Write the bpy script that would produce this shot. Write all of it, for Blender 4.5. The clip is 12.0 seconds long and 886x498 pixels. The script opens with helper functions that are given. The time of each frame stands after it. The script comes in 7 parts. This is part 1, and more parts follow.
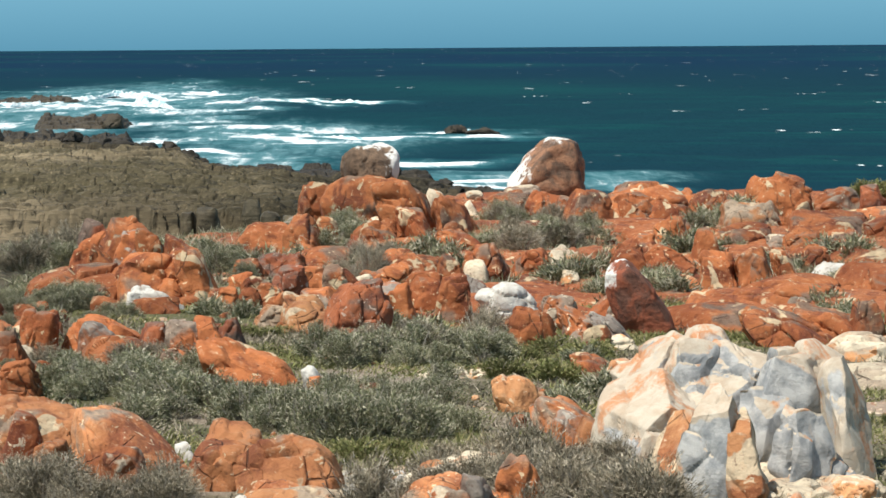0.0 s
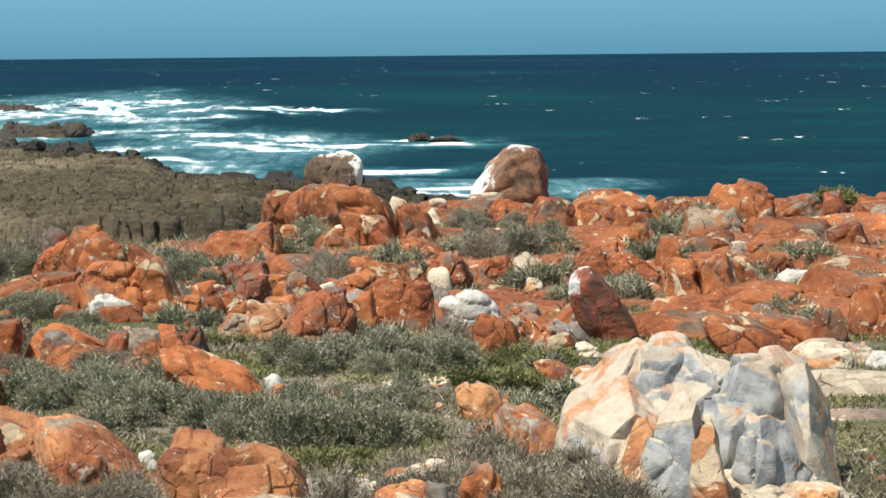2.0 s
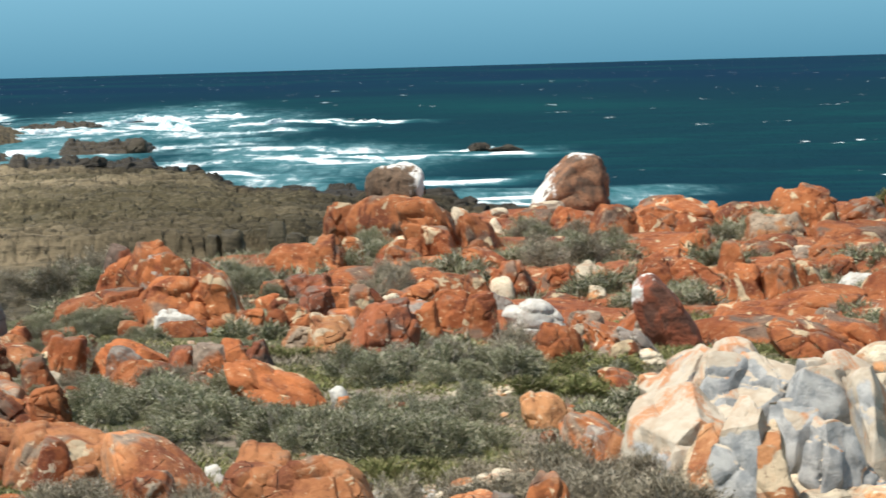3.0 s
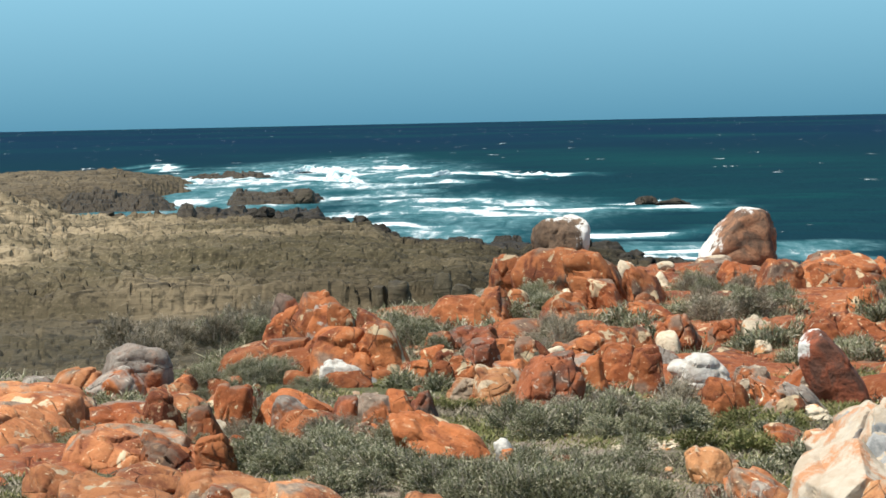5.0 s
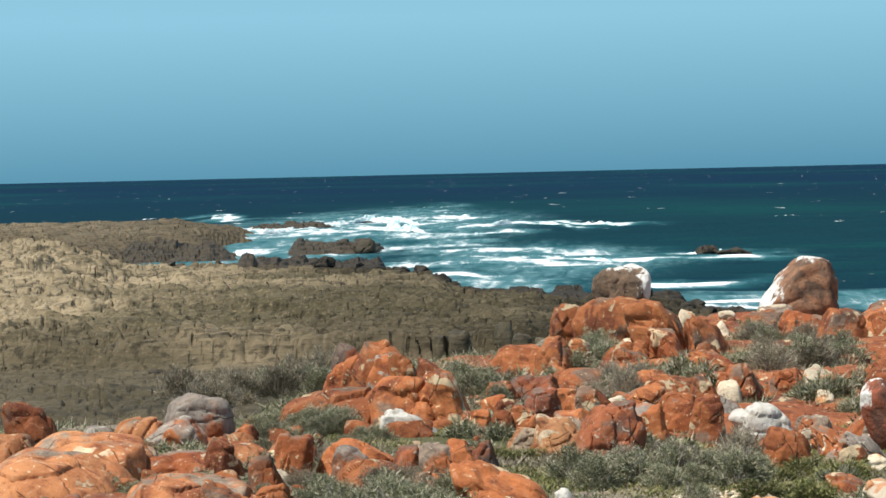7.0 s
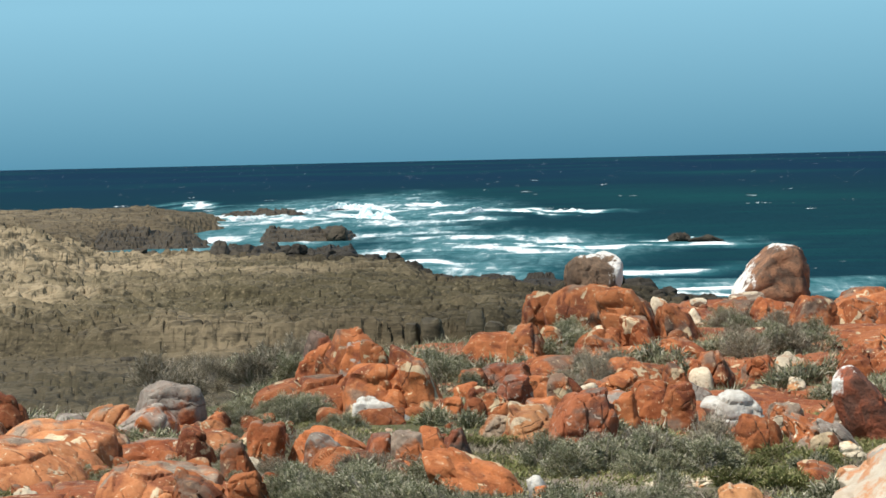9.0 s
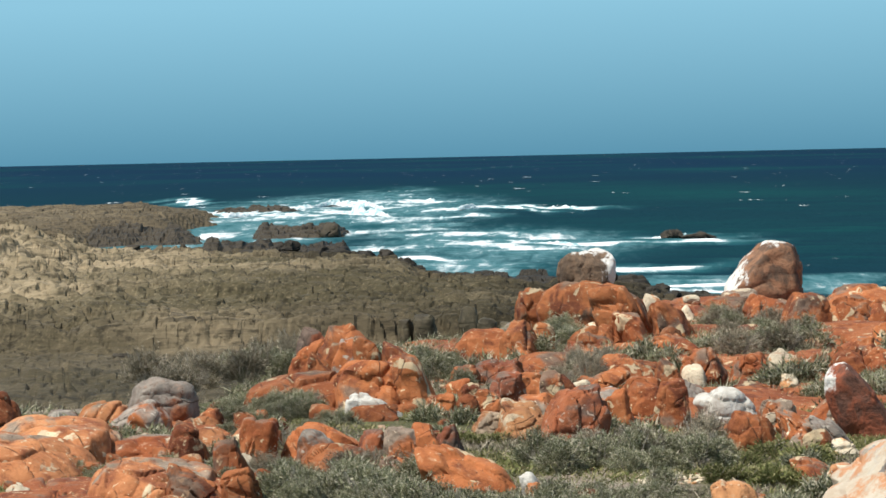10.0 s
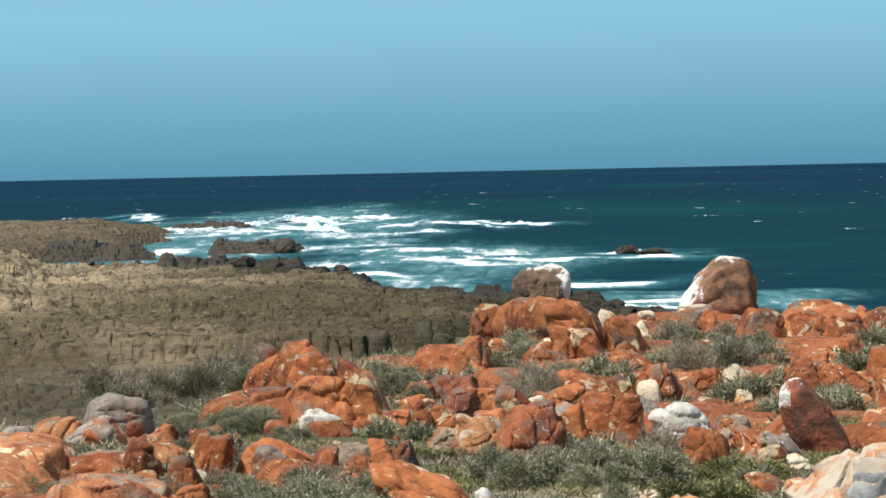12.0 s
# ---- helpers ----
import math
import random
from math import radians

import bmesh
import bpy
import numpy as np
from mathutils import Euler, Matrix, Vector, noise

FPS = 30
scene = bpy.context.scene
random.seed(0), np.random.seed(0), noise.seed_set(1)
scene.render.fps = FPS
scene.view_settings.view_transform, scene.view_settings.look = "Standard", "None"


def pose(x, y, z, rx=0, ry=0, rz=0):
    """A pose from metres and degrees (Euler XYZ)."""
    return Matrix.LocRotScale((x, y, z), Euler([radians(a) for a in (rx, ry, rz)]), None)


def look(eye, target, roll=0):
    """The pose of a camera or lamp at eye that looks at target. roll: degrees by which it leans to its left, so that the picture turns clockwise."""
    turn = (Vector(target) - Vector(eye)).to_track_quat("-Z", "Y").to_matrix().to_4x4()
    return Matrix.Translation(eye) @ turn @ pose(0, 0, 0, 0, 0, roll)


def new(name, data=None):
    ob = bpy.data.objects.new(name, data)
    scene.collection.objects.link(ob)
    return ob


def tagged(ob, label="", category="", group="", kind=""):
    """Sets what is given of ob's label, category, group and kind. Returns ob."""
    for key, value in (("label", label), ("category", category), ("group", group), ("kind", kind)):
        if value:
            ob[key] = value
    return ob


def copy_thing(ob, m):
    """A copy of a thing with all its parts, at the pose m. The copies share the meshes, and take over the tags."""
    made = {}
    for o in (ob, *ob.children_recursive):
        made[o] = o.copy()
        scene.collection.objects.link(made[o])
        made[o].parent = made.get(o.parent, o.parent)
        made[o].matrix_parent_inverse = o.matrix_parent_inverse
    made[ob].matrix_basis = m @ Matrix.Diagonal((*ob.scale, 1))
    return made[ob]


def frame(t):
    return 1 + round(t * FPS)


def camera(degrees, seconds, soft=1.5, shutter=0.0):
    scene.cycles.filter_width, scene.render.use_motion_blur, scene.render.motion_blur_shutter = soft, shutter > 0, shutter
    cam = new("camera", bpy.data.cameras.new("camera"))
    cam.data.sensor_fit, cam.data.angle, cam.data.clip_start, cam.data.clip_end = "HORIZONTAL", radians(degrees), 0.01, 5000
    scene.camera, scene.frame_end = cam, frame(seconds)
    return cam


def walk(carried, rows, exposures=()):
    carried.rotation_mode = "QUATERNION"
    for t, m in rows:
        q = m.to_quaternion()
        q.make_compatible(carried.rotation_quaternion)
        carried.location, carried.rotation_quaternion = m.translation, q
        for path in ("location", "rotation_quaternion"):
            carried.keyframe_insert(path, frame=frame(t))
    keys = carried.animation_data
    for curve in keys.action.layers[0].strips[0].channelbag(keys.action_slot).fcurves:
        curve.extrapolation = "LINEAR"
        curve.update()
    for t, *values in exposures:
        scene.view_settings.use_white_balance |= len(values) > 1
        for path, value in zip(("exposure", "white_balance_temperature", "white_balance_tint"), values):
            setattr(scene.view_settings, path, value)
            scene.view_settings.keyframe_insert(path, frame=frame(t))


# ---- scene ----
EYE = 10.0          # eye height over the sea
cam = camera(16.21, 12.0, soft=1.6, shutter=0.35)


def gaze(yaw, pitch, roll):
    """Camera pose: yaw clockwise from +y, pitch up, roll, in degrees."""
    a, b = radians(yaw), radians(pitch)
    eye = Vector((0, 0, EYE))
    return look(eye, eye + Vector((math.sin(a) * math.cos(b), math.cos(a) * math.cos(b), math.sin(b))), roll)


walk(cam, [
    (0, gaze(2.123, -3.822, -0.428)),
    (0.5, gaze(2.453, -3.983, -0.659)),
    (1, gaze(2.464, -4.192, -0.989)),
    (1.5, gaze(2.636, -3.999, -0.760)),
    (2, gaze(2.795, -3.684, -0.524)),
    (2.5, gaze(2.442, -3.470, -1.080)),
    (3, gaze(1.652, -3.482, -1.592)),
    (3.2, gaze(0.534, -3.274, -1.690)),
    (3.3, gaze(0.201, -3.214, -1.710)),
    (3.5, gaze(-0.163, -3.146, -1.740)),
    (3.7, gaze(-0.371, -2.848, -1.708)),
    (5.3, gaze(-1.586, -2.441, -1.049)),
    (5.5, gaze(-1.720, -2.427, -0.998)),
    (6, gaze(-2.116, -1.945, -1.305)),
    (6.5, gaze(-2.380, -1.686, -1.301)),
    (7, gaze(-2.478, -1.506, -1.300)),
    (9, gaze(-1.970, -1.750, -1.283)),
    (9.5, gaze(-1.889, -1.748, -1.202)),
    (10, gaze(-1.840, -1.814, -1.227)),
    (10.5, gaze(-1.883, -1.912, -1.475)),
    (11, gaze(-1.736, -1.907, -1.596)),
    (11.5, gaze(-1.306, -1.584, -1.578)),
    (12, gaze(-1.008, -1.542, -1.213)),
], [(0.0, 0.54), (3.5, 0.54), (5.5, 0.53), (6.5, 0.47), (9.0, 0.42), (12.0, 0.42)])

# ---- sky, sun ----
SUN_AZ, SUN_EL = radians(-124), radians(62)     # clockwise from +y; height
world = bpy.data.worlds.new("world")
scene.world = world
world.use_nodes = True
wn, wl = world.node_tree.nodes, world.node_tree.links
background = wn["Background"]
background.inputs["Strength"].default_value = 0.12
sky = wn.new("ShaderNodeTexSky")
sky.sky_type = "NISHITA"
sky.sun_disc = False
sky.sun_elevation, sky.sun_rotation = SUN_EL, SUN_AZ
sky.dust_density, sky.ozone_density, sky.air_density = 0.6, 2.0, 1.0
w_co = wn.new("ShaderNodeTexCoord")
w_sep = wn.new("ShaderNodeSeparateXYZ")
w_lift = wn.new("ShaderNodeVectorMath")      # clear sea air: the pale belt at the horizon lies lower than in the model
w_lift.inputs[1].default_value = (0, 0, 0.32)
w_map = wn.new("ShaderNodeMapRange")
w_map.inputs["From Min"].default_value, w_map.inputs["From Max"].default_value = -0.002, 0.5
w_ramp = wn.new("ShaderNodeValToRGB")
w_ramp.color_ramp.elements[0].color = (0.44, 0.755, 0.65, 1)
w_ramp.color_ramp.elements[1].color = (1.0, 1.05, 0.88, 1)
w_ramp.color_ramp.elements.new(0.10).color = (1.22, 1.56, 1.18, 1)
w_mix = wn.new("ShaderNodeMix")
w_mix.data_type, w_mix.blend_type = "RGBA", "MULTIPLY"
w_mix.inputs["Factor"].default_value = 1.0
wl.new(w_co.outputs["Generated"], w_sep.inputs[0])
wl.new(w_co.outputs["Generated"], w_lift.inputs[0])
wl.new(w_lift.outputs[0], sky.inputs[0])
wl.new(w_sep.outputs["Z"], w_map.inputs["Value"])
wl.new(w_map.outputs[0], w_ramp.inputs[0])
wl.new(sky.outputs[0], w_mix.inputs["A"])
wl.new(w_ramp.outputs[0], w_mix.inputs["B"])
wl.new(w_mix.outputs["Result"], background.inputs["Color"])

sun_lamp = new("sun", bpy.data.lights.new("sun", "SUN"))
sun_lamp.data.energy, sun_lamp.data.angle, sun_lamp.data.color = 4.6, radians(0.53), (1.0, 0.95, 0.87)
sun_way = Vector((math.sin(SUN_AZ) * math.cos(SUN_EL), math.cos(SUN_AZ) * math.cos(SUN_EL), math.sin(SUN_EL)))
sun_lamp.matrix_world = look(sun_way * 50, (0, 0, 0))


# ---- materials ----
class Nodes:
    """A small writer of node trees."""

    def __init__(self, name, rough=0.9, spec=0.3):
        self.m = bpy.data.materials.new(name)
        self.m.use_nodes = True
        self.t = self.m.node_tree
        self.p = self.t.nodes["Principled BSDF"]
        self.p.inputs["Roughness"].default_value = rough
        self.p.inputs["Specular IOR Level"].default_value = spec

    def link(self, a, b):
        self.t.links.new(a, b)

    def put(self, socket, v):
        if isinstance(v, bpy.types.NodeSocket):
            self.link(v, socket)
        else:
            socket.default_value = v

    def coords(self, scale=(1, 1, 1), kind="Object", shuffle=True):
        c = self.t.nodes.new("ShaderNodeTexCoord").outputs[kind] if kind != "World" else self.t.nodes.new("ShaderNodeNewGeometry").outputs["Position"]
        mp = self.t.nodes.new("ShaderNodeMapping")
        mp.inputs["Scale"].default_value = scale
        self.link(c, mp.inputs["Vector"])
        if shuffle:
            info = self.t.nodes.new("ShaderNodeObjectInfo")
            mul = self.t.nodes.new("ShaderNodeMath")
            mul.operation = "MULTIPLY"
            mul.inputs[1].default_value = 91.0
            self.link(info.outputs["Random"], mul.inputs[0])
            self.link(mul.outputs[0], mp.inputs["Location"])
        return mp.outputs[0]

    def noise(self, co, scale, detail=5.0, rough=0.55, distort=0.0):
        n = self.t.nodes.new("ShaderNodeTexNoise")
        self.link(co, n.inputs["Vector"])
        n.inputs["Scale"].default_value, n.inputs["Detail"].default_value = scale, detail
        n.inputs["Roughness"].default_value, n.inputs["Distortion"].default_value = rough, distort
        return n.outputs["Fac"]

    def cells(self, co, scale, feature="DISTANCE_TO_EDGE", out="Distance"):
        n = self.t.nodes.new("ShaderNodeTexVoronoi")
        n.feature = feature
        self.link(co, n.inputs["Vector"])
        n.inputs["Scale"].default_value = scale
        return n.outputs[out]

    def ramp(self, v, a, b, lo=0.0, hi=1.0):
        n = self.t.nodes.new("ShaderNodeMapRange")
        n.interpolation_type = "SMOOTHSTEP"
        self.put(n.inputs["Value"], v)
        for key, x in (("From Min", a), ("From Max", b), ("To Min", lo), ("To Max", hi)):
            n.inputs[key].default_value = x
        return n.outputs[0]

    def math(self, op, a, b=0.0):
        n = self.t.nodes.new("ShaderNodeMath")
        n.operation = op
        self.put(n.inputs[0], a)
        self.put(n.inputs[1], b)
        return n.outputs[0]

    def mix(self, f, a, b, blend="MIX"):
        n = self.t.nodes.new("ShaderNodeMix")
        n.data_type, n.blend_type = "RGBA", blend
        self.put(n.inputs["Factor"], f)
        for key, v in (("A", a), ("B", b)):
            self.put(n.inputs[key], v if isinstance(v, bpy.types.NodeSocket) else (*v, 1))
        return n.outputs["Result"]

    def random(self):
        return self.t.nodes.new("ShaderNodeObjectInfo").outputs["Random"]

    def island(self):
        return self.t.nodes.new("ShaderNodeNewGeometry").outputs["Random Per Island"]

    def up(self):
        s = self.t.nodes.new("ShaderNodeSeparateXYZ")
        self.link(self.t.nodes.new("ShaderNodeNewGeometry").outputs["Normal"], s.inputs[0])
        return s.outputs["Z"]

    def edges(self):
        return self.t.nodes.new("ShaderNodeNewGeometry").outputs["Pointiness"]

    def axis(self, co, k):
        s = self.t.nodes.new("ShaderNodeSeparateXYZ")
        self.link(co, s.inputs[0])
        return s.outputs[k]

    def attribute(self, name):
        a = self.t.nodes.new("ShaderNodeAttribute")
        a.attribute_name = name
        return a.outputs["Fac"]

    def done(self, colour, height=None, depth=0.03, strength=0.8):
        self.put(self.p.inputs["Base Color"], colour)
        if height is not None:
            b = self.t.nodes.new("ShaderNodeBump")
            b.inputs["Distance"].default_value, b.inputs["Strength"].default_value = depth, strength
            self.link(height, b.inputs["Height"])
            self.link(b.outputs[0], self.p.inputs["Normal"])
        return self.m


def stone_material(name, lichen, bare, pale, grey_from, pale_from, deep=(0.105, 0.027, 0.013), orange=(0.365, 0.124, 0.043), world=False):
    """Weathered rock: a skin of orange lichen over bare grey stone, with cream scars. The two thresholds set how much of each."""
    n = Nodes(name)
    co = n.coords(kind="World", shuffle=False) if world else n.coords()
    broad, big, mid, fine = n.noise(co, 0.55, 3, 0.5, 0.5), n.noise(co, 1.3, 5, 0.6, 0.6), n.noise(co, 4.0, 5, 0.6), n.noise(co, 18, 4, 0.65)
    crust = n.mix(n.ramp(n.math("ADD", broad, n.math("MULTIPLY", mid, 0.35)), 0.50, 0.82), lichen, orange)
    crust = n.mix(n.ramp(n.math("ADD", big, n.math("MULTIPLY", fine, 0.15)), 0.57, 0.72, 0, 0.85), crust, deep)
    crust = n.mix(n.ramp(fine, 0.52, 0.68, 0, 0.45), crust, orange)
    # worn grey film on crowns, soft-edged
    film = n.math("ADD", n.noise(co, 0.9, 4, 0.55, 0.5), n.math("ADD", n.math("MULTIPLY", mid, 0.18), n.math("MULTIPLY", n.ramp(n.up(), 0.3, 0.95), 0.06)))
    stone = n.mix(n.ramp(mid, 0.35, 0.65), bare, tuple(c * 0.6 for c in bare))
    col = n.mix(n.ramp(film, grey_from, grey_from + 0.11, 0, 0.9), crust, stone)
    # cream scars with a clean edge
    scar = n.math("ADD", n.noise(co, 1.1, 4, 0.5, 1.0), n.math("MULTIPLY", mid, 0.22))
    col = n.mix(n.ramp(scar, pale_from, pale_from + 0.03), col, n.mix(n.ramp(mid, 0.4, 0.6), pale, tuple(c * 0.75 for c in pale)))
    # worn edges lose their lichen, and a few pale scabs
    worn = n.math("ADD", n.edges(), n.math("MULTIPLY", n.math("SUBTRACT", n.noise(co, 4, 4, 0.6), 0.5), 0.24))
    col = n.mix(n.ramp(worn, 0.555, 0.60, 0, 0.7), col, n.mix(n.ramp(fine, 0.4, 0.6), pale, bare))
    col = n.mix(n.ramp(n.noise(co, 8, 3, 0.55, 0.6), 0.655, 0.69, 0, 0.8), col, pale)
    col = n.mix(n.ramp(n.noise(co, 11, 4, 0.65, 0.4), 0.40, 0.32, 0, 0.6), col, (0.10, 0.035, 0.02))
    # mottling a hand across, and dark brown hairline joints
    mottle = n.noise(co, 6.5, 5, 0.7, 0.3)
    col = n.mix(n.ramp(mottle, 0.54, 0.66, 0, 0.42), col, n.mix(1.0, col, (0.46, 0.42, 0.42), "MULTIPLY"))
    col = n.mix(n.ramp(mottle, 0.44, 0.34, 0, 0.40), col, n.mix(0.5, orange, pale))
    bent = n.t.nodes.new("ShaderNodeMix")
    bent.data_type, bent.blend_type = "RGBA", "ADD"
    bent.inputs["Factor"].default_value = 0.22
    n.link(co, bent.inputs["A"])
    n.link(n.t.nodes.new("ShaderNodeTexNoise").outputs["Color"], bent.inputs["B"])
    bent_noise = bent.inputs["B"].links[0].from_node
    n.link(co, bent_noise.inputs["Vector"])
    bent_noise.inputs["Scale"].default_value = 1.4
    crack = n.ramp(n.cells(bent.outputs["Result"], 1.15), 0.002, 0.015, 1.0, 0.0)
    crack = n.math("MULTIPLY", crack, n.ramp(n.noise(co, 1.7, 3), 0.48, 0.62))
    col = n.mix(n.math("MULTIPLY", crack, 0.55), col, (0.055, 0.03, 0.02))
    tint = n.ramp(n.random(), 0, 1, 0.74, 1.12)
    hue = n.t.nodes.new("ShaderNodeHueSaturation")
    n.link(tint, hue.inputs["Value"])
    n.link(col, hue.inputs["Color"])
    relief = n.math("ADD", n.math("ADD", mid, n.math("MULTIPLY", mottle, 0.5)), n.math("SUBTRACT", n.math("MULTIPLY", fine, 0.35), crack))
    return n.done(hue.outputs[0], relief, 0.05, 0.8)


LICHEN = (0.220, 0.062, 0.020)
red_rock = stone_material("orange_lichen_rock", LICHEN, (0.20, 0.14, 0.10), (0.55, 0.42, 0.26), 0.665, 0.735)
bed_rock = stone_material("lichen_bedrock", (0.190, 0.053, 0.018), (0.20, 0.14, 0.10), (0.55, 0.41, 0.25), 0.74, 0.74, orange=(0.29, 0.098, 0.036), world=True)
mixed_rock = stone_material("patchy_lichen_rock", LICHEN, (0.26, 0.215, 0.165), (0.56, 0.46, 0.33), 0.60, 0.71)
pale_rock = stone_material("pale_weathered_rock", (0.50, 0.27, 0.13), (0.50, 0.42, 0.31), (0.64, 0.54, 0.39), 0.56, 0.58, (0.42, 0.15, 0.06), (0.54, 0.25, 0.10))
grey_rock = stone_material("grey_lichen_rock", LICHEN, (0.29, 0.265, 0.225), (0.46, 0.41, 0.34), 0.55, 0.72)
light_rock = stone_material("light_orange_lichen_rock", (0.30, 0.106, 0.040), (0.27, 0.22, 0.165), (0.58, 0.46, 0.30), 0.69, 0.765, (0.17, 0.052, 0.024), (0.44, 0.188, 0.078))
rust_rock = stone_material("rust_stained_rock", (0.36, 0.155, 0.065), (0.40, 0.32, 0.23), (0.58, 0.45, 0.30), 0.64, 0.66, (0.24, 0.075, 0.03), (0.46, 0.22, 0.095))
brown_rock = stone_material("brown_lichen_rock", (0.20, 0.055, 0.026), (0.15, 0.115, 0.09), (0.42, 0.32, 0.25), 0.62, 0.79, (0.10, 0.033, 0.02), (0.30, 0.095, 0.038))


def white_material():
    n = Nodes("bleached_stone")
    co = n.coords()
    fine, mid = n.noise(co, 14, 5), n.noise(co, 3, 5)
    col = n.mix(n.ramp(mid, 0.4, 0.7), (0.50, 0.48, 0.43), (0.38, 0.35, 0.30))
    col = n.mix(n.ramp(n.noise(co, 2.2, 7, 0.7, 0.8), 0.50, 0.62, 0, 0.85), col, (0.33, 0.30, 0.26))
    col = n.mix(n.ramp(fine, 0.55, 0.70, 0, 0.6), col, (0.30, 0.23, 0.17))
    return n.done(col, n.math("ADD", fine, mid), 0.04)


def guano_material(name, dark, light):
    """Dark rock with a cap and runs of white bird lime."""
    n = Nodes(name)
    co = n.coords()
    fine, mid = n.noise(co, 16, 5, 0.6), n.noise(co, 2.6, 5, 0.6, 0.5)
    base = n.mix(n.ramp(mid, 0.38, 0.62), dark, light)
    base = n.mix(n.ramp(fine, 0.5, 0.7, 0, 0.6), base, tuple(c * 0.45 for c in dark))
    runs = n.noise(n.coords((2.4, 2.4, 0.35)), 1.5, 4, 0.6)
    cap = n.math("ADD", n.math("MULTIPLY", n.attribute("lime"), 1.0), n.math("MULTIPLY", n.math("SUBTRACT", runs, 0.5), 2.4))
    col = n.mix(n.ramp(n.math("ADD", cap, n.math("MULTIPLY", n.math("SUBTRACT", fine, 0.5), 1.0)), 0.38, 0.72), base, (0.60, 0.575, 0.53))
    return n.done(col, n.math("ADD", n.math("MULTIPLY", fine, 0.4), mid), 0.08)


def outcrop_material():
    """Cream weathered skin, orange stains, and blue-grey stone where it has broken."""
    n = Nodes("split_pale_rock", 0.85)
    co = n.coords(shuffle=False)
    big, mid, fine = n.noise(co, 1.1, 5, 0.6, 0.8), n.noise(co, 4, 6, 0.65, 0.4), n.noise(co, 24, 5, 0.7)
    skin = n.mix(n.ramp(mid, 0.35, 0.65), (0.46, 0.40, 0.315), (0.39, 0.31, 0.225))
    skin = n.mix(n.ramp(n.math("ADD", big, n.math("MULTIPLY", fine, 0.2)), 0.575, 0.66, 0, 0.9), skin, (0.42, 0.19, 0.085))
    core = n.mix(n.ramp(mid, 0.36, 0.62), (0.20, 0.207, 0.208), (0.38, 0.372, 0.35))
    core = n.mix(n.ramp(big, 0.56, 0.68, 0, 0.7), core, (0.60, 0.42, 0.27))
    col = n.mix(n.ramp(n.math("ADD", n.math("MULTIPLY", n.attribute("fresh"), n.ramp(n.up(), 0.72, 0.42)), n.math("ADD", n.math("MULTIPLY", n.math("SUBTRACT", mid, 0.5), 0.9), n.math("MULTIPLY", n.math("SUBTRACT", n.noise(co, 1.5, 4, 0.5, 1.0), 0.5), 1.6))), 0.22, 0.42), skin, core)
    vein = n.ramp(n.cells(n.coords((1, 1, 0.6), shuffle=False), 2.2), 0.0, 0.03, 0.7, 0)
    col = n.mix(n.math("MULTIPLY", vein, n.ramp(big, 0.5, 0.62, 0, 0.6)), col, (0.62, 0.58, 0.50))
    col = n.mix(n.ramp(fine, 0.60, 0.75, 0, 0.5), col, (0.20, 0.17, 0.14))
    return n.done(col, n.math("ADD", mid, n.math("MULTIPLY", fine, 0.25)), 0.05, 0.7)


outcrop_rock = outcrop_material()
white_rock = white_material()
guano_rock = guano_material("lime_capped_rock", (0.10, 0.062, 0.042), (0.27, 0.135, 0.075))
guano_dark = guano_material("lime_capped_brown_rock", (0.085, 0.058, 0.04), (0.17, 0.11, 0.07))
guano_red = guano_material("lime_capped_red_rock", (0.10, 0.045, 0.03), (0.24, 0.07, 0.035))


def shelf_material(name, tan, grey, dark, wet=False):
    n = Nodes(name, 0.65 if wet else 0.9, 0.25)
    co = n.coords(kind="World", shuffle=False)
    lay = n.coords((0.25, 1.0, 3.0), "World", False)
    big, mid, fine = n.noise(co, 0.05, 4), n.noise(lay, 0.9, 6, 0.65), n.noise(co, 5, 5, 0.65)
    col = n.mix(n.math("ADD", n.ramp(n.math("ADD", big, n.math("MULTIPLY", mid, 0.25)), 0.58, 0.84), n.ramp(n.axis(co, "X"), -17, -36, 0, 0.85)), grey, tan)
    col = n.mix(n.ramp(mid, 0.48, 0.68, 0, 0.75), col, dark)
    col = n.mix(n.ramp(fine, 0.52, 0.70, 0, 0.40), col, tuple(min(0.7, c * 1.4) for c in tan))
    col = n.mix(n.ramp(n.noise(co, 2.4, 4, 0.6), 0.42, 0.34, 0, 0.6), col, dark)
    col = n.mix(n.ramp(n.noise(co, 1.3, 5), 0.55, 0.68, 0, 0.7), col, dark)
    if not wet:
        # darker where dry is low: wet edges, and the front flat and ledge
        wash = n.ramp(n.attribute("dry"), 0.0, 1.0)
        col = n.mix(wash, n.mix(1.0, col, (0.36, 0.35, 0.33), "MULTIPLY"), col)
    return n.done(col, n.math("ADD", mid, n.math("MULTIPLY", fine, 0.35)), 0.16, 0.9)


shelf_rock = shelf_material("layered_shelf_rock", (0.275, 0.216, 0.134), (0.078, 0.064, 0.034), (0.030, 0.025, 0.014))
shore_rock = shelf_material("wet_shore_rock", (0.054, 0.042, 0.026), (0.027, 0.022, 0.015), (0.011, 0.009, 0.007), True)

block_rock = shelf_material("upright_block_rock", (0.135, 0.104, 0.062), (0.068, 0.056, 0.032), (0.026, 0.021, 0.013), True)


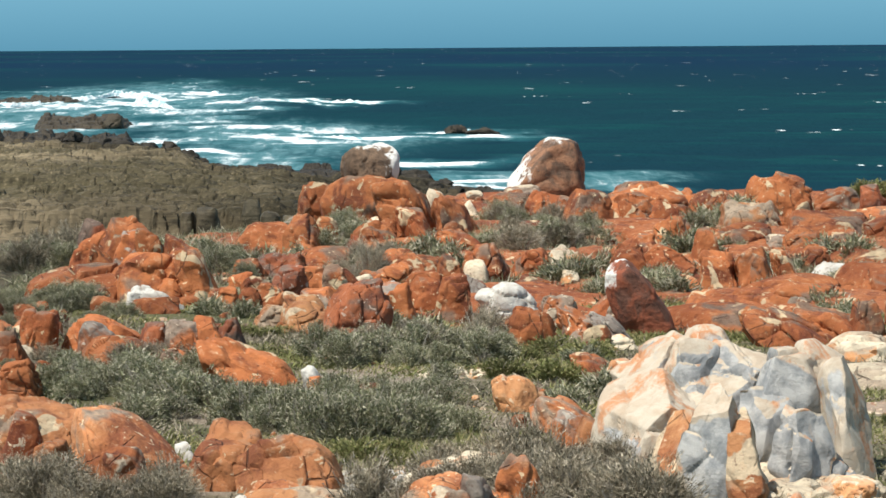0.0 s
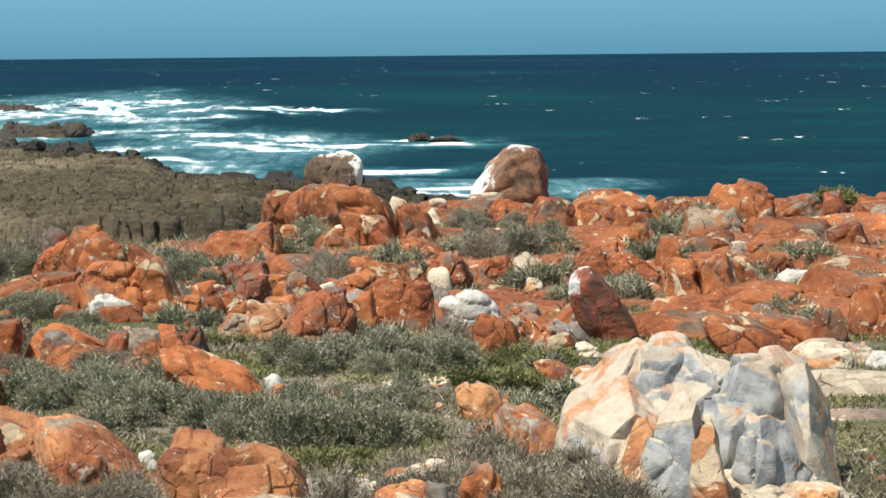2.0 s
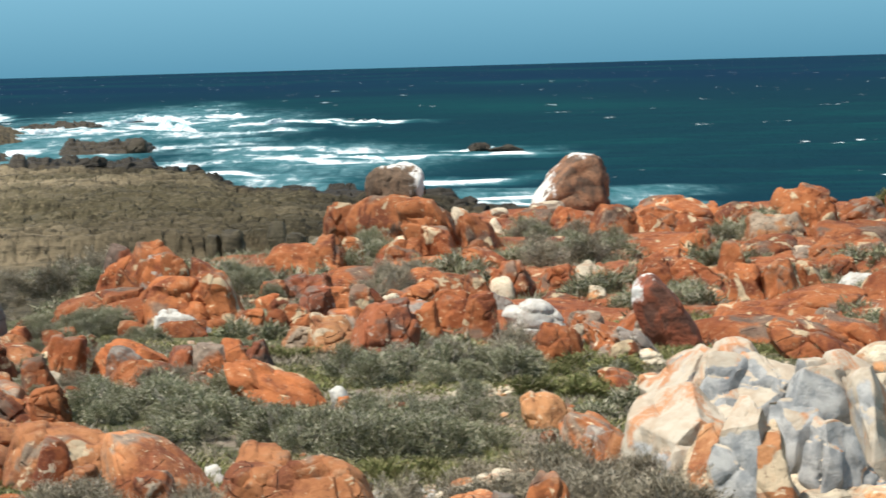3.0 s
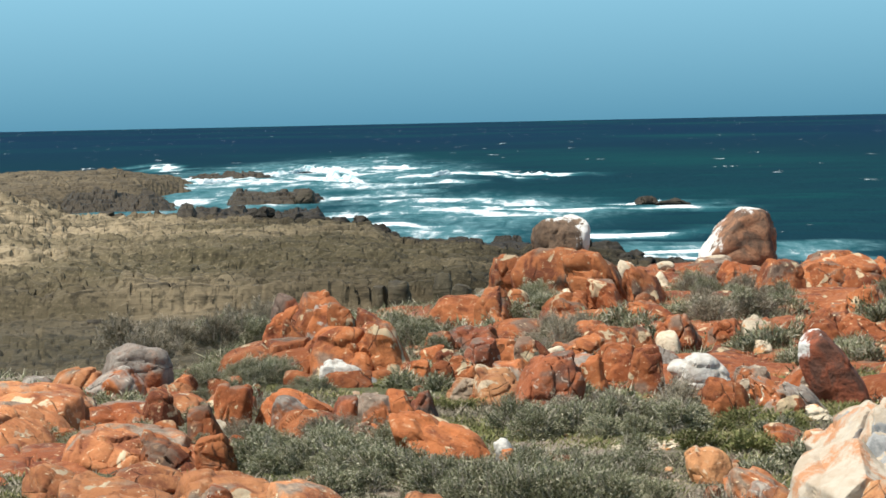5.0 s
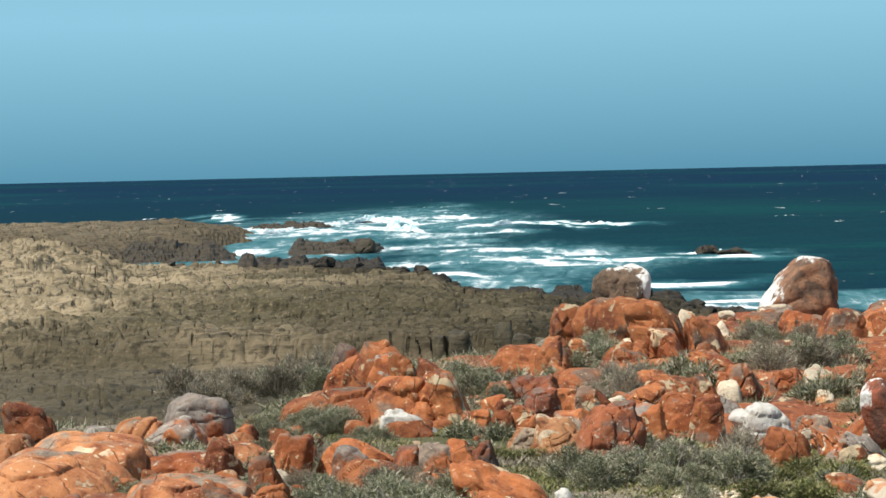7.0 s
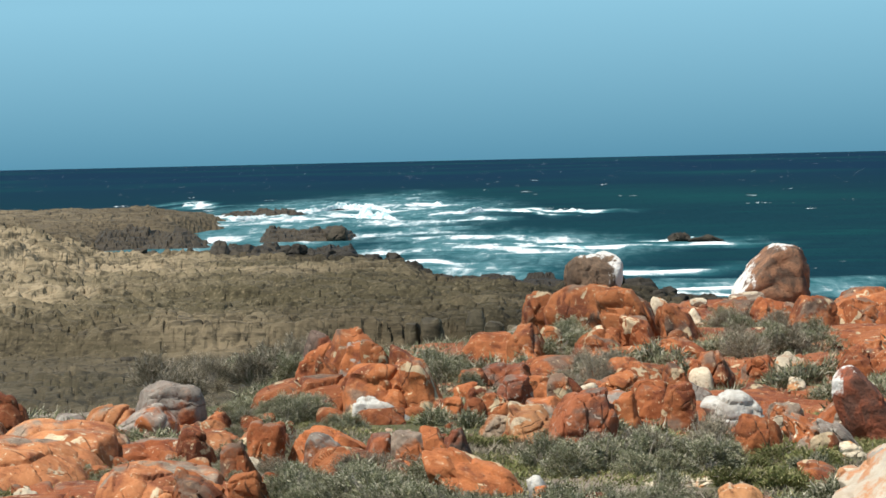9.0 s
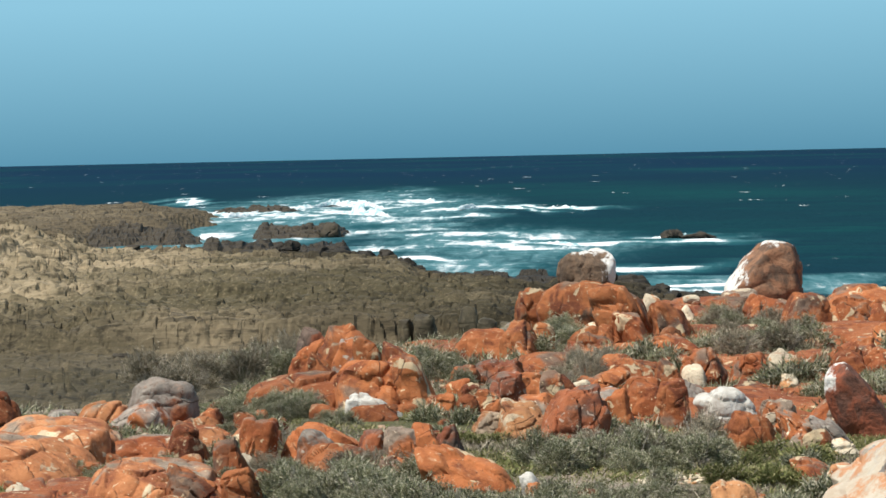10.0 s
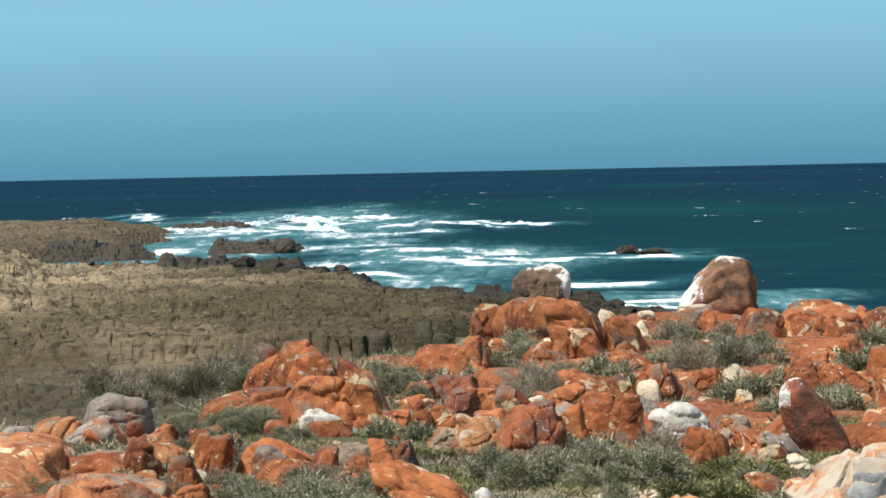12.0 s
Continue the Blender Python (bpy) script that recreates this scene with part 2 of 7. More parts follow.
def ground_material():
    n = Nodes("stony_ground")
    co = n.coords(kind="World", shuffle=False)
    big, mid, fine = n.noise(co, 0.35, 4), n.noise(co, 2.2, 5), n.noise(co, 16, 5, 0.7)
    soil = n.mix(n.ramp(fine, 0.35, 0.65), (0.16, 0.12, 0.085), (0.30, 0.25, 0.19))
    turf = n.mix(n.ramp(fine, 0.35, 0.65), (0.055, 0.06, 0.024), (0.13, 0.12, 0.055))
    col = n.mix(n.ramp(n.math("ADD", big, n.math("MULTIPLY", mid, 0.3)), 0.56, 0.70), soil, turf)
    return n.done(col, n.math("ADD", mid, fine), 0.08)


def leaf_material(name, a, b, c):
    n = Nodes(name, 0.75, 0.25)
    r = n.island()
    col = n.mix(n.ramp(r, 0.0, 0.6), a, b)
    col = n.mix(n.ramp(r, 0.68, 0.78), col, c)
    tint = n.ramp(n.random(), 0, 1, 0.8, 1.15)
    hue = n.t.nodes.new("ShaderNodeHueSaturation")
    n.link(tint, hue.inputs["Value"])
    n.link(col, hue.inputs["Color"])
    return n.done(hue.outputs[0])


ground_mat = ground_material()
leaf_grey = leaf_material("grey_green_foliage", (0.072, 0.08, 0.038), (0.225, 0.228, 0.128), (0.47, 0.43, 0.32))
leaf_green = leaf_material("green_foliage", (0.09, 0.10, 0.03), (0.18, 0.185, 0.065), (0.30, 0.26, 0.13))
leaf_dry = leaf_material("dry_brown_foliage", (0.10, 0.085, 0.056), (0.25, 0.215, 0.148), (0.42, 0.36, 0.27))
twig_mat = leaf_material("dead_twigs", (0.09, 0.07, 0.05), (0.18, 0.15, 0.11), (0.32, 0.28, 0.23))


def sea_material():
    n = Nodes("sea_water", 0.16, 0.5)
    n.p.inputs["IOR"].default_value = 1.33
    co = n.coords(kind="World", shuffle=False)
    y = n.axis(co, "Y")
    far = n.mix(n.ramp(y, 450, 1500), (0.0028, 0.024, 0.036), (0.0025, 0.019, 0.042))
    band = n.noise(n.coords((0.0045, 0.0022, 1), "World", False), 1.0, 4)
    deep = n.mix(n.ramp(band, 0.45, 0.70, 0, 0.8), far, (0.0035, 0.046, 0.048))
    foam, churn = n.attribute("foam"), n.attribute("churn")
    deep = n.mix(n.ramp(churn, 0.05, 0.9, 0, 0.7), deep, (0.022, 0.115, 0.13))
    streak = n.noise(n.coords((0.07, 0.010, 1), "World", False), 2.2, 7, 0.64, 0.5)
    lace = n.noise(n.coords((0.28, 0.030, 1), "World", False), 2.0, 6, 0.68, 0.8)
    cover = n.math("ADD", n.math("SUBTRACT", foam, 0.52), n.math("ADD", n.math("MULTIPLY", n.math("SUBTRACT", streak, 0.5), 1.6), n.math("MULTIPLY", n.math("SUBTRACT", lace, 0.5), 1.5)))
    white = n.ramp(cover, -0.02, 0.46)
    caps = n.math("MULTIPLY", n.ramp(n.noise(n.coords((0.055, 0.012, 1), "World", False), 2.4, 3, 0.5), 0.675, 0.715),
                  n.ramp(n.noise(n.coords((0.5, 0.12, 1), "World", False), 2.0, 3), 0.48, 0.62))
    white = n.math("MAXIMUM", white, caps)
    deep = n.mix(n.math("MULTIPLY", n.ramp(churn, 0.08, 0.5), n.ramp(cover, -0.55, 0.25, 0, 0.42)), deep, (0.20, 0.36, 0.39))
    col = n.mix(white, deep, (0.72, 0.77, 0.78))
    rip = n.math("ADD", n.noise(n.coords((0.35, 0.14, 1), "World", False), 1.6, 5, 0.6), n.math("MULTIPLY", white, 0.5))
    # a choppy surface mirrors little of the low sky: a thin gloss over the water's own colour
    body, gloss, both = (n.t.nodes.new(k) for k in ("ShaderNodeBsdfDiffuse", "ShaderNodeBsdfGlossy", "ShaderNodeMixShader"))
    bump = n.t.nodes.new("ShaderNodeBump")
    bump.inputs["Distance"].default_value, bump.inputs["Strength"].default_value = 0.5, 0.8
    n.link(rip, bump.inputs["Height"])
    gloss.inputs["Roughness"].default_value = 0.35
    n.link(col, body.inputs["Color"])
    n.link(bump.outputs[0], body.inputs["Normal"])
    n.link(bump.outputs[0], gloss.inputs["Normal"])
    n.link(n.ramp(white, 0, 1, 0.03, 0.0), both.inputs[0])
    n.link(body.outputs[0], both.inputs[1])
    n.link(gloss.outputs[0], both.inputs[2])
    n.link(both.outputs[0], n.t.nodes["Material Output"].inputs["Surface"])
    return n.m


def spray_material():
    n = Nodes("breaking_foam", 0.85, 0.1)
    co = n.coords()
    # blue-grey patches painted in as shade among the lumps of foam
    f = n.noise(n.coords((1.0, 0.5, 1.6)), 0.8, 7, 0.7)
    return n.done(n.mix(n.ramp(f, 0.36, 0.60), (0.22, 0.40, 0.43), (0.76, 0.79, 0.79)), f, 0.5)


sea_mat, spray_mat = sea_material(), spray_material()


# ---- the lie of the land ----
def smooth(a, b, v):
    s = np.clip((v - a) / (b - a), 0, 1)
    return s * s * (3 - 2 * s)


def wave(x, y, s, seed=0):
    """Cheap smooth noise, about -1 to 1, features about s metres."""
    r = np.random.RandomState(100 + seed)
    out = 0
    for _ in range(6):
        a, k, p = r.uniform(0, 6.28), r.uniform(0.6, 1.7) * 6.28 / s / 2.2, r.uniform(0, 6.28)
        out = out + np.sin((x * np.cos(a) + y * np.sin(a)) * k + p)
    return out / 3.0


def field_edge(u):
    """How far out the red rock field reaches, by bearing."""
    return np.interp(u, [-0.19, -0.109, -0.07, -0.045, -0.016, 0.0, 0.18], [61, 63, 75, 81, 84, 93, 95])


def shelf_edge(u):
    """How far out the rock shelf reaches, by bearing."""
    return np.interp(u, [-0.19, -0.16, -0.13, -0.064, -0.0475, -0.033, -0.015, 0.003, 0.025, 0.05, 0.07], [285, 272, 255, 226, 212, 197, 190, 188, 186, 182, 150])


def field_height(x, y):
    """The stony ground: a rise under the camera, then a level field that falls away at its edge."""
    u = x / np.maximum(y, 1.0)
    z = 5.0 + 3.4 * smooth(28, 4, y) + 0.60 * smooth(-0.03, 0.02, u) * smooth(58, 93, y) + 0.05 * wave(x, y, 9, 1)
    low = np.interp(u, [-0.03, 0.03], [0.6, -1.6])
    e = field_edge(u)
    return z + (low - 5.0) * smooth(e, e + 9, y)


# ---- helpers for things ----
def mesh_object(name, verts, faces, material, parent=None, shade=True, attrs=None, crisp=0):
    me = bpy.data.meshes.new(name)
    me.from_pydata(verts if isinstance(verts, list) else verts.tolist(), [], faces if isinstance(faces, list) else faces.tolist())
    me.materials.append(material)
    if shade:
        me.polygons.foreach_set("use_smooth", [True] * len(me.polygons))
    for key, vals in (attrs or {}).items():
        a = me.attributes.new(key, "FLOAT", "POINT")
        a.data.foreach_set("value", np.asarray(vals, dtype=np.float32))
    if crisp:
        me.set_sharp_from_angle(angle=radians(crisp))
    me.update()
    ob = new(name, me)
    if parent:
        ob.parent = parent
    return ob


def grid_faces(rows, cols):
    i = np.arange((rows - 1) * cols).reshape(rows - 1, cols)[:, :-1].ravel()
    return np.stack([i, i + 1, i + 1 + cols, i + cols], 1)


ICO = {}


def ico(level):
    if level not in ICO:
        bm = bmesh.new()
        bmesh.ops.create_icosphere(bm, subdivisions=level, radius=1.0)
        bm.verts.ensure_lookup_table()
        ICO[level] = (np.array([v.co[:] for v in bm.verts]), [[v.index for v in f.verts] for f in bm.faces])
        bm.free()
    return ICO[level]


def rock_points(w, d, h, seed, level, square=2.6, rough=0.055, cuts=9, hard=0.80, joints=0.03, foot=0.25, scoops=(), planes=(), crease=0.04, step=0.09, chip=0.1):
    """Points of a weathered block: a rounded box, chipped flat, hollowed, split by joints and roughened. Its foot is sunk a little below z = 0.
    Also tells how far chipping took each point back."""
    r = np.random.RandomState(seed)
    n, faces = ico(level)
    p = n / (np.abs(n) ** square).sum(1, keepdims=True) ** (1 / square)
    sides = []
    for _ in range(cuts):
        c = r.normal(size=3)
        c[2] = abs(c[2]) * 0.7
        sides.append((*(c / np.linalg.norm(c)), r.uniform(0.58, 0.93)))
    fresh = np.zeros(len(p))
    for k, (a, b, c, at, *shown) in enumerate(list(planes) + sides):
        way = np.array((a, b, c)) / math.sqrt(a * a + b * b + c * c)
        over = np.maximum(0, p @ way - at)
        p = p - over[:, None] * way * hard
        fresh = np.maximum(fresh, over * ((shown[0] if shown else 1.0) if k < len(planes) else chip * (0.1 if k % 2 else 1.0)))
    for cx, cy, cz, rad in scoops:
        away = p - np.array((cx, cy, cz))
        dist = np.linalg.norm(away, axis=1)
        push = np.maximum(0, rad - dist)
        p = p + away / np.maximum(dist, 1e-6)[:, None] * push[:, None]
        fresh = np.maximum(fresh, push)
    q = p * (np.array([w, d, h]) / 2)
    off = r.uniform(-50, 50, 3)
    k = 2.6 / max(w, h)
    tear = r.uniform(0.5, 1.4, 3)
    out = np.empty(len(q))
    for i, v in enumerate(q):
        a = Vector(v * k + off)
        f = noise.fractal(a, 1.0, 2.1, 5)
        dist, cells = noise.voronoi(Vector(np.array(a) * tear) + Vector((f, f, f)) * 0.12)
        gap = dist[1] - dist[0]
        out[i] = f * rough + crease * (abs(noise.noise(a * 1.3)) - 0.25) - joints * math.exp(-gap / 0.06) + step * (math.sin(cells[0].x * 37 + cells[0].y * 91 + cells[0].z * 53) * 0.5) * min(1, gap / 0.12)
    q = q + n * out[:, None] * min(w, h * 1.3, 1.8)
    q[:, 2] += h * (0.5 - foot * 0.5)
    return q, faces, np.clip(fresh * 4, 0, 1)


def boulder(x, y, z, w, d, h, material, seed, label, level=4, **shape):
    """A single rock at the shore."""
    q, faces, fresh = rock_points(w, d, h, seed, level, **shape)
    ob = mesh_object("boulder", q, faces, material, crisp=40)
    ob.matrix_basis = pose(x, y, z)
    return tagged(ob, label, "rock", "shore rocks")


KINDS = {   # squareness, chips, how hard they bite, roughness, joints, how deep it sits
    "r": (2.7, 4, 0.80, 0.030, 0.045, 0.30), "s": (4.2, 5, 0.85, 0.035, 0.055, 0.30),
    "m": (2.4, 3, 0.65, 0.028, 0.045, 0.90), "p": (3.2, 6, 0.85, 0.035, 0.035, 0.40)}


def facets(kind, skew, r):
    """The main faces of a rock: a crown tilted to the light, a front, and for a peaked one the two slopes."""
    j = r.uniform(-0.25, 0.25, 4)
    if kind == "p":
        steep, gentle = (-0.9, -0.1, 0.42, 0.62, 0.1), (0.58, -0.12, 0.8, 0.24, 0.1)
        if abs(skew) < 0.05:
            steep, gentle = (-0.72, -0.1, 0.7, 0.40, 0.1), (0.68, -0.15, 0.72, 0.44, 0.1)
        if skew > 0:
            steep, gentle = ((-f[0], *f[1:]) for f in (steep, gentle))
        return steep, gentle, (j[0], -0.85, 0.5, 0.62, 0.1)
    crown = (j[0] - 0.5 * skew, -0.22 + j[1] * 0.4, 0.95, 0.70 if kind != "s" else 0.74, 0.1)
    front, flank = (j[2], -0.88, 0.45, 0.70, 0.1), (0.85 * (1 if j[3] > 0 else -1), -0.3, 0.42, 0.66, 0.1)
    return (crown, front) if kind == "m" else (crown, front, flank)


def rock(x, y, z, w, d, h, material, seed, label, kind, level=4, skew=0.0, tilt=0.0, under=0.0, lobes=0, lime=None, parent=None, crisp=40, **shape):
    """A rock of the field, w wide and h high over its ground: rounded (r), slab (s), mound (m) or peaked (p). skew leans its top to one side, under hollows its front foot."""
    square, cuts, hard, rough, joints, sunk = KINDS[kind]
    low = sunk * h
    r = np.random.RandomState(seed + 5000)
    shape.setdefault("planes", facets(kind, skew, r))
    skew *= 0.4 if kind == "p" else 1.0
    q, faces, fresh = rock_points(w, d, h + low, seed, level, **{**dict(square=square, cuts=cuts, hard=hard, rough=rough, joints=joints, foot=2 * low / (h + low)), **shape})
    q[:, 2] *= h / q[:, 2].max()
    up = np.clip(q[:, 2] / h, 0, 1)
    q[:, 0] += skew * w * up
    if under:
        k = smooth(0.40, 0.12, up) * under
        q[:, 1] *= np.where(q[:, 1] < 0, 1 - 1.3 * k, 1 - 0.3 * k)
        q[:, 0] *= 1 - 0.35 * k
    lo, hi = q[:, 0].min(), q[:, 0].max()
    q[:, 0] = (q[:, 0] - (lo + hi) / 2) * w / (hi - lo)
    attrs = {"fresh": fresh}
    if lime:
        side = (q[:, 0] - skew * w * (up - 0.5)) / (w / 2)
        attrs["lime"] = np.clip(np.maximum(lime[0] * (up - lime[1]), (lime[2] * side + lime[3]) * smooth(lime[4], lime[4] + 0.4, up)), -0.5, 1)
    ob = mesh_object("lobe" if parent else "boulder", q, faces, material, parent, attrs=attrs, crisp=crisp)
    ob.matrix_basis = pose(x, y, z, -tilt, 0, 0)
    for k in range(lobes):
        a, s = r.uniform(3.6, 5.8), r.uniform(0.32, 0.5)
        p, faces, fresh = rock_points(w * s, d * s, h * s * 1.2, seed * 7 + k, max(3, level - 1), square=2.8, cuts=5, rough=rough)
        block = mesh_object("block", p, faces, material, ob, attrs={"fresh": fresh}, crisp=40)
        block.matrix_basis = pose(math.cos(a) * w * 0.40, math.sin(a) * d * 0.42, 0, r.uniform(-10, 10), r.uniform(-10, 10), r.uniform(-40, 40))
    return ob if parent else tagged(ob, label, "rock", "lichen-covered boulders")


# ---- ground, sea ----
def fan(rows, us):
    """Grid points on rays from below the camera: rows of distance, columns of bearing."""
    y, u = np.meshgrid(rows, us, indexing="ij")
    return u * y, y


near = np.concatenate([np.linspace(-60, 28, 30), np.linspace(29, 150, 240), np.geomspace(153, 4550, 40)])
side = np.concatenate([-np.geomspace(3, 0.24, 14), np.linspace(-0.22, 0.22, 200), np.geomspace(0.24, 3, 14)])
gy, gu = np.meshgrid(near, side, indexing="ij")
gx = gu * np.maximum(gy, 34)
gz = field_height(gx, gy) - 0.35 * smooth(0.0, 0.04, gx / np.maximum(gy, 1)) * smooth(50, 60, gy) - 3.0 * smooth(150, 260, gy)
ground = tagged(mesh_object("ground", np.stack([gx, gy, gz], -1).reshape(-1, 3), grid_faces(len(near), len(side)), ground_mat),
                "stony ground with thin turf between the rocks", "ground", kind="structure")


def cell_field(x, y, sx, sy, seed, lean=0.5, rising=False):
    """Broken blocks: for each point the height of the nearest jittered cell's tilted top, about 0 to 1, and the gap to the next cell."""
    r = np.random.RandomState(seed)
    table = r.rand(256, 256, 3)
    cx, cy = np.floor(x / sx).astype(int), np.floor(y / sy).astype(int)
    best, second, val = np.full(x.shape, 9.0), np.full(x.shape, 9.0), np.zeros(x.shape)
    ox, oy = np.zeros(x.shape), np.zeros(x.shape)
    for i in (-1, 0, 1):
        for j in (-1, 0, 1):
            t = table[(cx + i) % 256, (cy + j) % 256]
            px, py = (cx + i + t[..., 0]) - x / sx, (cy + j + t[..., 1]) - y / sy
            dd = np.hypot(px, py)
            nearer = dd < best
            second = np.where(nearer, best, np.minimum(second, dd))
            val = np.where(nearer, t[..., 2], val)
            ox, oy = np.where(nearer, px, ox), np.where(nearer, py, oy)
            best = np.where(nearer, dd, best)
    tilt = np.sin(val * 97) * ox + np.sin(val * 57 + 1) * oy * 0.8
    return (val + lean * tilt, second - best, -oy) if rising else (val + lean * tilt, second - best)


def shelf_height(x, y):
    u = x / y
    step_at = 138 + 4 * wave(x, y * 0.2, 14, 3) + 130 * np.maximum(0, u + 0.035) * 0.3
    b, gb = cell_field(x + 0.25 * y + 0.2 * wave(x, y, 3, 5), y, 0.8, 1.1, 8, 0.9)
    step_at = step_at + (0.35 + 0.55 * smooth(-0.07, -0.04, u)) * (b - 0.5) * smooth(0, 0.25, gb)
    ledge = smooth(step_at, step_at + 1.1, y)
    z = 1.55 + 1.0 * ledge + 0.35 * smooth(163, 164.5, y + 3 * wave(x, y, 20, 4)) - 1.15 * smooth(180, 258, y)
    z = z + 1.9 * smooth(-0.138, -0.172, u) * smooth(170, 225, y)
    z = z - np.interp(u, [-0.02, 0.02, 0.05], [0, 0.9, 1.9]) - 0.8 * smooth(-0.048, -0.036, u) * smooth(0.012, 0.0, u) * smooth(150, 186, y)
    a, ga = cell_field(x + 0.3 * y, y, 2.6, 2.0, 7, 0.9)
    c, gc = cell_field(x - 0.2 * y + 2 * wave(x, y, 6, 12), y, 17.0, 7.0, 9, 0.7)
    rough = 0.5 + 0.5 * ledge
    tall = 0.7 + 0.6 * smooth(-0.10, -0.16, u) + 0.5 * smooth(200, 225, y)
    z = z + rough * tall * (0.30 * (a - 0.5) * smooth(0, 0.22, ga) + 0.24 * (b - 0.4) * smooth(0, 0.25, gb) + 0.45 * (c - 0.5) * smooth(0, 0.10, gc)) - rough * 0.20 * np.exp(-ga / 0.06) - rough * 0.12 * np.exp(-gb / 0.07) - rough * 0.10 * np.exp(-gc / 0.03)
    z = z + rough * (0.10 * wave(x, y, 5, 6) + 0.03 * wave(x, y * 0.3, 0.8, 31) + 0.04 * wave(x, y * 0.3, 1.9, 32) * tall + 0.05 * wave(x * 0.15, y, 1.6, 33))
    # bedding: low ledges that face the land and sink away behind
    for period, amp, s1 in ((13.0, 0.55, 51), (5.2, 0.26, 53), (2.3, 0.10, 55)):
        f = (y + 0.5 * period * wave(x, y * 0.2, 2.6 * period, s1) + 0.16 * period * wave(x, y, 5, s1 + 1)) / period
        f = f - np.floor(f)
        z = z + amp * (smooth(0, 0.05, f) - f) * np.clip(0.55 + 0.6 * wave(x, y * 0.3, 1.6 * period, s1 + 2), 0.05, 1.2) * (0.6 + 0.4 * ledge)
    e = shelf_edge(u) + (2 + 2 * smooth(-0.04, -0.07, u)) * wave(x, y, 8, 11)
    dry = smooth(e - 2, e - 26, y) * smooth(0.02, -0.03, u) + 0.15 * (a - 0.5)
    # dry carries tone: lower too on the front flat and ledge wall
    dry = dry * (0.42 + 0.58 * ledge * smooth(132, 158, y)) * (0.62 + 0.38 * smooth(-0.06, -0.12, u))
    return z - 3.6 * smooth(e - 3, e + 9, y), np.clip(dry, 0, 1)


sx, sy = fan(np.concatenate([np.linspace(88, 134, 60), np.linspace(134.2, 168, 170), np.linspace(168.3, 298, 330)]), np.linspace(-0.205, 0.07, 520))
sz, dry = shelf_height(sx, sy)
sz = sz - 4.0 * smooth(96, 88, sy)
shelf = tagged(mesh_object("rock_shelf", np.stack([sx, sy, sz], -1).reshape(-1, 3), grid_faces(*sx.shape), shelf_rock, shade=False, attrs={"dry": dry.ravel()}),
               "broad brown shelf of broken upright rock layers", "rock shelf", kind="structure")


def headland(name, u0, u1, y0, y1, top, label, seed, material, cols=260, rows=150, taper=0.25, jag=0.14, damp=0.55):
    """Low rocky ground that steps out of the water in ledges and breaks up towards its ends."""
    x, y = fan(np.linspace(y0, y1, rows), np.linspace(u0, u1, cols))
    s, v = (x / y - u0) / (u1 - u0), (y - y0) / (y1 - y0)
    body = smooth(0, 0.30, v + 0.10 * wave(x, y * 0.3, 9, seed + 5)) * smooth(1, 0.7, v) * smooth(1.0, 1.0 - taper, s + 0.05 * wave(x, y, 7, seed + 6)) ** 0.5
    if u0 > -0.2:
        body = body * smooth(0, taper, s)
    a, ga = cell_field(x + 0.3 * y, y, 2.4, 6.0, seed, 0.9)
    b, gb = cell_field(x, y, 0.9, 2.4, seed + 1, 0.9)
    c, gc = cell_field(x, y, 9.0, 14.0, seed + 2, 0.6)
    z = -1.0 + body * (top + 1.0) * (0.76 + jag * (a - 0.3) * smooth(0, 0.2, ga) + 0.6 * jag * (b - 0.5) * smooth(0, 0.25, gb) + jag * 1.3 * (c - 0.4) * smooth(0, 0.15, gc))
    ledge = 0.42
    part_up = z / ledge - np.floor(z / ledge)
    z = 0.35 * z + 0.65 * ledge * (np.floor(z / ledge) + smooth(0.55, 1.0, part_up)) - 0.15 * np.exp(-ga / 0.07) * body
    dry = np.clip(smooth(0.5, 2.6, z) * smooth(1.0, 0.35, s) * damp + 0.25 * (a - 0.5), 0, 1)
    ob = mesh_object(name, np.stack([x, y, z], -1).reshape(-1, 3), grid_faces(rows, cols), material, shade=False, attrs={"dry": dry.ravel()})
    return tagged(ob, label, "headland" if top > 2.5 else "rock ledge", kind="structure" if top > 2.5 else "", group="" if top > 2.5 else "shore rocks")


# ---- bedrock that shows between the loose boulders ----
bx, by = fan(np.concatenate([np.linspace(31, 60, 170), np.linspace(60.3, 116, 230)]), np.linspace(-0.205, 0.2, 600))
bw = 0.5 * wave(bx, by, 2.5, 47)
bu = bx / by
be = field_edge(bu)
ca, da, rise = cell_field(bx + 0.35 * by + bw, by + bw, 2.4, 3.4, 41, 0.3, True)
cb, db, rise_b = cell_field(bx - 0.5 * by, by + 0.3 * bx, 1.1, 1.5, 42, 0.3, True)
much = np.maximum(smooth(0.0, 0.05, bu) * smooth(50, 60, by), 0.9 * smooth(-0.075, -0.10, bu) * smooth(66, 56, by))
much = np.maximum(much, 0.8 * smooth(58, 68, by)) + 0.15 * wave(bx, by, 4, 45)
bz = field_height(bx, np.minimum(by, be)) - 0.46 + 0.50 * much * (1 - 0.35 * smooth(80, 92, by)) + 0.20 * (ca - 0.4) + 0.22 * rise * smooth(0, 0.06, da) + 0.07 * (cb - 0.5) + 0.06 * rise_b + 0.10 * wave(bx, by, 5, 44) + 0.02 * wave(bx, by, 1.0, 46) - 0.34 * np.exp(-da / 0.045) - 0.08 * np.exp(-db / 0.04)
bz = bz - 5.0 * smooth(be - 1, be + 4, by)
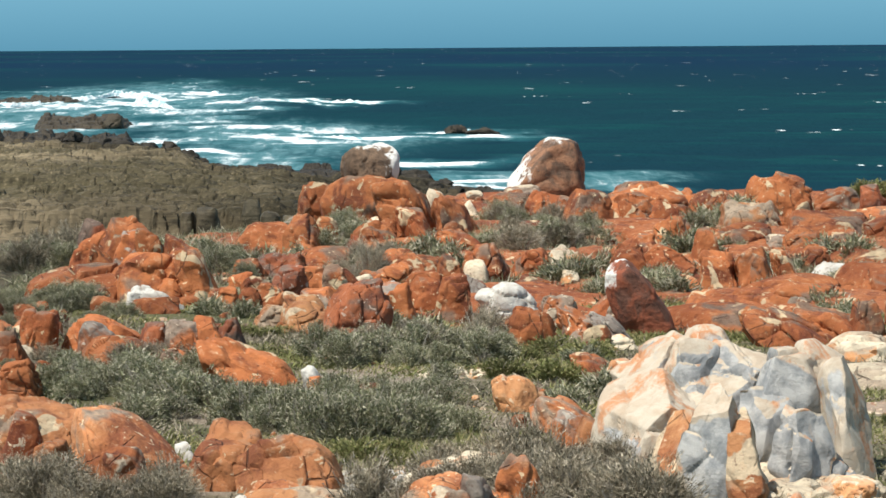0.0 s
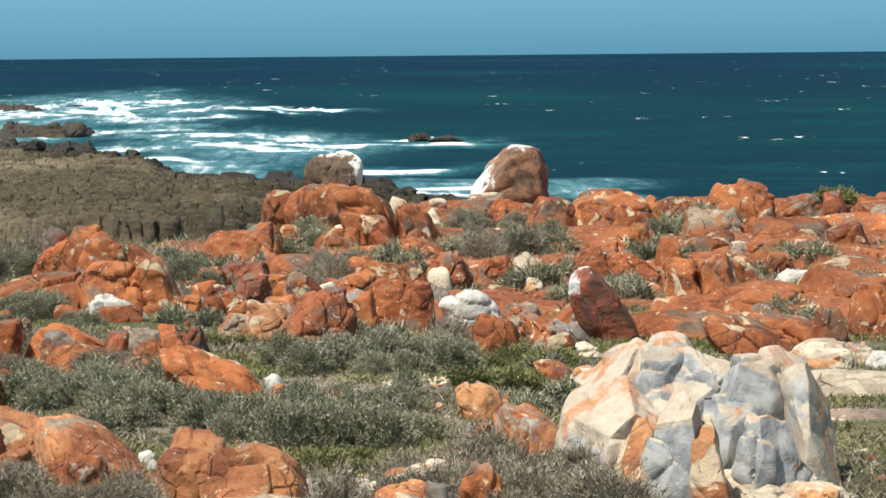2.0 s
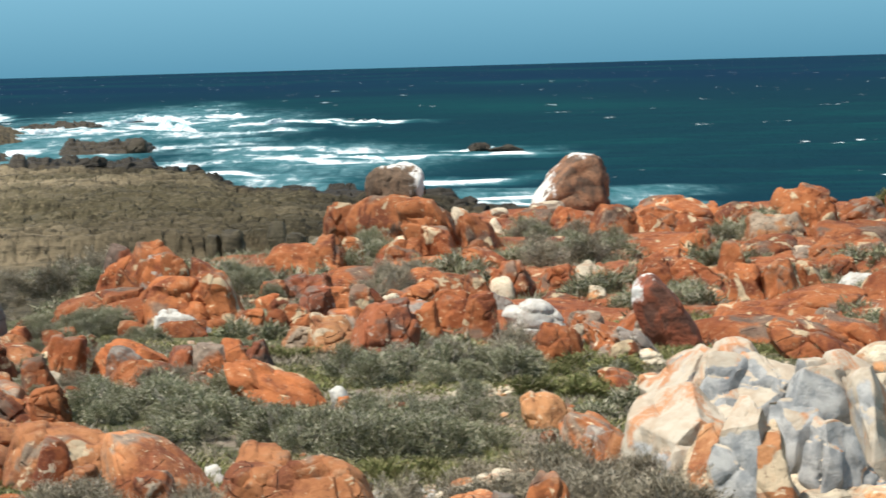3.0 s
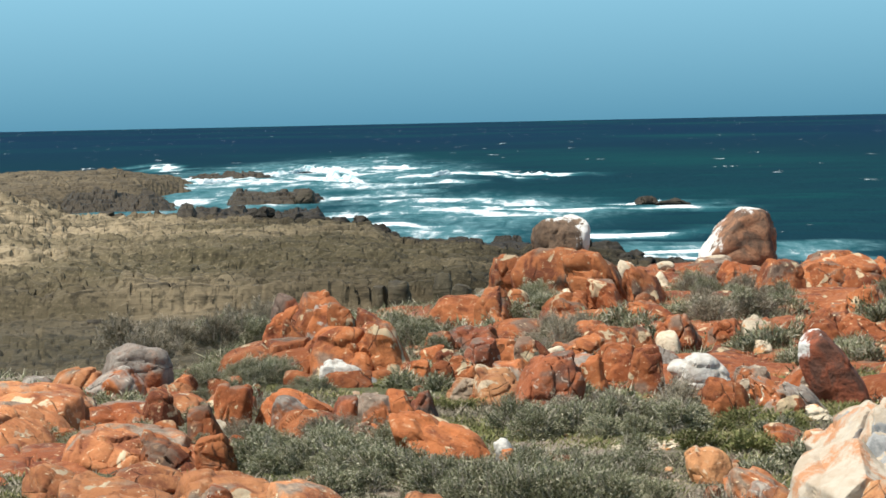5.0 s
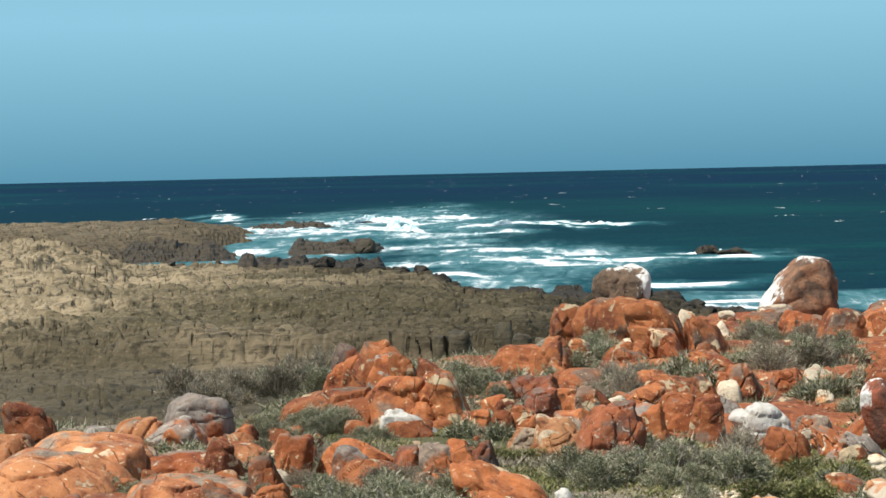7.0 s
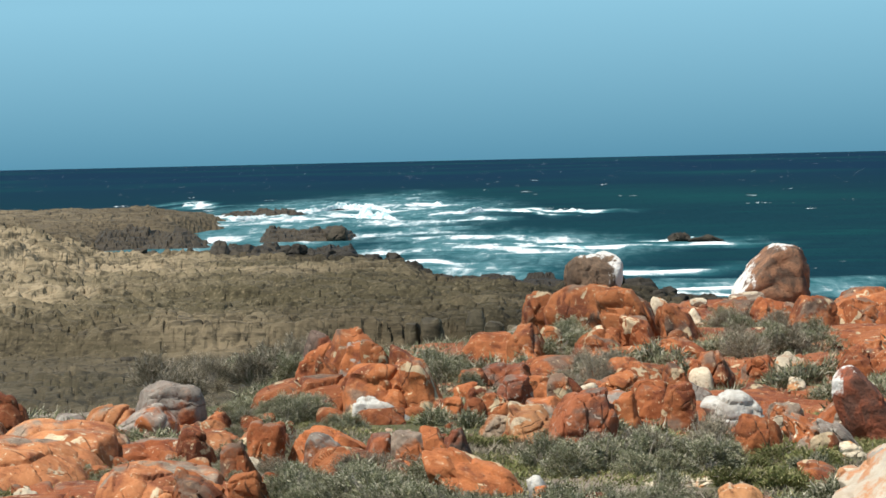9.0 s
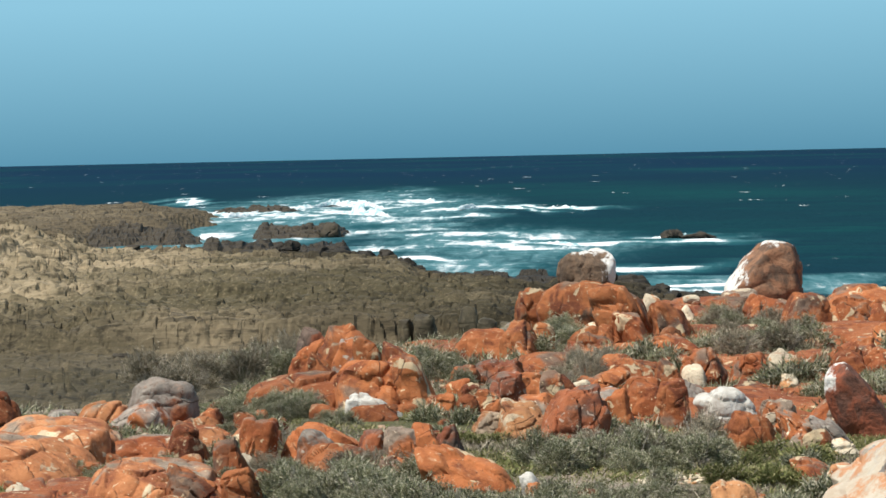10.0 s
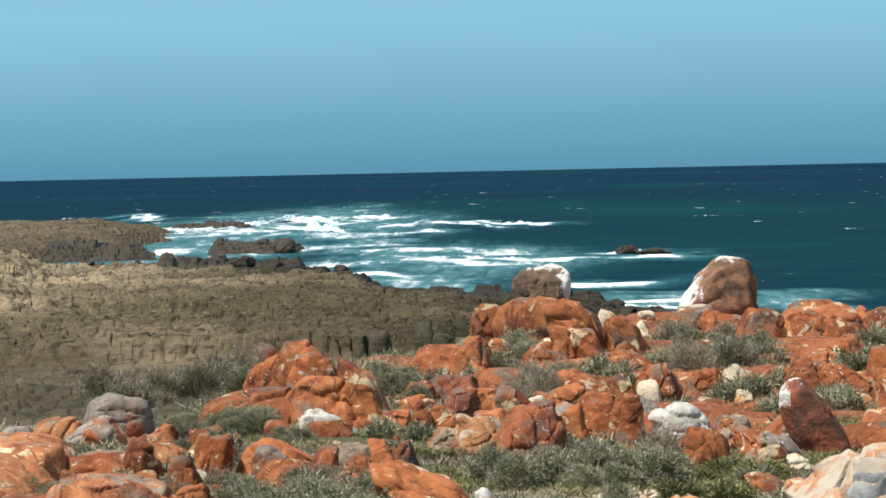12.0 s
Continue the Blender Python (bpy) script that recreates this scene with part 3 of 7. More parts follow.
bedrock = tagged(mesh_object("bedrock", np.stack([bx, by, bz], -1).reshape(-1, 3), grid_faces(*bx.shape), bed_rock, crisp=40),
                 "jointed bedrock under a skin of orange lichen", "bedrock", kind="structure")


# ---- the sea: crests first, then one sheet of water that carries their foam ----
crests, stains = [], []


def drift(x, y):
    """How far a line of foam wanders to and fro."""
    return (np.asarray(y) / 330.0) ** 2 * (13.0 * wave(x, y * 0.02, 18, 61) + 5.0 * wave(x, y * 0.05, 5, 62))


def breaker(x0, y0, x1, y1, h, seed, deep=7.0, label="white breaking wave rolling towards the rocks"):
    """A breaking crest: a ragged ridge of foam over the water."""
    r = np.random.RandomState(seed)
    n, m = 240, 14
    s, v = np.meshgrid(np.linspace(0, 1, n), np.linspace(-1, 1, m), indexing="ij")
    x, y = x0 + (x1 - x0) * s, y0 + (y1 - y0) * s
    ends = np.sin(np.pi * s) ** 0.5
    fray = np.repeat(np.convolve(r.rand(n + 34), np.hanning(35) / 17, "valid")[:, None], m, 1)
    lump = 0.36 + 0.26 * wave(x * 1.0, s * 9, 3.4, seed) + 0.08 * wave(x, s * 4 + v, 1.4, seed + 1) + 0.4 * fray
    prof = np.clip(1 - np.abs(v + 0.25) ** 1.4, 0, 1)
    gaps = smooth(-0.75, 0.1, wave(x, s * 0.1, (abs(x1 - x0) + 8) / 5, seed + 4))
    mist = np.repeat(np.convolve(r.rand(n + 6) ** 2, np.hanning(7) / 3, "valid")[:n, None], m, 1)
    z = -0.3 + h * prof * ends * (0.25 + 0.75 * gaps) * np.clip(lump + 0.10 * mist * prof, 0.1, 1.5) + 0.09 * h * wave(x * 2, v * 5, 1.0, seed + 2) * prof
    y = y + v * deep * 0.5 + 0.6 * wave(x, v, 6, seed + 3) + drift(x, y)
    crests.append((x0, y0, x1, y1, deep))
    ob = mesh_object("breaking_wave", np.stack([x, y, z], -1).reshape(-1, 3), grid_faces(n, m), spray_mat)
    return tagged(ob, label, "wave", "breaking waves")


def stain(x, y, wide, deep, much):
    """A stretch of churned, foam-laced water."""
    stains.append((x, y, wide, deep, much))


breaker(5.5, 227.6, 13.3, 224.1, 0.49, 9001, 4.1)
stain(9.7, 228.8, 4.8, 16.1, 0.45)
stain(20.4, 212.4, 2.9, 9.8, 0.45)
stain(-5.1, 250.0, 6.8, 13.6, 0.55)
breaker(-57.4, 526.0, -45.9, 514.7, 1.70, 9005, 9.4)
breaker(-82.1, 663.7, -72.1, 651.8, 1.19, 9006, 11.8)
breaker(-33.7, 474.4, -22.6, 464.2, 2.05, 9007, 8.4)
breaker(-27.4, 581.1, -18.4, 570.8, 1.05, 9008, 10.4)
breaker(-5.6, 510.1, 7.8, 524.9, 1.41, 9009, 9.3)
breaker(-12.3, 280.5, -8.6, 278.4, 0.61, 9010, 5.0)
breaker(5.6, 260.1, 10.7, 257.3, 0.38, 9011, 4.7)
breaker(-57.3, 549.6, -30.7, 538.2, 1.78, 9012, 9.8)
breaker(-10.7, 331.2, 17.3, 323.3, 1.07, 9013, 5.9)
breaker(-27.4, 593.1, -18.7, 589.0, 1.50, 9014, 10.6)
breaker(-56.4, 542.2, -43.4, 528.5, 1.17, 9015, 9.6)
breaker(-46.1, 560.9, -26.4, 538.9, 2.20, 9016, 9.9)
breaker(-17.8, 510.4, -0.9, 492.2, 1.46, 9017, 9.0)
breaker(-15.4, 446.7, -10.6, 444.9, 1.30, 9018, 8.0)
breaker(8.0, 218.8, 12.6, 212.7, 0.63, 9019, 4.0)
breaker(-35.7, 488.0, -27.1, 479.9, 2.11, 9020, 8.7)
breaker(11.8, 344.8, 16.4, 341.6, 1.25, 9021, 6.2)
stain(-34.5, 360.6, 13.4, 68.3, 0.5)
stain(-30.9, 529.9, 25.0, 180.4, 0.42)
stain(-4.3, 332.3, 16.3, 67.3, 0.42)
stain(-37.8, 562.0, 21.4, 40.0, 0.75)
stain(-23.7, 448.1, 17.1, 21.8, 0.72)
stain(-6.9, 358.1, 15.3, 15.1, 0.74)
stain(-3.8, 315.2, 14.6, 9.9, 0.72)
stain(-41.4, 372.0, 8.1, 22.5, 0.8)
stain(-39.3, 314.7, 3.7, 9.0, 0.85)
stain(-16.2, 403.5, 7.3, 14.8, 0.6)
stain(-6.9, 268.2, 8.8, 19.5, 0.55)
stain(11.5, 225.9, 4.1, 18.4, 0.52)
stain(16.5, 223.1, 10.9, 13.5, 0.36)
stain(-42.0, 524.2, 27.1, 250.4, 0.45)
stain(-40.4, 488.7, 16.0, 30.3, 0.75)
stain(-23.5, 383.4, 13.9, 18.6, 0.72)
stain(-18.3, 316.8, 9.2, 10.9, 0.72)
stain(21.0, 205.7, 3.4, 7.7, 0.45)

rows = EYE * 5505 / np.concatenate([np.linspace(390, 276, 20), np.linspace(275, 60, 340), np.linspace(59.4, 11.95, 110)])
cols = np.concatenate([-np.geomspace(3, 0.23, 14), np.linspace(-0.215, 0.215, 620), np.geomspace(0.23, 3, 14)])
wx, wy = fan(rows, cols)
wd = wy - drift(wx, wy)
foam, churn = np.zeros(wx.shape), np.zeros(wx.shape)
for x0, y0, x1, y1, deep in crests:
    t = np.clip((wx - x0) / (x1 - x0), 0, 1)
    dx, dy = wx - (x0 + (x1 - x0) * t), wd - (y0 + (y1 - y0) * t)
    g = np.exp(-(dx / 3.0) ** 2 - (dy / np.where(dy > 0, deep * 0.9, deep * 0.7)) ** 2)
    foam, churn = np.maximum(foam, g), np.maximum(churn, 0.8 * np.exp(-(dx / 7) ** 2 - (dy / (deep * 1.8)) ** 2))
for x, y, wide, deep, much in stains:
    g = np.exp(-(((wx - x) / wide) ** 2 + ((wd - y) / deep) ** 2) ** 1.5)
    foam, churn = np.maximum(foam, much * g), np.maximum(churn, 0.75 * g)
swell = (0.16 * wave(wx * 0.25, wy, 9, 21) + 0.10 * wave(wx, wy, 4, 22)) * smooth(1500, 300, wy)
sea = tagged(mesh_object("sea", np.stack([wx, wy, swell], -1).reshape(-1, 3), grid_faces(*wx.shape), sea_mat,
                         attrs={"foam": foam.ravel(), "churn": churn.ravel()}),
             "deep blue-green sea with wind-blown whitecaps", "sea", kind="structure")


# ---- rocks in and by the water ----
headland("headland", -0.206, -0.104, 385, 545, 3.5, "low brown rocky headland with dark wet edges", 31, shelf_rock, taper=0.25, jag=0.06, damp=0.28)
headland("foreland", -0.206, -0.141, 318, 395, 2.7, "brown rocky spur with dark wet foot", 33, shelf_rock, 180, 90, taper=0.3, jag=0.07, damp=0.6)
headland("wet_ledge", -0.1159, -0.0593, 288, 314, 1.9, "long dark wet ledge awash with foam", 9058, shore_rock, 170, 70, taper=0.15, jag=0.2)
headland("wet_ledge", -0.0966, -0.0611, 364, 390, 1.8, "dark wet ledge awash with foam", 9059, shore_rock, 170, 70, taper=0.2, jag=0.2)
headland("wet_ledge", -0.1551, -0.1085, 335, 385, 2.06, "dark broken ledge at the foot of the headland", 9060, shore_rock, 170, 70, taper=0.3, jag=0.25)
headland("wet_ledge", -0.1132, -0.0749, 526, 552, 1.15, "low dark ledge among the breakers", 9061, shore_rock, 170, 70, taper=0.3, jag=0.2)
boulder(-6.08, 135.64, 1.40, 0.70, 1.60, 1.49, block_rock, 9040, 'upright block of layered brown rock', level=3, square=7, cuts=3, rough=0.06, joints=0.05)
boulder(-5.21, 135.37, 1.40, 0.95, 1.60, 1.67, block_rock, 9041, 'upright block of layered brown rock', level=3, square=7, cuts=3, rough=0.06, joints=0.05)
boulder(-2.48, 134.52, 1.40, 0.94, 1.60, 1.54, block_rock, 9042, 'upright block of layered brown rock', level=3, square=7, cuts=3, rough=0.06, joints=0.05)
boulder(-1.52, 130.51, 1.40, 1.04, 1.60, 1.49, block_rock, 9043, 'upright block of layered brown rock', level=4, square=7, cuts=3, rough=0.06, joints=0.05)
boulder(-17.74, 129.90, 1.50, 0.79, 0.53, 0.38, shore_rock, 9044, 'small dark block on the flat shelf', level=3, rough=0.15, joints=0.07, cuts=9, square=2.7)
boulder(-25.00, 367.53, -0.10, 3.40, 3.00, 2.05, shore_rock, 9045, "dark wet rock at the water's edge", level=4, rough=0.15, joints=0.07, cuts=9, square=2.7)
boulder(-9.76, 216.67, 1.10, 1.98, 1.32, 1.73, shore_rock, 9046, "dark wet rock at the water's edge", level=4, rough=0.15, joints=0.07, cuts=9, square=2.7)
boulder(-8.86, 197.57, 1.80, 1.80, 1.20, 1.53, shore_rock, 9047, "dark wet rock at the water's edge", level=4, rough=0.15, joints=0.07, cuts=9, square=2.7)
boulder(-12.39, 211.31, 1.60, 1.61, 1.07, 1.09, shore_rock, 9048, "dark wet rock at the water's edge", level=3, rough=0.15, joints=0.07, cuts=9, square=2.7)
boulder(13.98, 336.39, -0.10, 2.75, 1.84, 1.37, shore_rock, 9049, "dark wet rock at the water's edge", level=4, rough=0.15, joints=0.07, cuts=9, square=2.7)
boulder(16.53, 332.52, -0.10, 4.24, 2.82, 1.04, shore_rock, 9050, "dark wet rock at the water's edge", level=4, rough=0.15, joints=0.07, cuts=9, square=2.7)
boulder(-3.36, 137.04, 1.50, 0.78, 1.40, 1.82, block_rock, 9051, 'upright block of layered brown rock', level=3, square=7, cuts=3, rough=0.06, joints=0.05)
boulder(2.20, 202.92, 0.70, 2.89, 1.93, 1.06, shore_rock, 9052, "dark wet rock at the water's edge", level=4, rough=0.15, joints=0.07, cuts=9, square=2.7)
boulder(-11.92, 201.60, 1.80, 2.11, 1.41, 1.07, shore_rock, 9053, "dark wet rock at the water's edge", level=4, rough=0.15, joints=0.07, cuts=9, square=2.7)
boulder(-8.65, 195.61, 1.80, 1.86, 1.24, 1.51, shore_rock, 9054, "dark wet rock at the water's edge", level=4, rough=0.15, joints=0.07, cuts=9, square=2.7)
boulder(8.32, 194.26, 0.10, 3.32, 2.21, 1.09, shore_rock, 9055, "dark wet rock at the water's edge", level=4, rough=0.15, joints=0.07, cuts=9, square=2.7)
boulder(5.92, 209.18, 0.20, 2.78, 1.86, 1.33, shore_rock, 9056, "dark wet rock at the water's edge", level=4, rough=0.15, joints=0.07, cuts=9, square=2.7)
boulder(10.18, 190.90, 0.10, 2.36, 1.57, 0.96, shore_rock, 9057, "dark wet rock at the water's edge", level=4, rough=0.15, joints=0.07, cuts=9, square=2.7)


def shore_line(seed, count, u0, u1):
    """Dark blocks along the seaward edge of the shelf, on a few shared meshes."""
    r = np.random.RandomState(seed)
    made = []
    for i in range(count):
        k = i % 7
        if i < 7:
            q, faces, fresh = rock_points(1.0, 0.9, 0.8, seed * 10 + k, 3, square=3.2, cuts=14, hard=1.0, rough=0.11, joints=0.08)
            made.append(mesh_object("shore_rock", q, faces, shore_rock, crisp=40))
        ob = made[k] if i < 7 else new("shore_rock", made[k].data)
        u = u0 + (u1 - u0) * (i + r.rand()) / count
        y = float(shelf_edge(u)) + r.uniform(-8, 4)
        w, h = r.uniform(0.8, 2.4), r.uniform(0.9, 1.7) * (0.4 if -0.046 < u < 0.008 else 1.0)
        z = float(shelf_height(np.array([u * y]), np.array([y]))[0][0])
        ob.matrix_world = pose(u * y, y, max(z, -0.3) - 0.15, r.uniform(-10, 10), r.uniform(-10, 10), r.uniform(0, 360)) @ Matrix.Diagonal((w, w * r.uniform(0.6, 1.0), h * r.uniform(0.6, 1.0), 1))
        tagged(ob, "dark jagged wet block on the edge of the shelf", "rock", "shore rocks")


shore_line(61, 120, -0.135, 0.062)


headland("shelf_rim", -0.043, 0.006, 216.5, 229, 1.45, "dark wet rock rim at the edge of the shelf", 37, shore_rock, 170, 50, taper=0.06, jag=0.3)


# ---- shrubs ----
def sprigs(r, clumps, each, w, h, length, width, upright):
    """Twiggy sprays: clumps spread over a low uneven dome, each a fan of narrow leaves. One triangle a leaf."""
    d = r.normal(size=(clumps, 3))
    d[:, 2] = np.abs(d[:, 2])
    d /= np.linalg.norm(d, axis=1, keepdims=True)
    lobes = 0.82 + 0.22 * np.sin(d[:, :1] * 4 + r.uniform(0, 6)) * np.cos(d[:, 1:2] * 5 + r.uniform(0, 6)) + 0.09 * r.normal(size=(clumps, 1))
    heads = d[r.randint(0, clumps, max(14, clumps // 14))]
    near_head = heads[r.randint(0, len(heads), clumps)] + r.normal(size=(clumps, 3)) * 0.12
    d = near_head / np.linalg.norm(near_head, axis=1, keepdims=True)
    d[:, 2] = np.abs(d[:, 2])
    c = d * lobes * r.uniform(0.35, 1.0, (clumps, 1)) ** 0.4 * np.array([w / 2, w / 2, h])
    c, d = np.repeat(c, each, 0), np.repeat(d, each, 0)
    m = len(c)
    p = c + r.normal(size=(m, 3)) * length * 0.45
    way = d * np.array([0.9, 0.9, 0.5]) + np.array([0.1, 0.0, upright]) + r.normal(size=(m, 3)) * 0.5
    way /= np.linalg.norm(way, axis=1, keepdims=True)
    across = np.cross(way, r.normal(size=(m, 3)))
    across /= np.linalg.norm(across, axis=1, keepdims=True)
    ln, wd = length * r.uniform(0.5, 1.4, (m, 1)), width * r.uniform(0.6, 1.4, (m, 1))
    v = np.stack([p - across * wd, p + across * wd, p + way * ln], 1)
    v[:, :, 2] = np.maximum(v[:, :, 2], 0.0)
    return v.reshape(-1, 3), np.arange(m * 3).reshape(-1, 3)


def shrub(seed, w, h, material, clumps, each, length, width, label, name="coastal_shrub", category="shrub", upright=0.42, stems=14):
    r = np.random.RandomState(seed)
    root = new(name)
    v, f = sprigs(r, clumps, each, w, h, length, width, upright)
    mesh_object("foliage", v, f, material, root, shade=False)
    for _ in range(stems):
        bm = bmesh.new()
        a, o = r.uniform(0, 6.28), r.uniform(0.35, 1.0)
        tip = Vector((math.cos(a) * o * w * 0.47, math.sin(a) * o * w * 0.47, h * r.uniform(0.7, 1.12) * math.sqrt(max(0.1, 1 - o * o * 0.75))))
        foot = Vector((tip.x * 0.15, tip.y * 0.15, -0.05))
        mid = foot.lerp(tip, 0.5) + Vector(r.normal(size=3) * 0.06)
        for p, q, k in ((foot, mid, 0.013), (mid, tip, 0.008)):
            m = (q - p).to_track_quat("Z", "Y").to_matrix().to_4x4()
            bmesh.ops.create_cone(bm, segments=4, radius1=k, radius2=k * 0.6, depth=(q - p).length, matrix=Matrix.Translation((p + q) / 2) @ m)
        me = bpy.data.meshes.new("stem")
        bm.to_mesh(me)
        bm.free()
        me.materials.append(twig_mat)
        new("stem", me).parent = root
    return tagged(root, label, category, "coastal shrubs")


SHRUBS = {
    "grey": [shrub(s, 1.25, 0.78, leaf_grey, 560, 16, 0.062, 0.0072, "dense grey-green coastal shrub between lichen-covered rocks") for s in (1, 2, 3)],
    "green": [shrub(s, 1.0, 0.34, leaf_green, 320, 14, 0.06, 0.010, "low green shrub growing between the rocks", upright=0.4, stems=4) for s in (4, 5)],
    "dry": [shrub(s, 1.2, 0.66, leaf_dry, 440, 14, 0.075, 0.0055, "twiggy brown-grey half-dry shrub", stems=26) for s in (6, 7)],
    "tuft": [shrub(s, 0.7, 0.26, leaf_grey, 130, 14, 0.085, 0.009, "small grey-green tuft in a rock crevice", "tuft", "plant", stems=3) for s in (8, 9)],
}
USED = set()


def plant(kind, pick, x, y, z, turn, sx, sz):
    ob = SHRUBS[kind][pick % len(SHRUBS[kind])]
    m = pose(x, y, z, 0, 0, turn) @ Matrix.Diagonal((sx, sx, sz, 1))
    if ob.name in USED:
        copy_thing(ob, m)
    else:
        USED.add(ob.name)
        ob.matrix_world = m


plant('dry', 0, 2.02, 32.36, 4.96, 149, 0.90, 0.89)
plant('dry', 2, 2.14, 31.98, 4.95, 338, 0.86, 0.86)
plant('dry', 0, 2.44, 32.72, 4.97, 97, 1.18, 1.19)
plant('dry', 0, 2.61, 32.49, 4.97, 282, 0.93, 1.01)
plant('dry', 0, 2.74, 32.44, 4.97, 102, 0.88, 0.93)
plant('dry', 0, 2.96, 31.91, 4.95, 108, 1.02, 1.09)
plant('dry', 0, 3.20, 32.54, 4.97, 275, 0.98, 1.12)
plant('dry', 0, 3.21, 31.83, 4.95, 179, 1.17, 1.32)
plant('dry', 2, 3.33, 31.55, 4.95, 310, 1.19, 1.20)
plant('dry', 1, 0.37, 32.82, 4.97, 6, 0.88, 0.99)
plant('dry', 1, 0.52, 32.77, 4.97, 221, 0.65, 0.58)
plant('dry', 0, 0.85, 32.20, 4.95, 333, 0.86, 0.85)
plant('dry', 0, 1.01, 33.31, 4.98, 8, 0.74, 0.81)
plant('grey', 2, 0.02, 42.45, 4.89, 0, 0.88, 0.76)
plant('grey', 0, 0.15, 42.86, 4.90, 358, 0.88, 0.75)
plant('grey', 1, 0.29, 42.43, 4.89, 243, 0.68, 0.60)
plant('grey', 0, 0.71, 44.14, 4.93, 82, 0.71, 0.64)
plant('grey', 2, 0.72, 42.32, 4.89, 194, 0.71, 0.81)
plant('grey', 2, 1.08, 42.87, 4.89, 137, 0.77, 0.80)
plant('grey', 2, 1.40, 43.50, 4.91, 141, 0.77, 0.72)
plant('grey', 0, 1.67, 44.60, 4.95, 9, 0.80, 0.85)
plant('grey', 0, 1.64, 43.00, 4.90, 347, 0.67, 0.59)
plant('grey', 1, -3.98, 47.13, 5.00, 235, 0.80, 0.89)
plant('grey', 2, -3.46, 45.32, 4.99, 219, 0.72, 0.80)
plant('grey', 2, -3.19, 45.13, 4.98, 165, 0.63, 0.59)
plant('grey', 2, -2.97, 46.62, 5.00, 348, 0.71, 0.71)
plant('grey', 2, -2.37, 45.39, 4.98, 273, 0.76, 0.73)
plant('grey', 2, -2.03, 46.32, 4.99, 337, 0.82, 0.78)
plant('grey', 1, -1.93, 45.62, 4.98, 356, 0.64, 0.56)
plant('grey', 2, -1.30, 45.78, 4.98, 296, 0.77, 0.67)
plant('tuft', 2, -4.73, 49.94, 5.00, 354, 1.03, 1.13)
plant('tuft', 0, -4.84, 54.54, 4.98, 347, 1.19, 1.19)
plant('tuft', 2, -3.98, 48.15, 5.01, 153, 0.83, 0.73)
plant('tuft', 0, -3.99, 50.69, 4.99, 230, 1.14, 1.22)
plant('tuft', 0, -3.96, 52.50, 4.98, 220, 1.19, 1.02)
plant('tuft', 2, -3.53, 49.37, 5.00, 133, 0.82, 0.89)
plant('tuft', 2, -3.16, 50.52, 4.99, 342, 1.13, 0.99)
plant('tuft', 2, -2.96, 47.77, 5.00, 36, 1.09, 0.99)
plant('tuft', 1, -2.83, 51.28, 4.98, 166, 1.11, 1.10)
plant('tuft', 1, -2.65, 50.94, 4.98, 337, 1.18, 1.31)
plant('tuft', 2, -2.34, 52.51, 4.96, 335, 0.84, 0.96)
plant('tuft', 2, -2.11, 50.10, 4.99, 219, 0.94, 0.85)
plant('tuft', 1, -1.80, 49.13, 5.00, 115, 0.89, 1.00)
plant('tuft', 1, -1.78, 54.93, 4.93, 149, 0.91, 0.85)
plant('tuft', 2, 3.33, 43.00, 4.91, 34, 0.99, 0.93)
plant('tuft', 1, 3.87, 47.27, 5.06, 221, 0.92, 0.92)
plant('tuft', 0, 3.91, 44.01, 4.95, 351, 1.15, 1.13)
plant('tuft', 1, 4.31, 45.45, 5.01, 86, 1.00, 0.96)
plant('tuft', 0, 4.49, 45.08, 5.00, 304, 1.10, 1.04)
plant('tuft', 2, 5.34, 60.20, 5.01, 10, 1.27, 1.30)
plant('tuft', 1, 5.32, 57.22, 4.92, 306, 1.23, 1.42)
plant('tuft', 2, 5.89, 61.35, 5.02, 73, 1.10, 0.99)
plant('tuft', 0, 6.27, 61.80, 5.02, 339, 1.23, 1.14)
plant('tuft', 0, 6.68, 62.60, 5.03, 242, 1.26, 1.30)
plant('tuft', 2, -0.01, 55.39, 4.91, 300, 0.97, 0.83)
plant('tuft', 1, 0.56, 55.07, 4.91, 11, 1.15, 1.01)
plant('tuft', 1, 0.62, 55.67, 4.91, 275, 1.09, 0.95)
plant('tuft', 2, 1.07, 55.59, 4.91, 16, 0.98, 1.03)
plant('tuft', 0, 1.62, 52.29, 4.97, 286, 1.20, 1.30)
plant('dry', 2, -2.86, 33.01, 4.98, 274, 0.57, 0.50)
plant('dry', 1, -2.71, 33.35, 4.99, 125, 0.76, 0.67)
plant('dry', 2, -2.44, 33.23, 4.98, 236, 0.76, 0.67)
plant('dry', 2, -2.31, 33.33, 4.98, 160, 0.63, 0.67)
plant('dry', 0, -2.09, 33.50, 4.99, 15, 0.77, 0.66)
plant('dry', 2, -1.76, 33.39, 4.98, 12, 0.78, 0.76)
plant('dry', 1, -1.76, 33.80, 4.99, 116, 0.77, 0.79)
plant('grey', 0, -7.47, 48.47, 5.01, 331, 0.56, 0.53)
plant('grey', 1, -6.84, 47.47, 5.01, 209, 0.71, 0.63)
plant('grey', 1, -6.82, 49.06, 5.01, 251, 0.52, 0.48)
plant('grey', 2, -5.97, 48.70, 5.01, 49, 0.55, 0.57)
plant('grey', 1, -5.17, 48.75, 5.01, 93, 0.70, 0.62)
plant('grey', 1, -4.84, 46.93, 5.01, 58, 0.54, 0.62)
plant('grey', 0, -4.11, 46.01, 5.00, 148, 0.54, 0.50)
plant('tuft', 2, 0.85, 67.90, 5.11, 3, 1.12, 1.14)
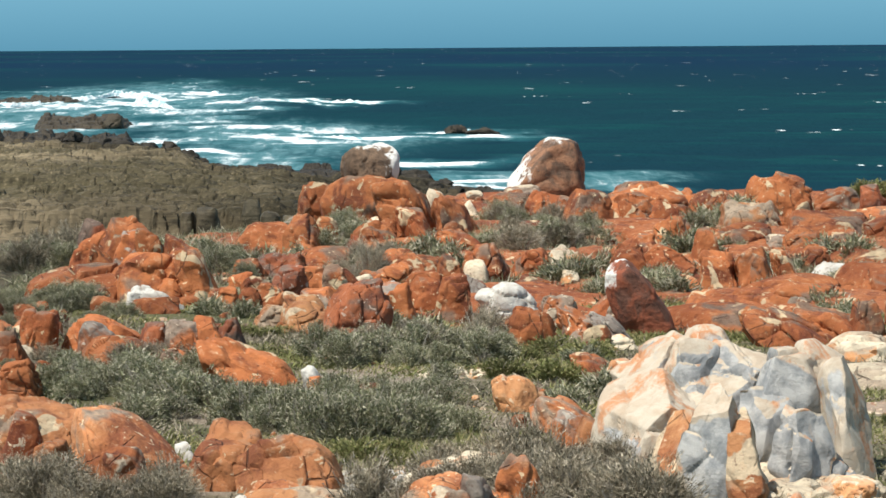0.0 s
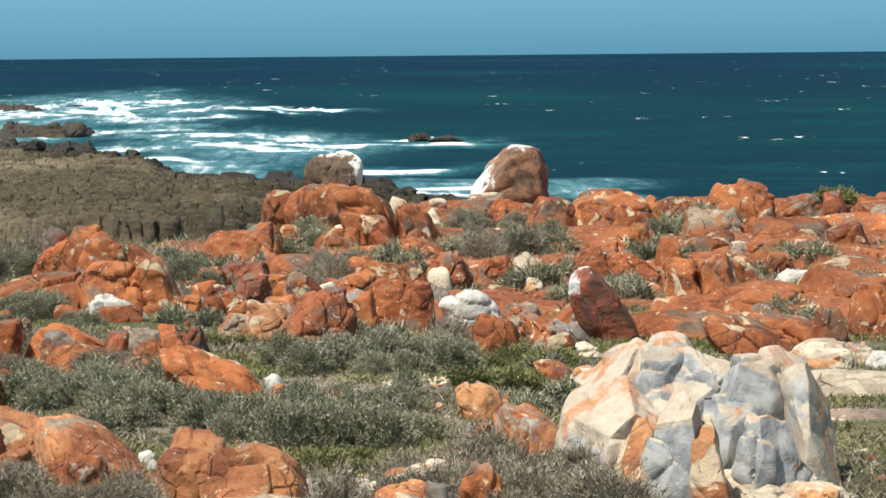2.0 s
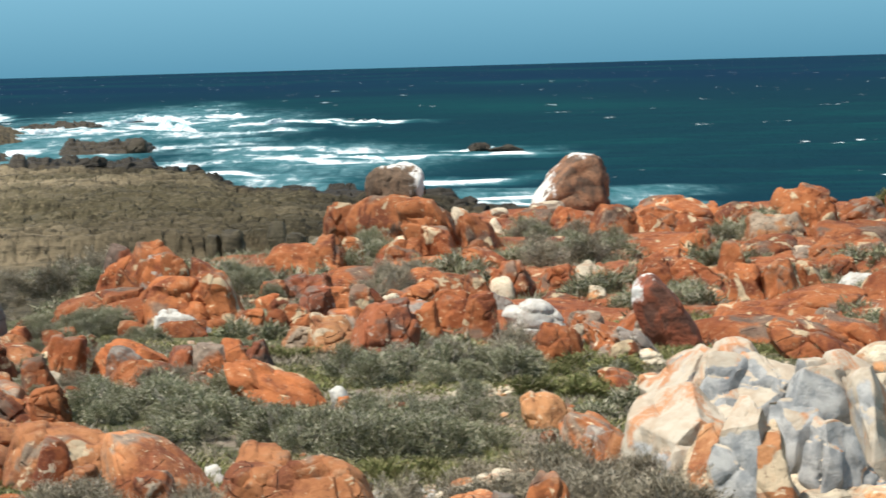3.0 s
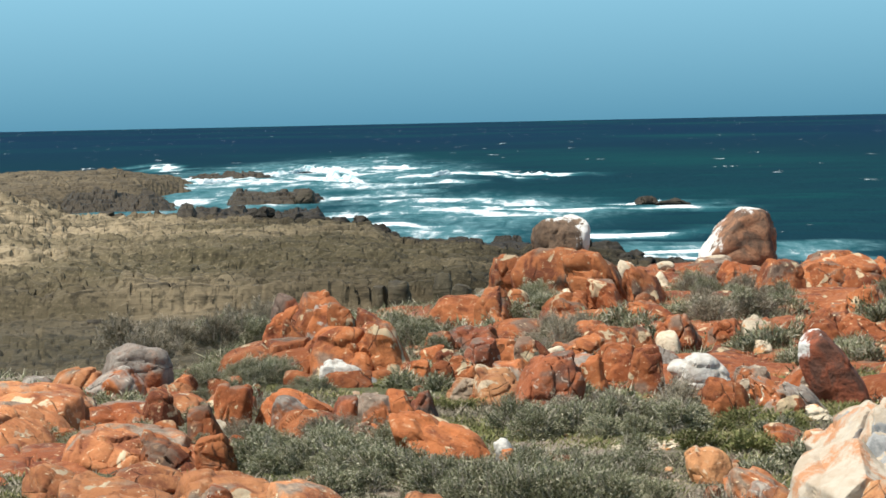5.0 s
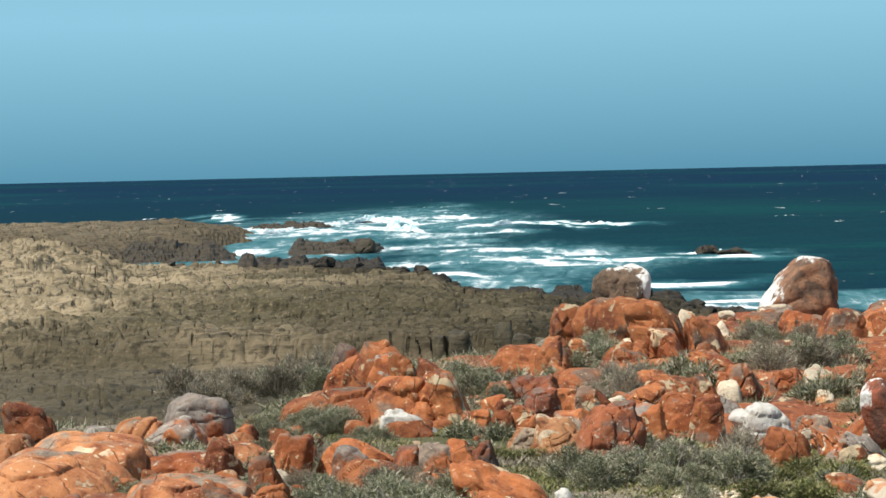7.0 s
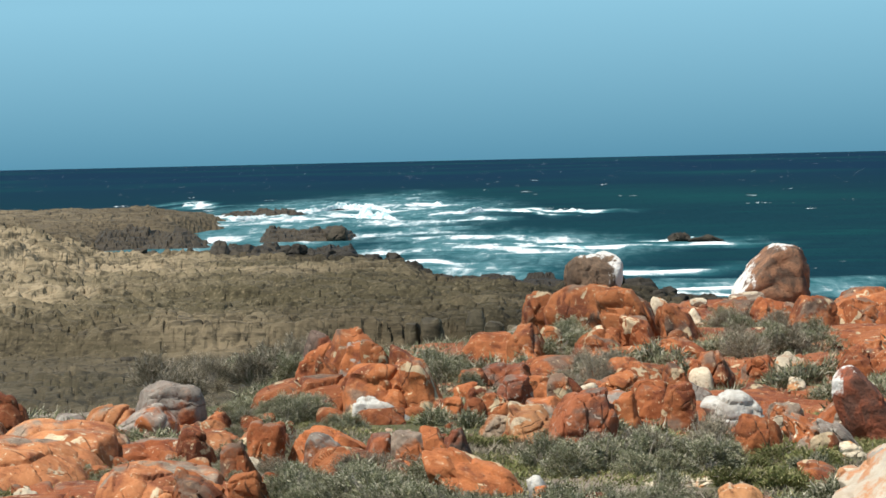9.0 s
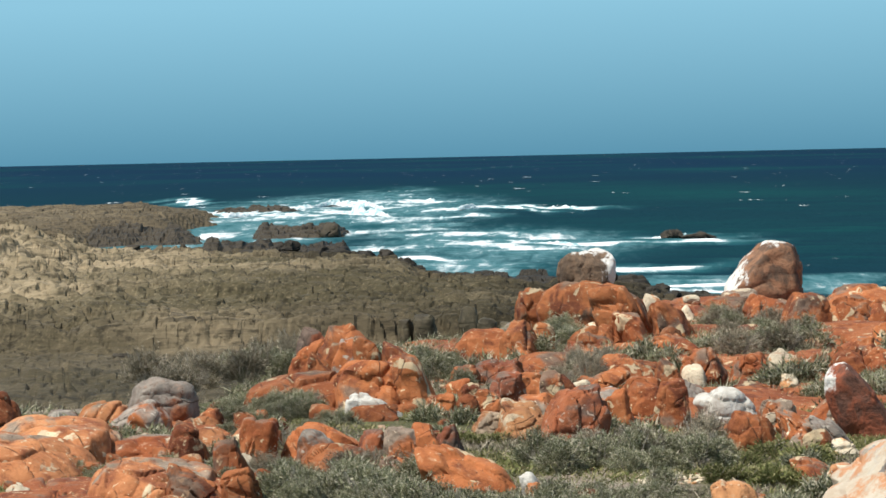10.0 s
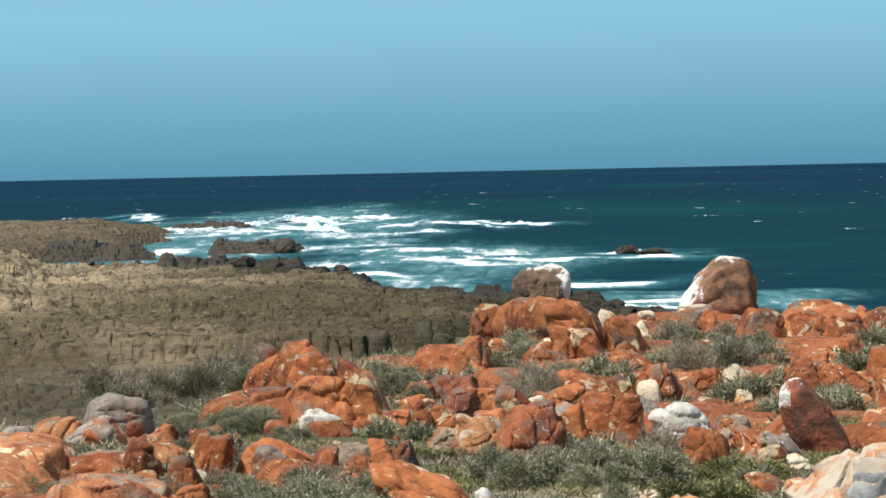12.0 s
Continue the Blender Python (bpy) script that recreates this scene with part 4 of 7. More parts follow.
plant('tuft', 0, 1.64, 66.40, 5.09, 343, 1.37, 1.18)
plant('tuft', 2, 2.02, 66.20, 5.08, 197, 1.30, 1.19)
plant('tuft', 0, 2.42, 68.00, 5.12, 173, 1.11, 1.25)
plant('tuft', 2, -2.18, 57.73, 4.92, 139, 1.16, 1.23)
plant('tuft', 2, -2.01, 57.46, 4.92, 299, 0.81, 0.70)
plant('tuft', 0, -1.85, 59.54, 4.98, 122, 0.91, 0.96)
plant('tuft', 2, -1.56, 57.09, 4.92, 172, 1.12, 1.16)
plant('tuft', 1, -1.73, 68.45, 5.00, 203, 1.26, 1.45)
plant('tuft', 1, -1.67, 73.85, 5.02, 56, 1.15, 1.01)
plant('tuft', 1, -1.28, 67.55, 5.01, 309, 1.46, 1.64)
plant('tuft', 1, -0.91, 68.15, 5.03, 231, 1.12, 1.19)
plant('tuft', 1, -0.55, 69.15, 5.06, 137, 1.08, 1.04)
plant('tuft', 1, -0.50, 69.15, 5.06, 8, 1.42, 1.38)
plant('tuft', 2, 6.17, 61.95, 5.02, 347, 0.85, 0.73)
plant('tuft', 2, 7.18, 62.70, 5.03, 49, 0.74, 0.85)
plant('tuft', 0, 7.90, 63.25, 5.04, 220, 0.99, 0.94)
plant('tuft', 2, 8.52, 62.25, 5.02, 148, 0.83, 0.78)
plant('tuft', 0, 8.52, 60.40, 5.01, 320, 0.85, 0.95)
plant('tuft', 1, 9.41, 61.15, 5.01, 197, 0.97, 1.10)
plant('tuft', 1, 10.69, 63.20, 5.04, 158, 0.99, 0.91)
plant('tuft', 0, 10.74, 60.65, 5.01, 6, 0.78, 0.75)
plant('tuft', 1, 7.34, 69.00, 5.14, 191, 1.07, 1.11)
plant('tuft', 2, 7.62, 68.85, 5.14, 117, 0.73, 0.70)
plant('tuft', 1, 8.48, 65.30, 5.07, 235, 0.81, 0.85)
plant('tuft', 2, 9.57, 67.45, 5.11, 301, 0.99, 0.85)
plant('tuft', 1, 10.25, 66.05, 5.08, 97, 0.93, 0.79)
plant('tuft', 1, 11.42, 68.40, 5.13, 150, 0.76, 0.69)
plant('tuft', 0, 11.70, 67.75, 5.11, 170, 0.92, 1.05)
plant('tuft', 0, 8.15, 73.10, 5.24, 81, 0.94, 0.92)
plant('tuft', 2, 8.37, 71.15, 5.19, 282, 0.79, 0.69)
plant('tuft', 1, 9.21, 70.60, 5.18, 69, 0.93, 1.01)
plant('tuft', 0, 10.03, 71.90, 5.21, 205, 1.03, 0.91)
plant('tuft', 2, 10.89, 75.75, 5.31, 120, 0.85, 0.82)
plant('tuft', 2, 11.12, 70.35, 5.17, 250, 0.96, 1.06)
plant('tuft', 2, 12.01, 72.15, 5.21, 159, 0.76, 0.68)
plant('tuft', 0, 13.09, 75.30, 5.29, 244, 0.99, 1.12)
plant('tuft', 1, 7.77, 80.65, 5.43, 4, 0.84, 0.85)
plant('tuft', 2, 8.96, 81.60, 5.45, 58, 0.99, 0.92)
plant('tuft', 0, 9.90, 79.50, 5.40, 336, 0.92, 0.99)
plant('tuft', 0, 11.00, 77.30, 5.35, 73, 1.19, 1.31)
plant('tuft', 1, 12.03, 81.50, 5.45, 46, 0.93, 0.94)
plant('tuft', 1, 12.30, 77.30, 5.35, 261, 0.92, 0.90)
plant('tuft', 0, 13.16, 77.50, 5.35, 87, 1.10, 0.99)
plant('tuft', 2, 1.53, 68.30, 5.13, 41, 1.39, 1.58)
plant('tuft', 2, 2.22, 70.70, 5.18, 152, 1.21, 1.05)
plant('tuft', 0, 2.24, 69.35, 5.15, 349, 1.54, 1.74)
plant('tuft', 2, 2.74, 67.85, 5.12, 17, 1.44, 1.63)
plant('tuft', 1, 2.94, 65.95, 5.08, 37, 1.46, 1.41)
plant('tuft', 0, 3.77, 71.80, 5.21, 23, 1.36, 1.23)
plant('tuft', 0, 4.14, 71.85, 5.21, 195, 1.49, 1.55)
plant('tuft', 0, -7.75, 50.28, 5.01, 134, 1.16, 1.24)
plant('tuft', 2, -8.31, 54.32, 5.04, 76, 1.20, 1.26)
plant('tuft', 0, -7.36, 53.53, 5.03, 105, 1.09, 1.09)
plant('tuft', 1, -6.81, 53.04, 5.02, 276, 1.15, 1.08)
plant('tuft', 2, -6.73, 53.17, 5.02, 225, 1.00, 1.05)
plant('tuft', 0, -5.86, 52.56, 5.00, 223, 1.02, 0.98)
plant('tuft', 1, -5.56, 51.55, 5.00, 165, 0.85, 0.78)
plant('grey', 1, -5.63, 54.78, 5.00, 306, 0.62, 0.66)
plant('grey', 0, -5.25, 51.98, 4.99, 304, 0.61, 0.56)
plant('grey', 1, -4.61, 51.87, 4.99, 83, 0.63, 0.54)
plant('grey', 1, -4.24, 55.12, 4.97, 117, 0.68, 0.73)
plant('dry', 0, -4.39, 48.17, 5.01, 317, 0.67, 0.64)
plant('dry', 1, -4.18, 51.08, 4.99, 2, 0.74, 0.77)
plant('dry', 2, -3.80, 51.63, 4.98, 243, 0.74, 0.83)
plant('dry', 2, -3.10, 48.14, 5.00, 183, 0.78, 0.71)
plant('dry', 1, -2.76, 48.30, 5.00, 106, 0.58, 0.61)
plant('dry', 0, -2.35, 49.45, 5.00, 73, 0.80, 0.69)
plant('grey', 0, -6.21, 59.37, 5.02, 213, 0.68, 0.58)
plant('grey', 0, -5.66, 56.11, 5.00, 166, 0.76, 0.87)
plant('grey', 2, -5.49, 56.11, 4.99, 72, 0.67, 0.69)
plant('grey', 0, -5.31, 56.15, 4.99, 223, 0.65, 0.67)
plant('grey', 0, -2.66, 69.88, 5.01, 352, 1.04, 1.13)
plant('grey', 2, -2.42, 68.13, 4.98, 54, 0.92, 1.04)
plant('grey', 2, -2.11, 69.71, 5.01, 63, 0.81, 0.73)
plant('grey', 1, -1.74, 65.25, 5.00, 217, 0.96, 0.98)
plant('grey', 0, -3.85, 44.47, 4.98, 144, 0.93, 1.04)
plant('grey', 1, -3.61, 43.82, 4.97, 114, 0.87, 0.91)
plant('grey', 1, -3.43, 44.02, 4.97, 202, 0.80, 0.92)
plant('grey', 2, -3.03, 44.59, 4.97, 76, 0.91, 0.92)
plant('grey', 1, -2.79, 44.08, 4.96, 314, 0.79, 0.68)
plant('grey', 1, -2.65, 43.67, 4.95, 103, 0.83, 0.76)
plant('grey', 2, -2.47, 43.95, 4.95, 0, 1.09, 1.16)
plant('grey', 0, -2.53, 41.33, 4.92, 308, 0.94, 0.80)
plant('grey', 0, -2.44, 42.99, 4.93, 327, 0.93, 0.93)
plant('grey', 0, -2.09, 41.71, 4.91, 123, 0.81, 0.72)
plant('grey', 2, -2.07, 42.88, 4.92, 331, 0.96, 1.02)
plant('grey', 2, -1.84, 42.69, 4.92, 344, 1.17, 1.03)
plant('grey', 0, -1.54, 42.61, 4.91, 48, 1.10, 1.03)
plant('grey', 1, -1.24, 41.18, 4.89, 206, 0.90, 1.00)
plant('grey', 1, -1.20, 41.84, 4.90, 22, 1.14, 1.20)
plant('grey', 2, -1.05, 41.81, 4.89, 310, 1.08, 0.92)
plant('grey', 0, -1.06, 41.21, 4.89, 57, 1.05, 1.15)
plant('grey', 0, -0.84, 39.97, 4.89, 244, 0.78, 0.80)
plant('grey', 1, -0.74, 40.86, 4.89, 224, 1.13, 1.16)
plant('grey', 0, -0.55, 41.01, 4.88, 37, 1.09, 1.03)
plant('grey', 0, -0.30, 41.10, 4.88, 304, 0.95, 1.00)
plant('grey', 0, -0.16, 39.29, 4.90, 238, 1.01, 1.22)
plant('grey', 2, 0.08, 40.35, 4.88, 324, 1.07, 1.10)
plant('grey', 2, 0.22, 39.23, 4.90, 121, 0.81, 0.94)
plant('grey', 1, 0.25, 39.04, 4.90, 278, 1.16, 1.38)
plant('grey', 0, 0.39, 39.41, 4.89, 142, 1.10, 1.30)
plant('grey', 1, 0.51, 39.37, 4.89, 315, 0.97, 1.19)
plant('grey', 2, 0.72, 39.15, 4.90, 141, 0.93, 1.20)
plant('grey', 0, 1.02, 40.54, 4.88, 180, 0.98, 1.01)
plant('grey', 2, 1.19, 39.20, 4.90, 1, 0.95, 1.10)
plant('grey', 1, 1.41, 40.88, 4.87, 30, 1.02, 0.87)
plant('grey', 1, 1.68, 40.13, 4.88, 144, 0.95, 0.91)
plant('dry', 0, 1.28, 34.85, 4.99, 359, 0.97, 0.93)
plant('dry', 0, 1.22, 33.13, 4.97, 205, 0.90, 0.92)
plant('dry', 1, 1.39, 33.20, 4.98, 335, 0.88, 0.90)
plant('dry', 2, 1.57, 33.11, 4.97, 325, 1.04, 1.03)
plant('dry', 0, 1.81, 33.45, 4.98, 303, 0.97, 1.03)
plant('dry', 0, 1.95, 34.42, 4.99, 237, 1.11, 1.26)
plant('dry', 2, 2.19, 34.62, 4.99, 303, 1.07, 1.06)
plant('dry', 1, 2.14, 33.01, 4.98, 44, 0.93, 0.94)
plant('grey', 2, -0.12, 48.86, 5.01, 255, 0.96, 1.06)
plant('grey', 2, 0.19, 47.74, 5.01, 188, 0.99, 0.99)
plant('grey', 2, 0.50, 48.23, 5.02, 154, 0.74, 0.69)
plant('grey', 0, 0.78, 48.32, 5.02, 95, 1.06, 0.97)
plant('grey', 1, 1.00, 48.75, 5.03, 342, 0.76, 0.82)
plant('grey', 1, 1.21, 47.59, 5.02, 165, 0.90, 0.85)
plant('grey', 0, 1.41, 48.47, 5.03, 343, 0.93, 1.07)
plant('grey', 1, 1.71, 47.84, 5.03, 133, 0.73, 0.83)
plant('grey', 0, 1.95, 48.96, 5.04, 164, 0.77, 0.77)
plant('grey', 1, 2.13, 48.88, 5.05, 31, 0.90, 0.87)
plant('grey', 0, 2.37, 47.68, 5.04, 224, 1.07, 0.99)
plant('grey', 1, 2.73, 48.58, 5.06, 345, 0.80, 0.85)
plant('dry', 0, 0.30, 52.08, 4.97, 259, 0.72, 0.75)
plant('dry', 2, 0.65, 49.58, 5.02, 74, 0.82, 0.90)
plant('dry', 2, 0.92, 49.04, 5.03, 183, 0.76, 0.80)
plant('dry', 0, 1.41, 51.79, 4.99, 162, 0.83, 0.71)
plant('dry', 1, 1.61, 48.66, 5.04, 204, 0.87, 0.83)
plant('dry', 0, 2.24, 49.15, 5.05, 42, 0.95, 0.84)
plant('dry', 1, 2.51, 50.55, 5.03, 26, 0.94, 1.05)
plant('green', 0, 2.65, 46.13, 5.01, 217, 0.91, 0.81)
plant('green', 0, 2.97, 47.62, 5.05, 345, 0.90, 0.87)
plant('green', 0, 3.00, 46.28, 5.02, 49, 0.82, 0.75)
plant('green', 1, 3.52, 48.83, 5.07, 179, 0.86, 0.81)
plant('green', 1, 3.40, 45.35, 4.99, 290, 1.20, 1.21)
plant('green', 0, 3.58, 46.01, 5.02, 134, 0.82, 0.71)
plant('green', 1, 4.04, 47.97, 5.07, 151, 1.16, 1.12)
plant('grey', 2, 4.38, 79.05, 5.39, 333, 1.08, 1.09)
plant('grey', 1, 4.62, 77.70, 5.36, 150, 1.04, 1.16)
plant('grey', 1, 4.54, 72.60, 5.23, 288, 1.01, 0.98)
plant('grey', 1, 4.95, 77.80, 5.36, 127, 0.93, 0.80)
plant('grey', 0, 5.06, 73.35, 5.24, 166, 0.99, 0.86)
plant('grey', 1, 5.27, 75.95, 5.31, 150, 1.05, 1.09)
plant('grey', 2, 5.18, 71.65, 5.20, 52, 1.11, 1.22)
plant('grey', 1, 5.63, 72.65, 5.23, 147, 0.90, 0.77)
plant('grey', 2, 6.20, 79.50, 5.40, 18, 0.95, 0.95)
plant('grey', 0, 6.27, 75.25, 5.29, 139, 1.07, 1.04)
plant('grey', 0, 6.18, 72.30, 5.22, 82, 1.17, 1.11)
plant('grey', 2, 6.86, 79.30, 5.40, 314, 0.89, 1.02)
plant('dry', 1, 4.38, 78.30, 5.37, 330, 1.01, 0.88)
plant('dry', 0, 4.34, 73.60, 5.25, 280, 0.96, 1.08)
plant('dry', 0, 4.39, 70.65, 5.18, 157, 1.29, 1.22)
plant('dry', 2, 5.21, 79.20, 5.39, 2, 1.18, 1.10)
plant('dry', 0, 5.57, 76.95, 5.34, 44, 1.09, 1.15)
plant('dry', 0, 5.38, 71.55, 5.20, 287, 1.26, 1.11)
plant('dry', 1, 5.75, 73.15, 5.24, 200, 1.00, 1.01)
plant('dry', 2, 6.49, 79.10, 5.39, 26, 1.00, 0.93)
plant('grey', 2, 8.94, 75.35, 5.30, 316, 1.00, 0.99)
plant('grey', 0, 9.19, 76.10, 5.32, 180, 0.97, 0.89)
plant('grey', 1, 10.08, 79.70, 5.41, 224, 1.15, 1.27)
plant('grey', 1, 9.86, 77.00, 5.34, 124, 1.07, 0.92)
plant('grey', 0, 10.19, 77.10, 5.34, 132, 1.39, 1.24)
plant('grey', 1, 10.78, 78.00, 5.36, 51, 0.96, 1.02)
plant('grey', 2, -0.12, 71.15, 5.11, 182, 1.28, 1.17)
plant('grey', 1, -0.05, 72.70, 5.14, 313, 1.21, 1.34)
plant('grey', 2, 0.20, 74.60, 5.20, 145, 1.03, 1.05)
plant('grey', 0, 0.41, 73.40, 5.20, 183, 1.08, 1.01)
plant('grey', 2, 0.75, 73.10, 5.21, 114, 1.15, 1.10)
plant('dry', 0, -3.49, 34.53, 4.99, 3, 0.81, 0.83)
plant('dry', 0, -3.32, 33.78, 4.99, 331, 0.88, 0.86)
plant('dry', 1, -3.05, 33.67, 4.99, 256, 0.95, 0.82)
plant('dry', 0, -3.00, 34.55, 4.99, 124, 0.93, 0.87)
plant('dry', 2, 2.01, 33.92, 4.99, 250, 1.10, 0.99)
plant('dry', 1, 2.10, 33.63, 4.98, 246, 0.94, 1.01)
plant('dry', 1, 2.25, 34.54, 4.99, 213, 1.18, 1.21)
plant('dry', 2, 2.42, 34.36, 4.99, 268, 0.96, 0.95)
plant('dry', 1, 2.49, 34.35, 4.99, 253, 0.97, 0.86)
plant('dry', 2, 2.64, 34.47, 4.99, 188, 0.95, 0.87)
plant('dry', 1, 2.63, 33.25, 4.98, 333, 0.81, 0.86)
plant('dry', 2, 2.86, 34.31, 4.99, 178, 0.88, 0.91)
plant('dry', 2, 3.10, 34.80, 5.00, 68, 0.89, 0.83)
plant('dry', 0, 3.21, 34.66, 5.00, 196, 0.94, 0.97)
plant('grey', 0, -7.89, 75.68, 1.43, 189, 0.89, 0.77)
plant('grey', 0, -6.98, 69.19, 5.06, 264, 0.92, 0.98)
plant('grey', 1, -6.75, 70.78, 5.08, 122, 0.92, 0.86)
plant('grey', 2, -6.66, 71.39, 5.08, 221, 0.89, 1.01)
plant('grey', 1, -6.20, 71.75, 5.07, 218, 1.07, 1.11)
plant('grey', 2, -5.91, 59.12, 5.02, 60, 0.67, 0.76)
plant('grey', 1, -5.54, 59.68, 5.01, 130, 0.73, 0.73)
plant('grey', 2, -5.04, 58.06, 5.03, 83, 0.57, 0.65)
plant('grey', 2, -4.80, 58.48, 5.02, 146, 0.66, 0.74)
plant('grey', 0, -4.74, 59.68, 5.00, 281, 0.76, 0.78)
plant('grey', 1, -4.09, 57.53, 4.95, 87, 0.62, 0.67)
plant('grey', 0, -3.75, 57.21, 4.95, 244, 0.64, 0.59)
plant('grey', 1, -0.19, 72.25, 5.12, 13, 1.00, 0.85)
plant('grey', 1, -0.02, 75.05, 5.18, 68, 1.17, 1.13)
plant('grey', 0, 0.31, 74.65, 5.21, 348, 1.27, 1.09)
plant('grey', 2, 0.43, 77.40, 5.28, 151, 1.18, 1.10)
plant('dry', 0, 0.29, 64.80, 5.05, 176, 0.83, 0.77)
plant('dry', 1, 0.62, 68.20, 5.11, 21, 0.82, 0.91)
plant('dry', 1, 0.90, 65.75, 5.07, 58, 0.93, 1.06)
plant('dry', 0, 1.31, 67.80, 5.11, 182, 0.93, 1.00)
plant('grey', 2, -2.14, 71.55, 5.00, 144, 0.79, 0.73)
plant('grey', 1, -1.96, 69.70, 5.00, 196, 0.82, 0.80)
plant('grey', 1, -1.88, 74.00, 5.01, 135, 1.01, 1.16)
plant('dry', 1, -9.26, 70.82, 3.73, 174, 1.16, 1.25)
plant('dry', 0, -8.76, 67.73, 5.05, 286, 1.23, 1.34)
plant('dry', 1, -8.55, 68.35, 4.98, 212, 0.96, 0.87)
plant('dry', 1, -8.15, 65.74, 5.00, 3, 0.90, 0.86)
plant('dry', 2, -7.81, 65.43, 4.99, 359, 1.18, 1.04)
plant('dry', 2, -8.14, 68.57, 4.97, 30, 0.91, 0.83)
plant('dry', 2, -8.20, 70.58, 4.11, 0, 0.89, 1.00)
plant('dry', 1, -7.87, 69.32, 4.78, 124, 1.15, 1.28)
plant('dry', 1, -7.48, 68.06, 5.04, 262, 1.04, 0.94)
plant('dry', 1, -6.62, 68.19, 5.03, 253, 1.16, 1.13)
plant('dry', 1, -6.31, 69.66, 5.05, 180, 1.15, 1.24)
plant('dry', 1, -5.82, 71.59, 5.07, 170, 1.20, 1.28)
plant('dry', 2, -4.93, 68.90, 5.02, 75, 1.07, 1.02)
plant('grey', 2, -6.69, 68.48, 5.04, 21, 0.86, 0.92)
plant('grey', 0, -6.12, 69.37, 5.05, 67, 0.97, 1.03)
plant('grey', 2, -5.77, 68.88, 5.03, 187, 1.07, 1.07)
plant('grey', 2, -4.90, 68.71, 5.01, 27, 1.03, 0.88)
plant('grey', 2, -5.57, 61.75, 4.97, 108, 0.81, 0.81)
plant('grey', 0, -5.27, 59.68, 5.01, 185, 0.76, 0.81)
plant('grey', 2, -4.96, 59.27, 5.01, 109, 1.01, 0.88)
plant('grey', 0, -4.70, 58.84, 5.01, 201, 0.81, 0.90)
plant('grey', 0, -4.51, 58.82, 5.01, 138, 0.85, 0.89)
plant('green', 0, -1.54, 53.77, 4.93, 207, 0.88, 0.90)
plant('green', 0, -1.22, 53.37, 4.94, 252, 0.76, 0.69)
plant('green', 2, -1.05, 53.07, 4.94, 44, 0.84, 0.76)
plant('green', 0, -0.80, 53.92, 4.93, 10, 0.64, 0.59)
plant('green', 0, 0.05, 37.96, 4.93, 309, 0.70, 0.72)
plant('green', 0, 0.27, 37.53, 4.94, 14, 0.75, 0.84)
plant('green', 1, 0.37, 37.36, 4.94, 246, 0.91, 0.97)
plant('green', 2, 0.69, 38.03, 4.92, 355, 0.81, 0.78)
plant('green', 0, 0.83, 36.91, 4.95, 242, 0.68, 0.69)
plant('tuft', 1, 9.40, 77.95, 5.36, 301, 1.47, 1.39)
plant('tuft', 2, 9.69, 79.65, 5.40, 56, 1.37, 1.28)
plant('tuft', 1, 10.09, 78.75, 5.38, 336, 1.34, 1.32)
plant('tuft', 2, 10.43, 78.95, 5.39, 165, 1.84, 1.95)
plant('tuft', 1, 10.49, 77.80, 5.36, 251, 1.38, 1.53)
plant('tuft', 1, 8.12, 71.55, 5.20, 322, 1.88, 1.85)
plant('tuft', 0, 8.02, 68.95, 5.14, 279, 1.45, 1.57)
plant('tuft', 2, 8.33, 69.35, 5.15, 137, 1.68, 1.76)
plant('tuft', 0, 9.26, 57.35, 4.90, 91, 1.27, 1.39)
plant('tuft', 2, 9.10, 55.17, 4.93, 88, 1.53, 1.32)
plant('tuft', 0, 9.07, 53.38, 4.99, 186, 1.05, 0.90)
plant('tuft', 2, 11.02, 68.15, 5.12, 8, 1.58, 1.61)
plant('tuft', 2, 11.50, 68.70, 5.13, 268, 1.42, 1.37)
plant('tuft', 2, 11.55, 67.70, 5.11, 157, 1.66, 1.82)
plant('tuft', 1, 4.48, 65.00, 5.06, 268, 1.54, 1.38)
plant('tuft', 0, 4.70, 64.00, 5.05, 124, 1.28, 1.33)
plant('tuft', 1, 4.84, 63.30, 5.04, 191, 1.40, 1.42)
plant('tuft', 1, 5.14, 65.60, 5.07, 350, 1.33, 1.46)
plant('tuft', 0, 5.13, 63.35, 5.04, 38, 1.68, 1.71)
plant('tuft', 1, 5.64, 65.00, 5.06, 229, 1.50, 1.72)
plant('tuft', 2, 6.46, 61.00, 5.01, 343, 1.47, 1.31)
plant('tuft', 2, 6.76, 61.95, 5.02, 3, 1.33, 1.36)
plant('tuft', 2, 6.78, 60.25, 5.01, 0, 1.33, 1.38)
plant('green', 0, 15.00, 86.30, 5.54, 265, 1.77, 1.83)
plant('green', 2, 15.13, 86.25, 5.54, 359, 1.66, 1.76)
plant('green', 2, 15.37, 86.40, 5.54, 279, 1.34, 1.53)
plant('tuft', 1, 7.44, 80.45, 5.42, 73, 1.59, 1.62)
plant('tuft', 0, 7.93, 81.65, 5.45, 201, 1.74, 1.78)
plant('tuft', 2, 8.08, 81.50, 5.45, 239, 1.49, 1.41)
plant('tuft', 1, 8.20, 80.75, 5.43, 80, 1.44, 1.61)
plant('green', 1, -7.15, 48.64, 5.01, 248, 0.65, 0.72)
plant('green', 0, -7.14, 48.70, 5.01, 227, 0.65, 0.58)


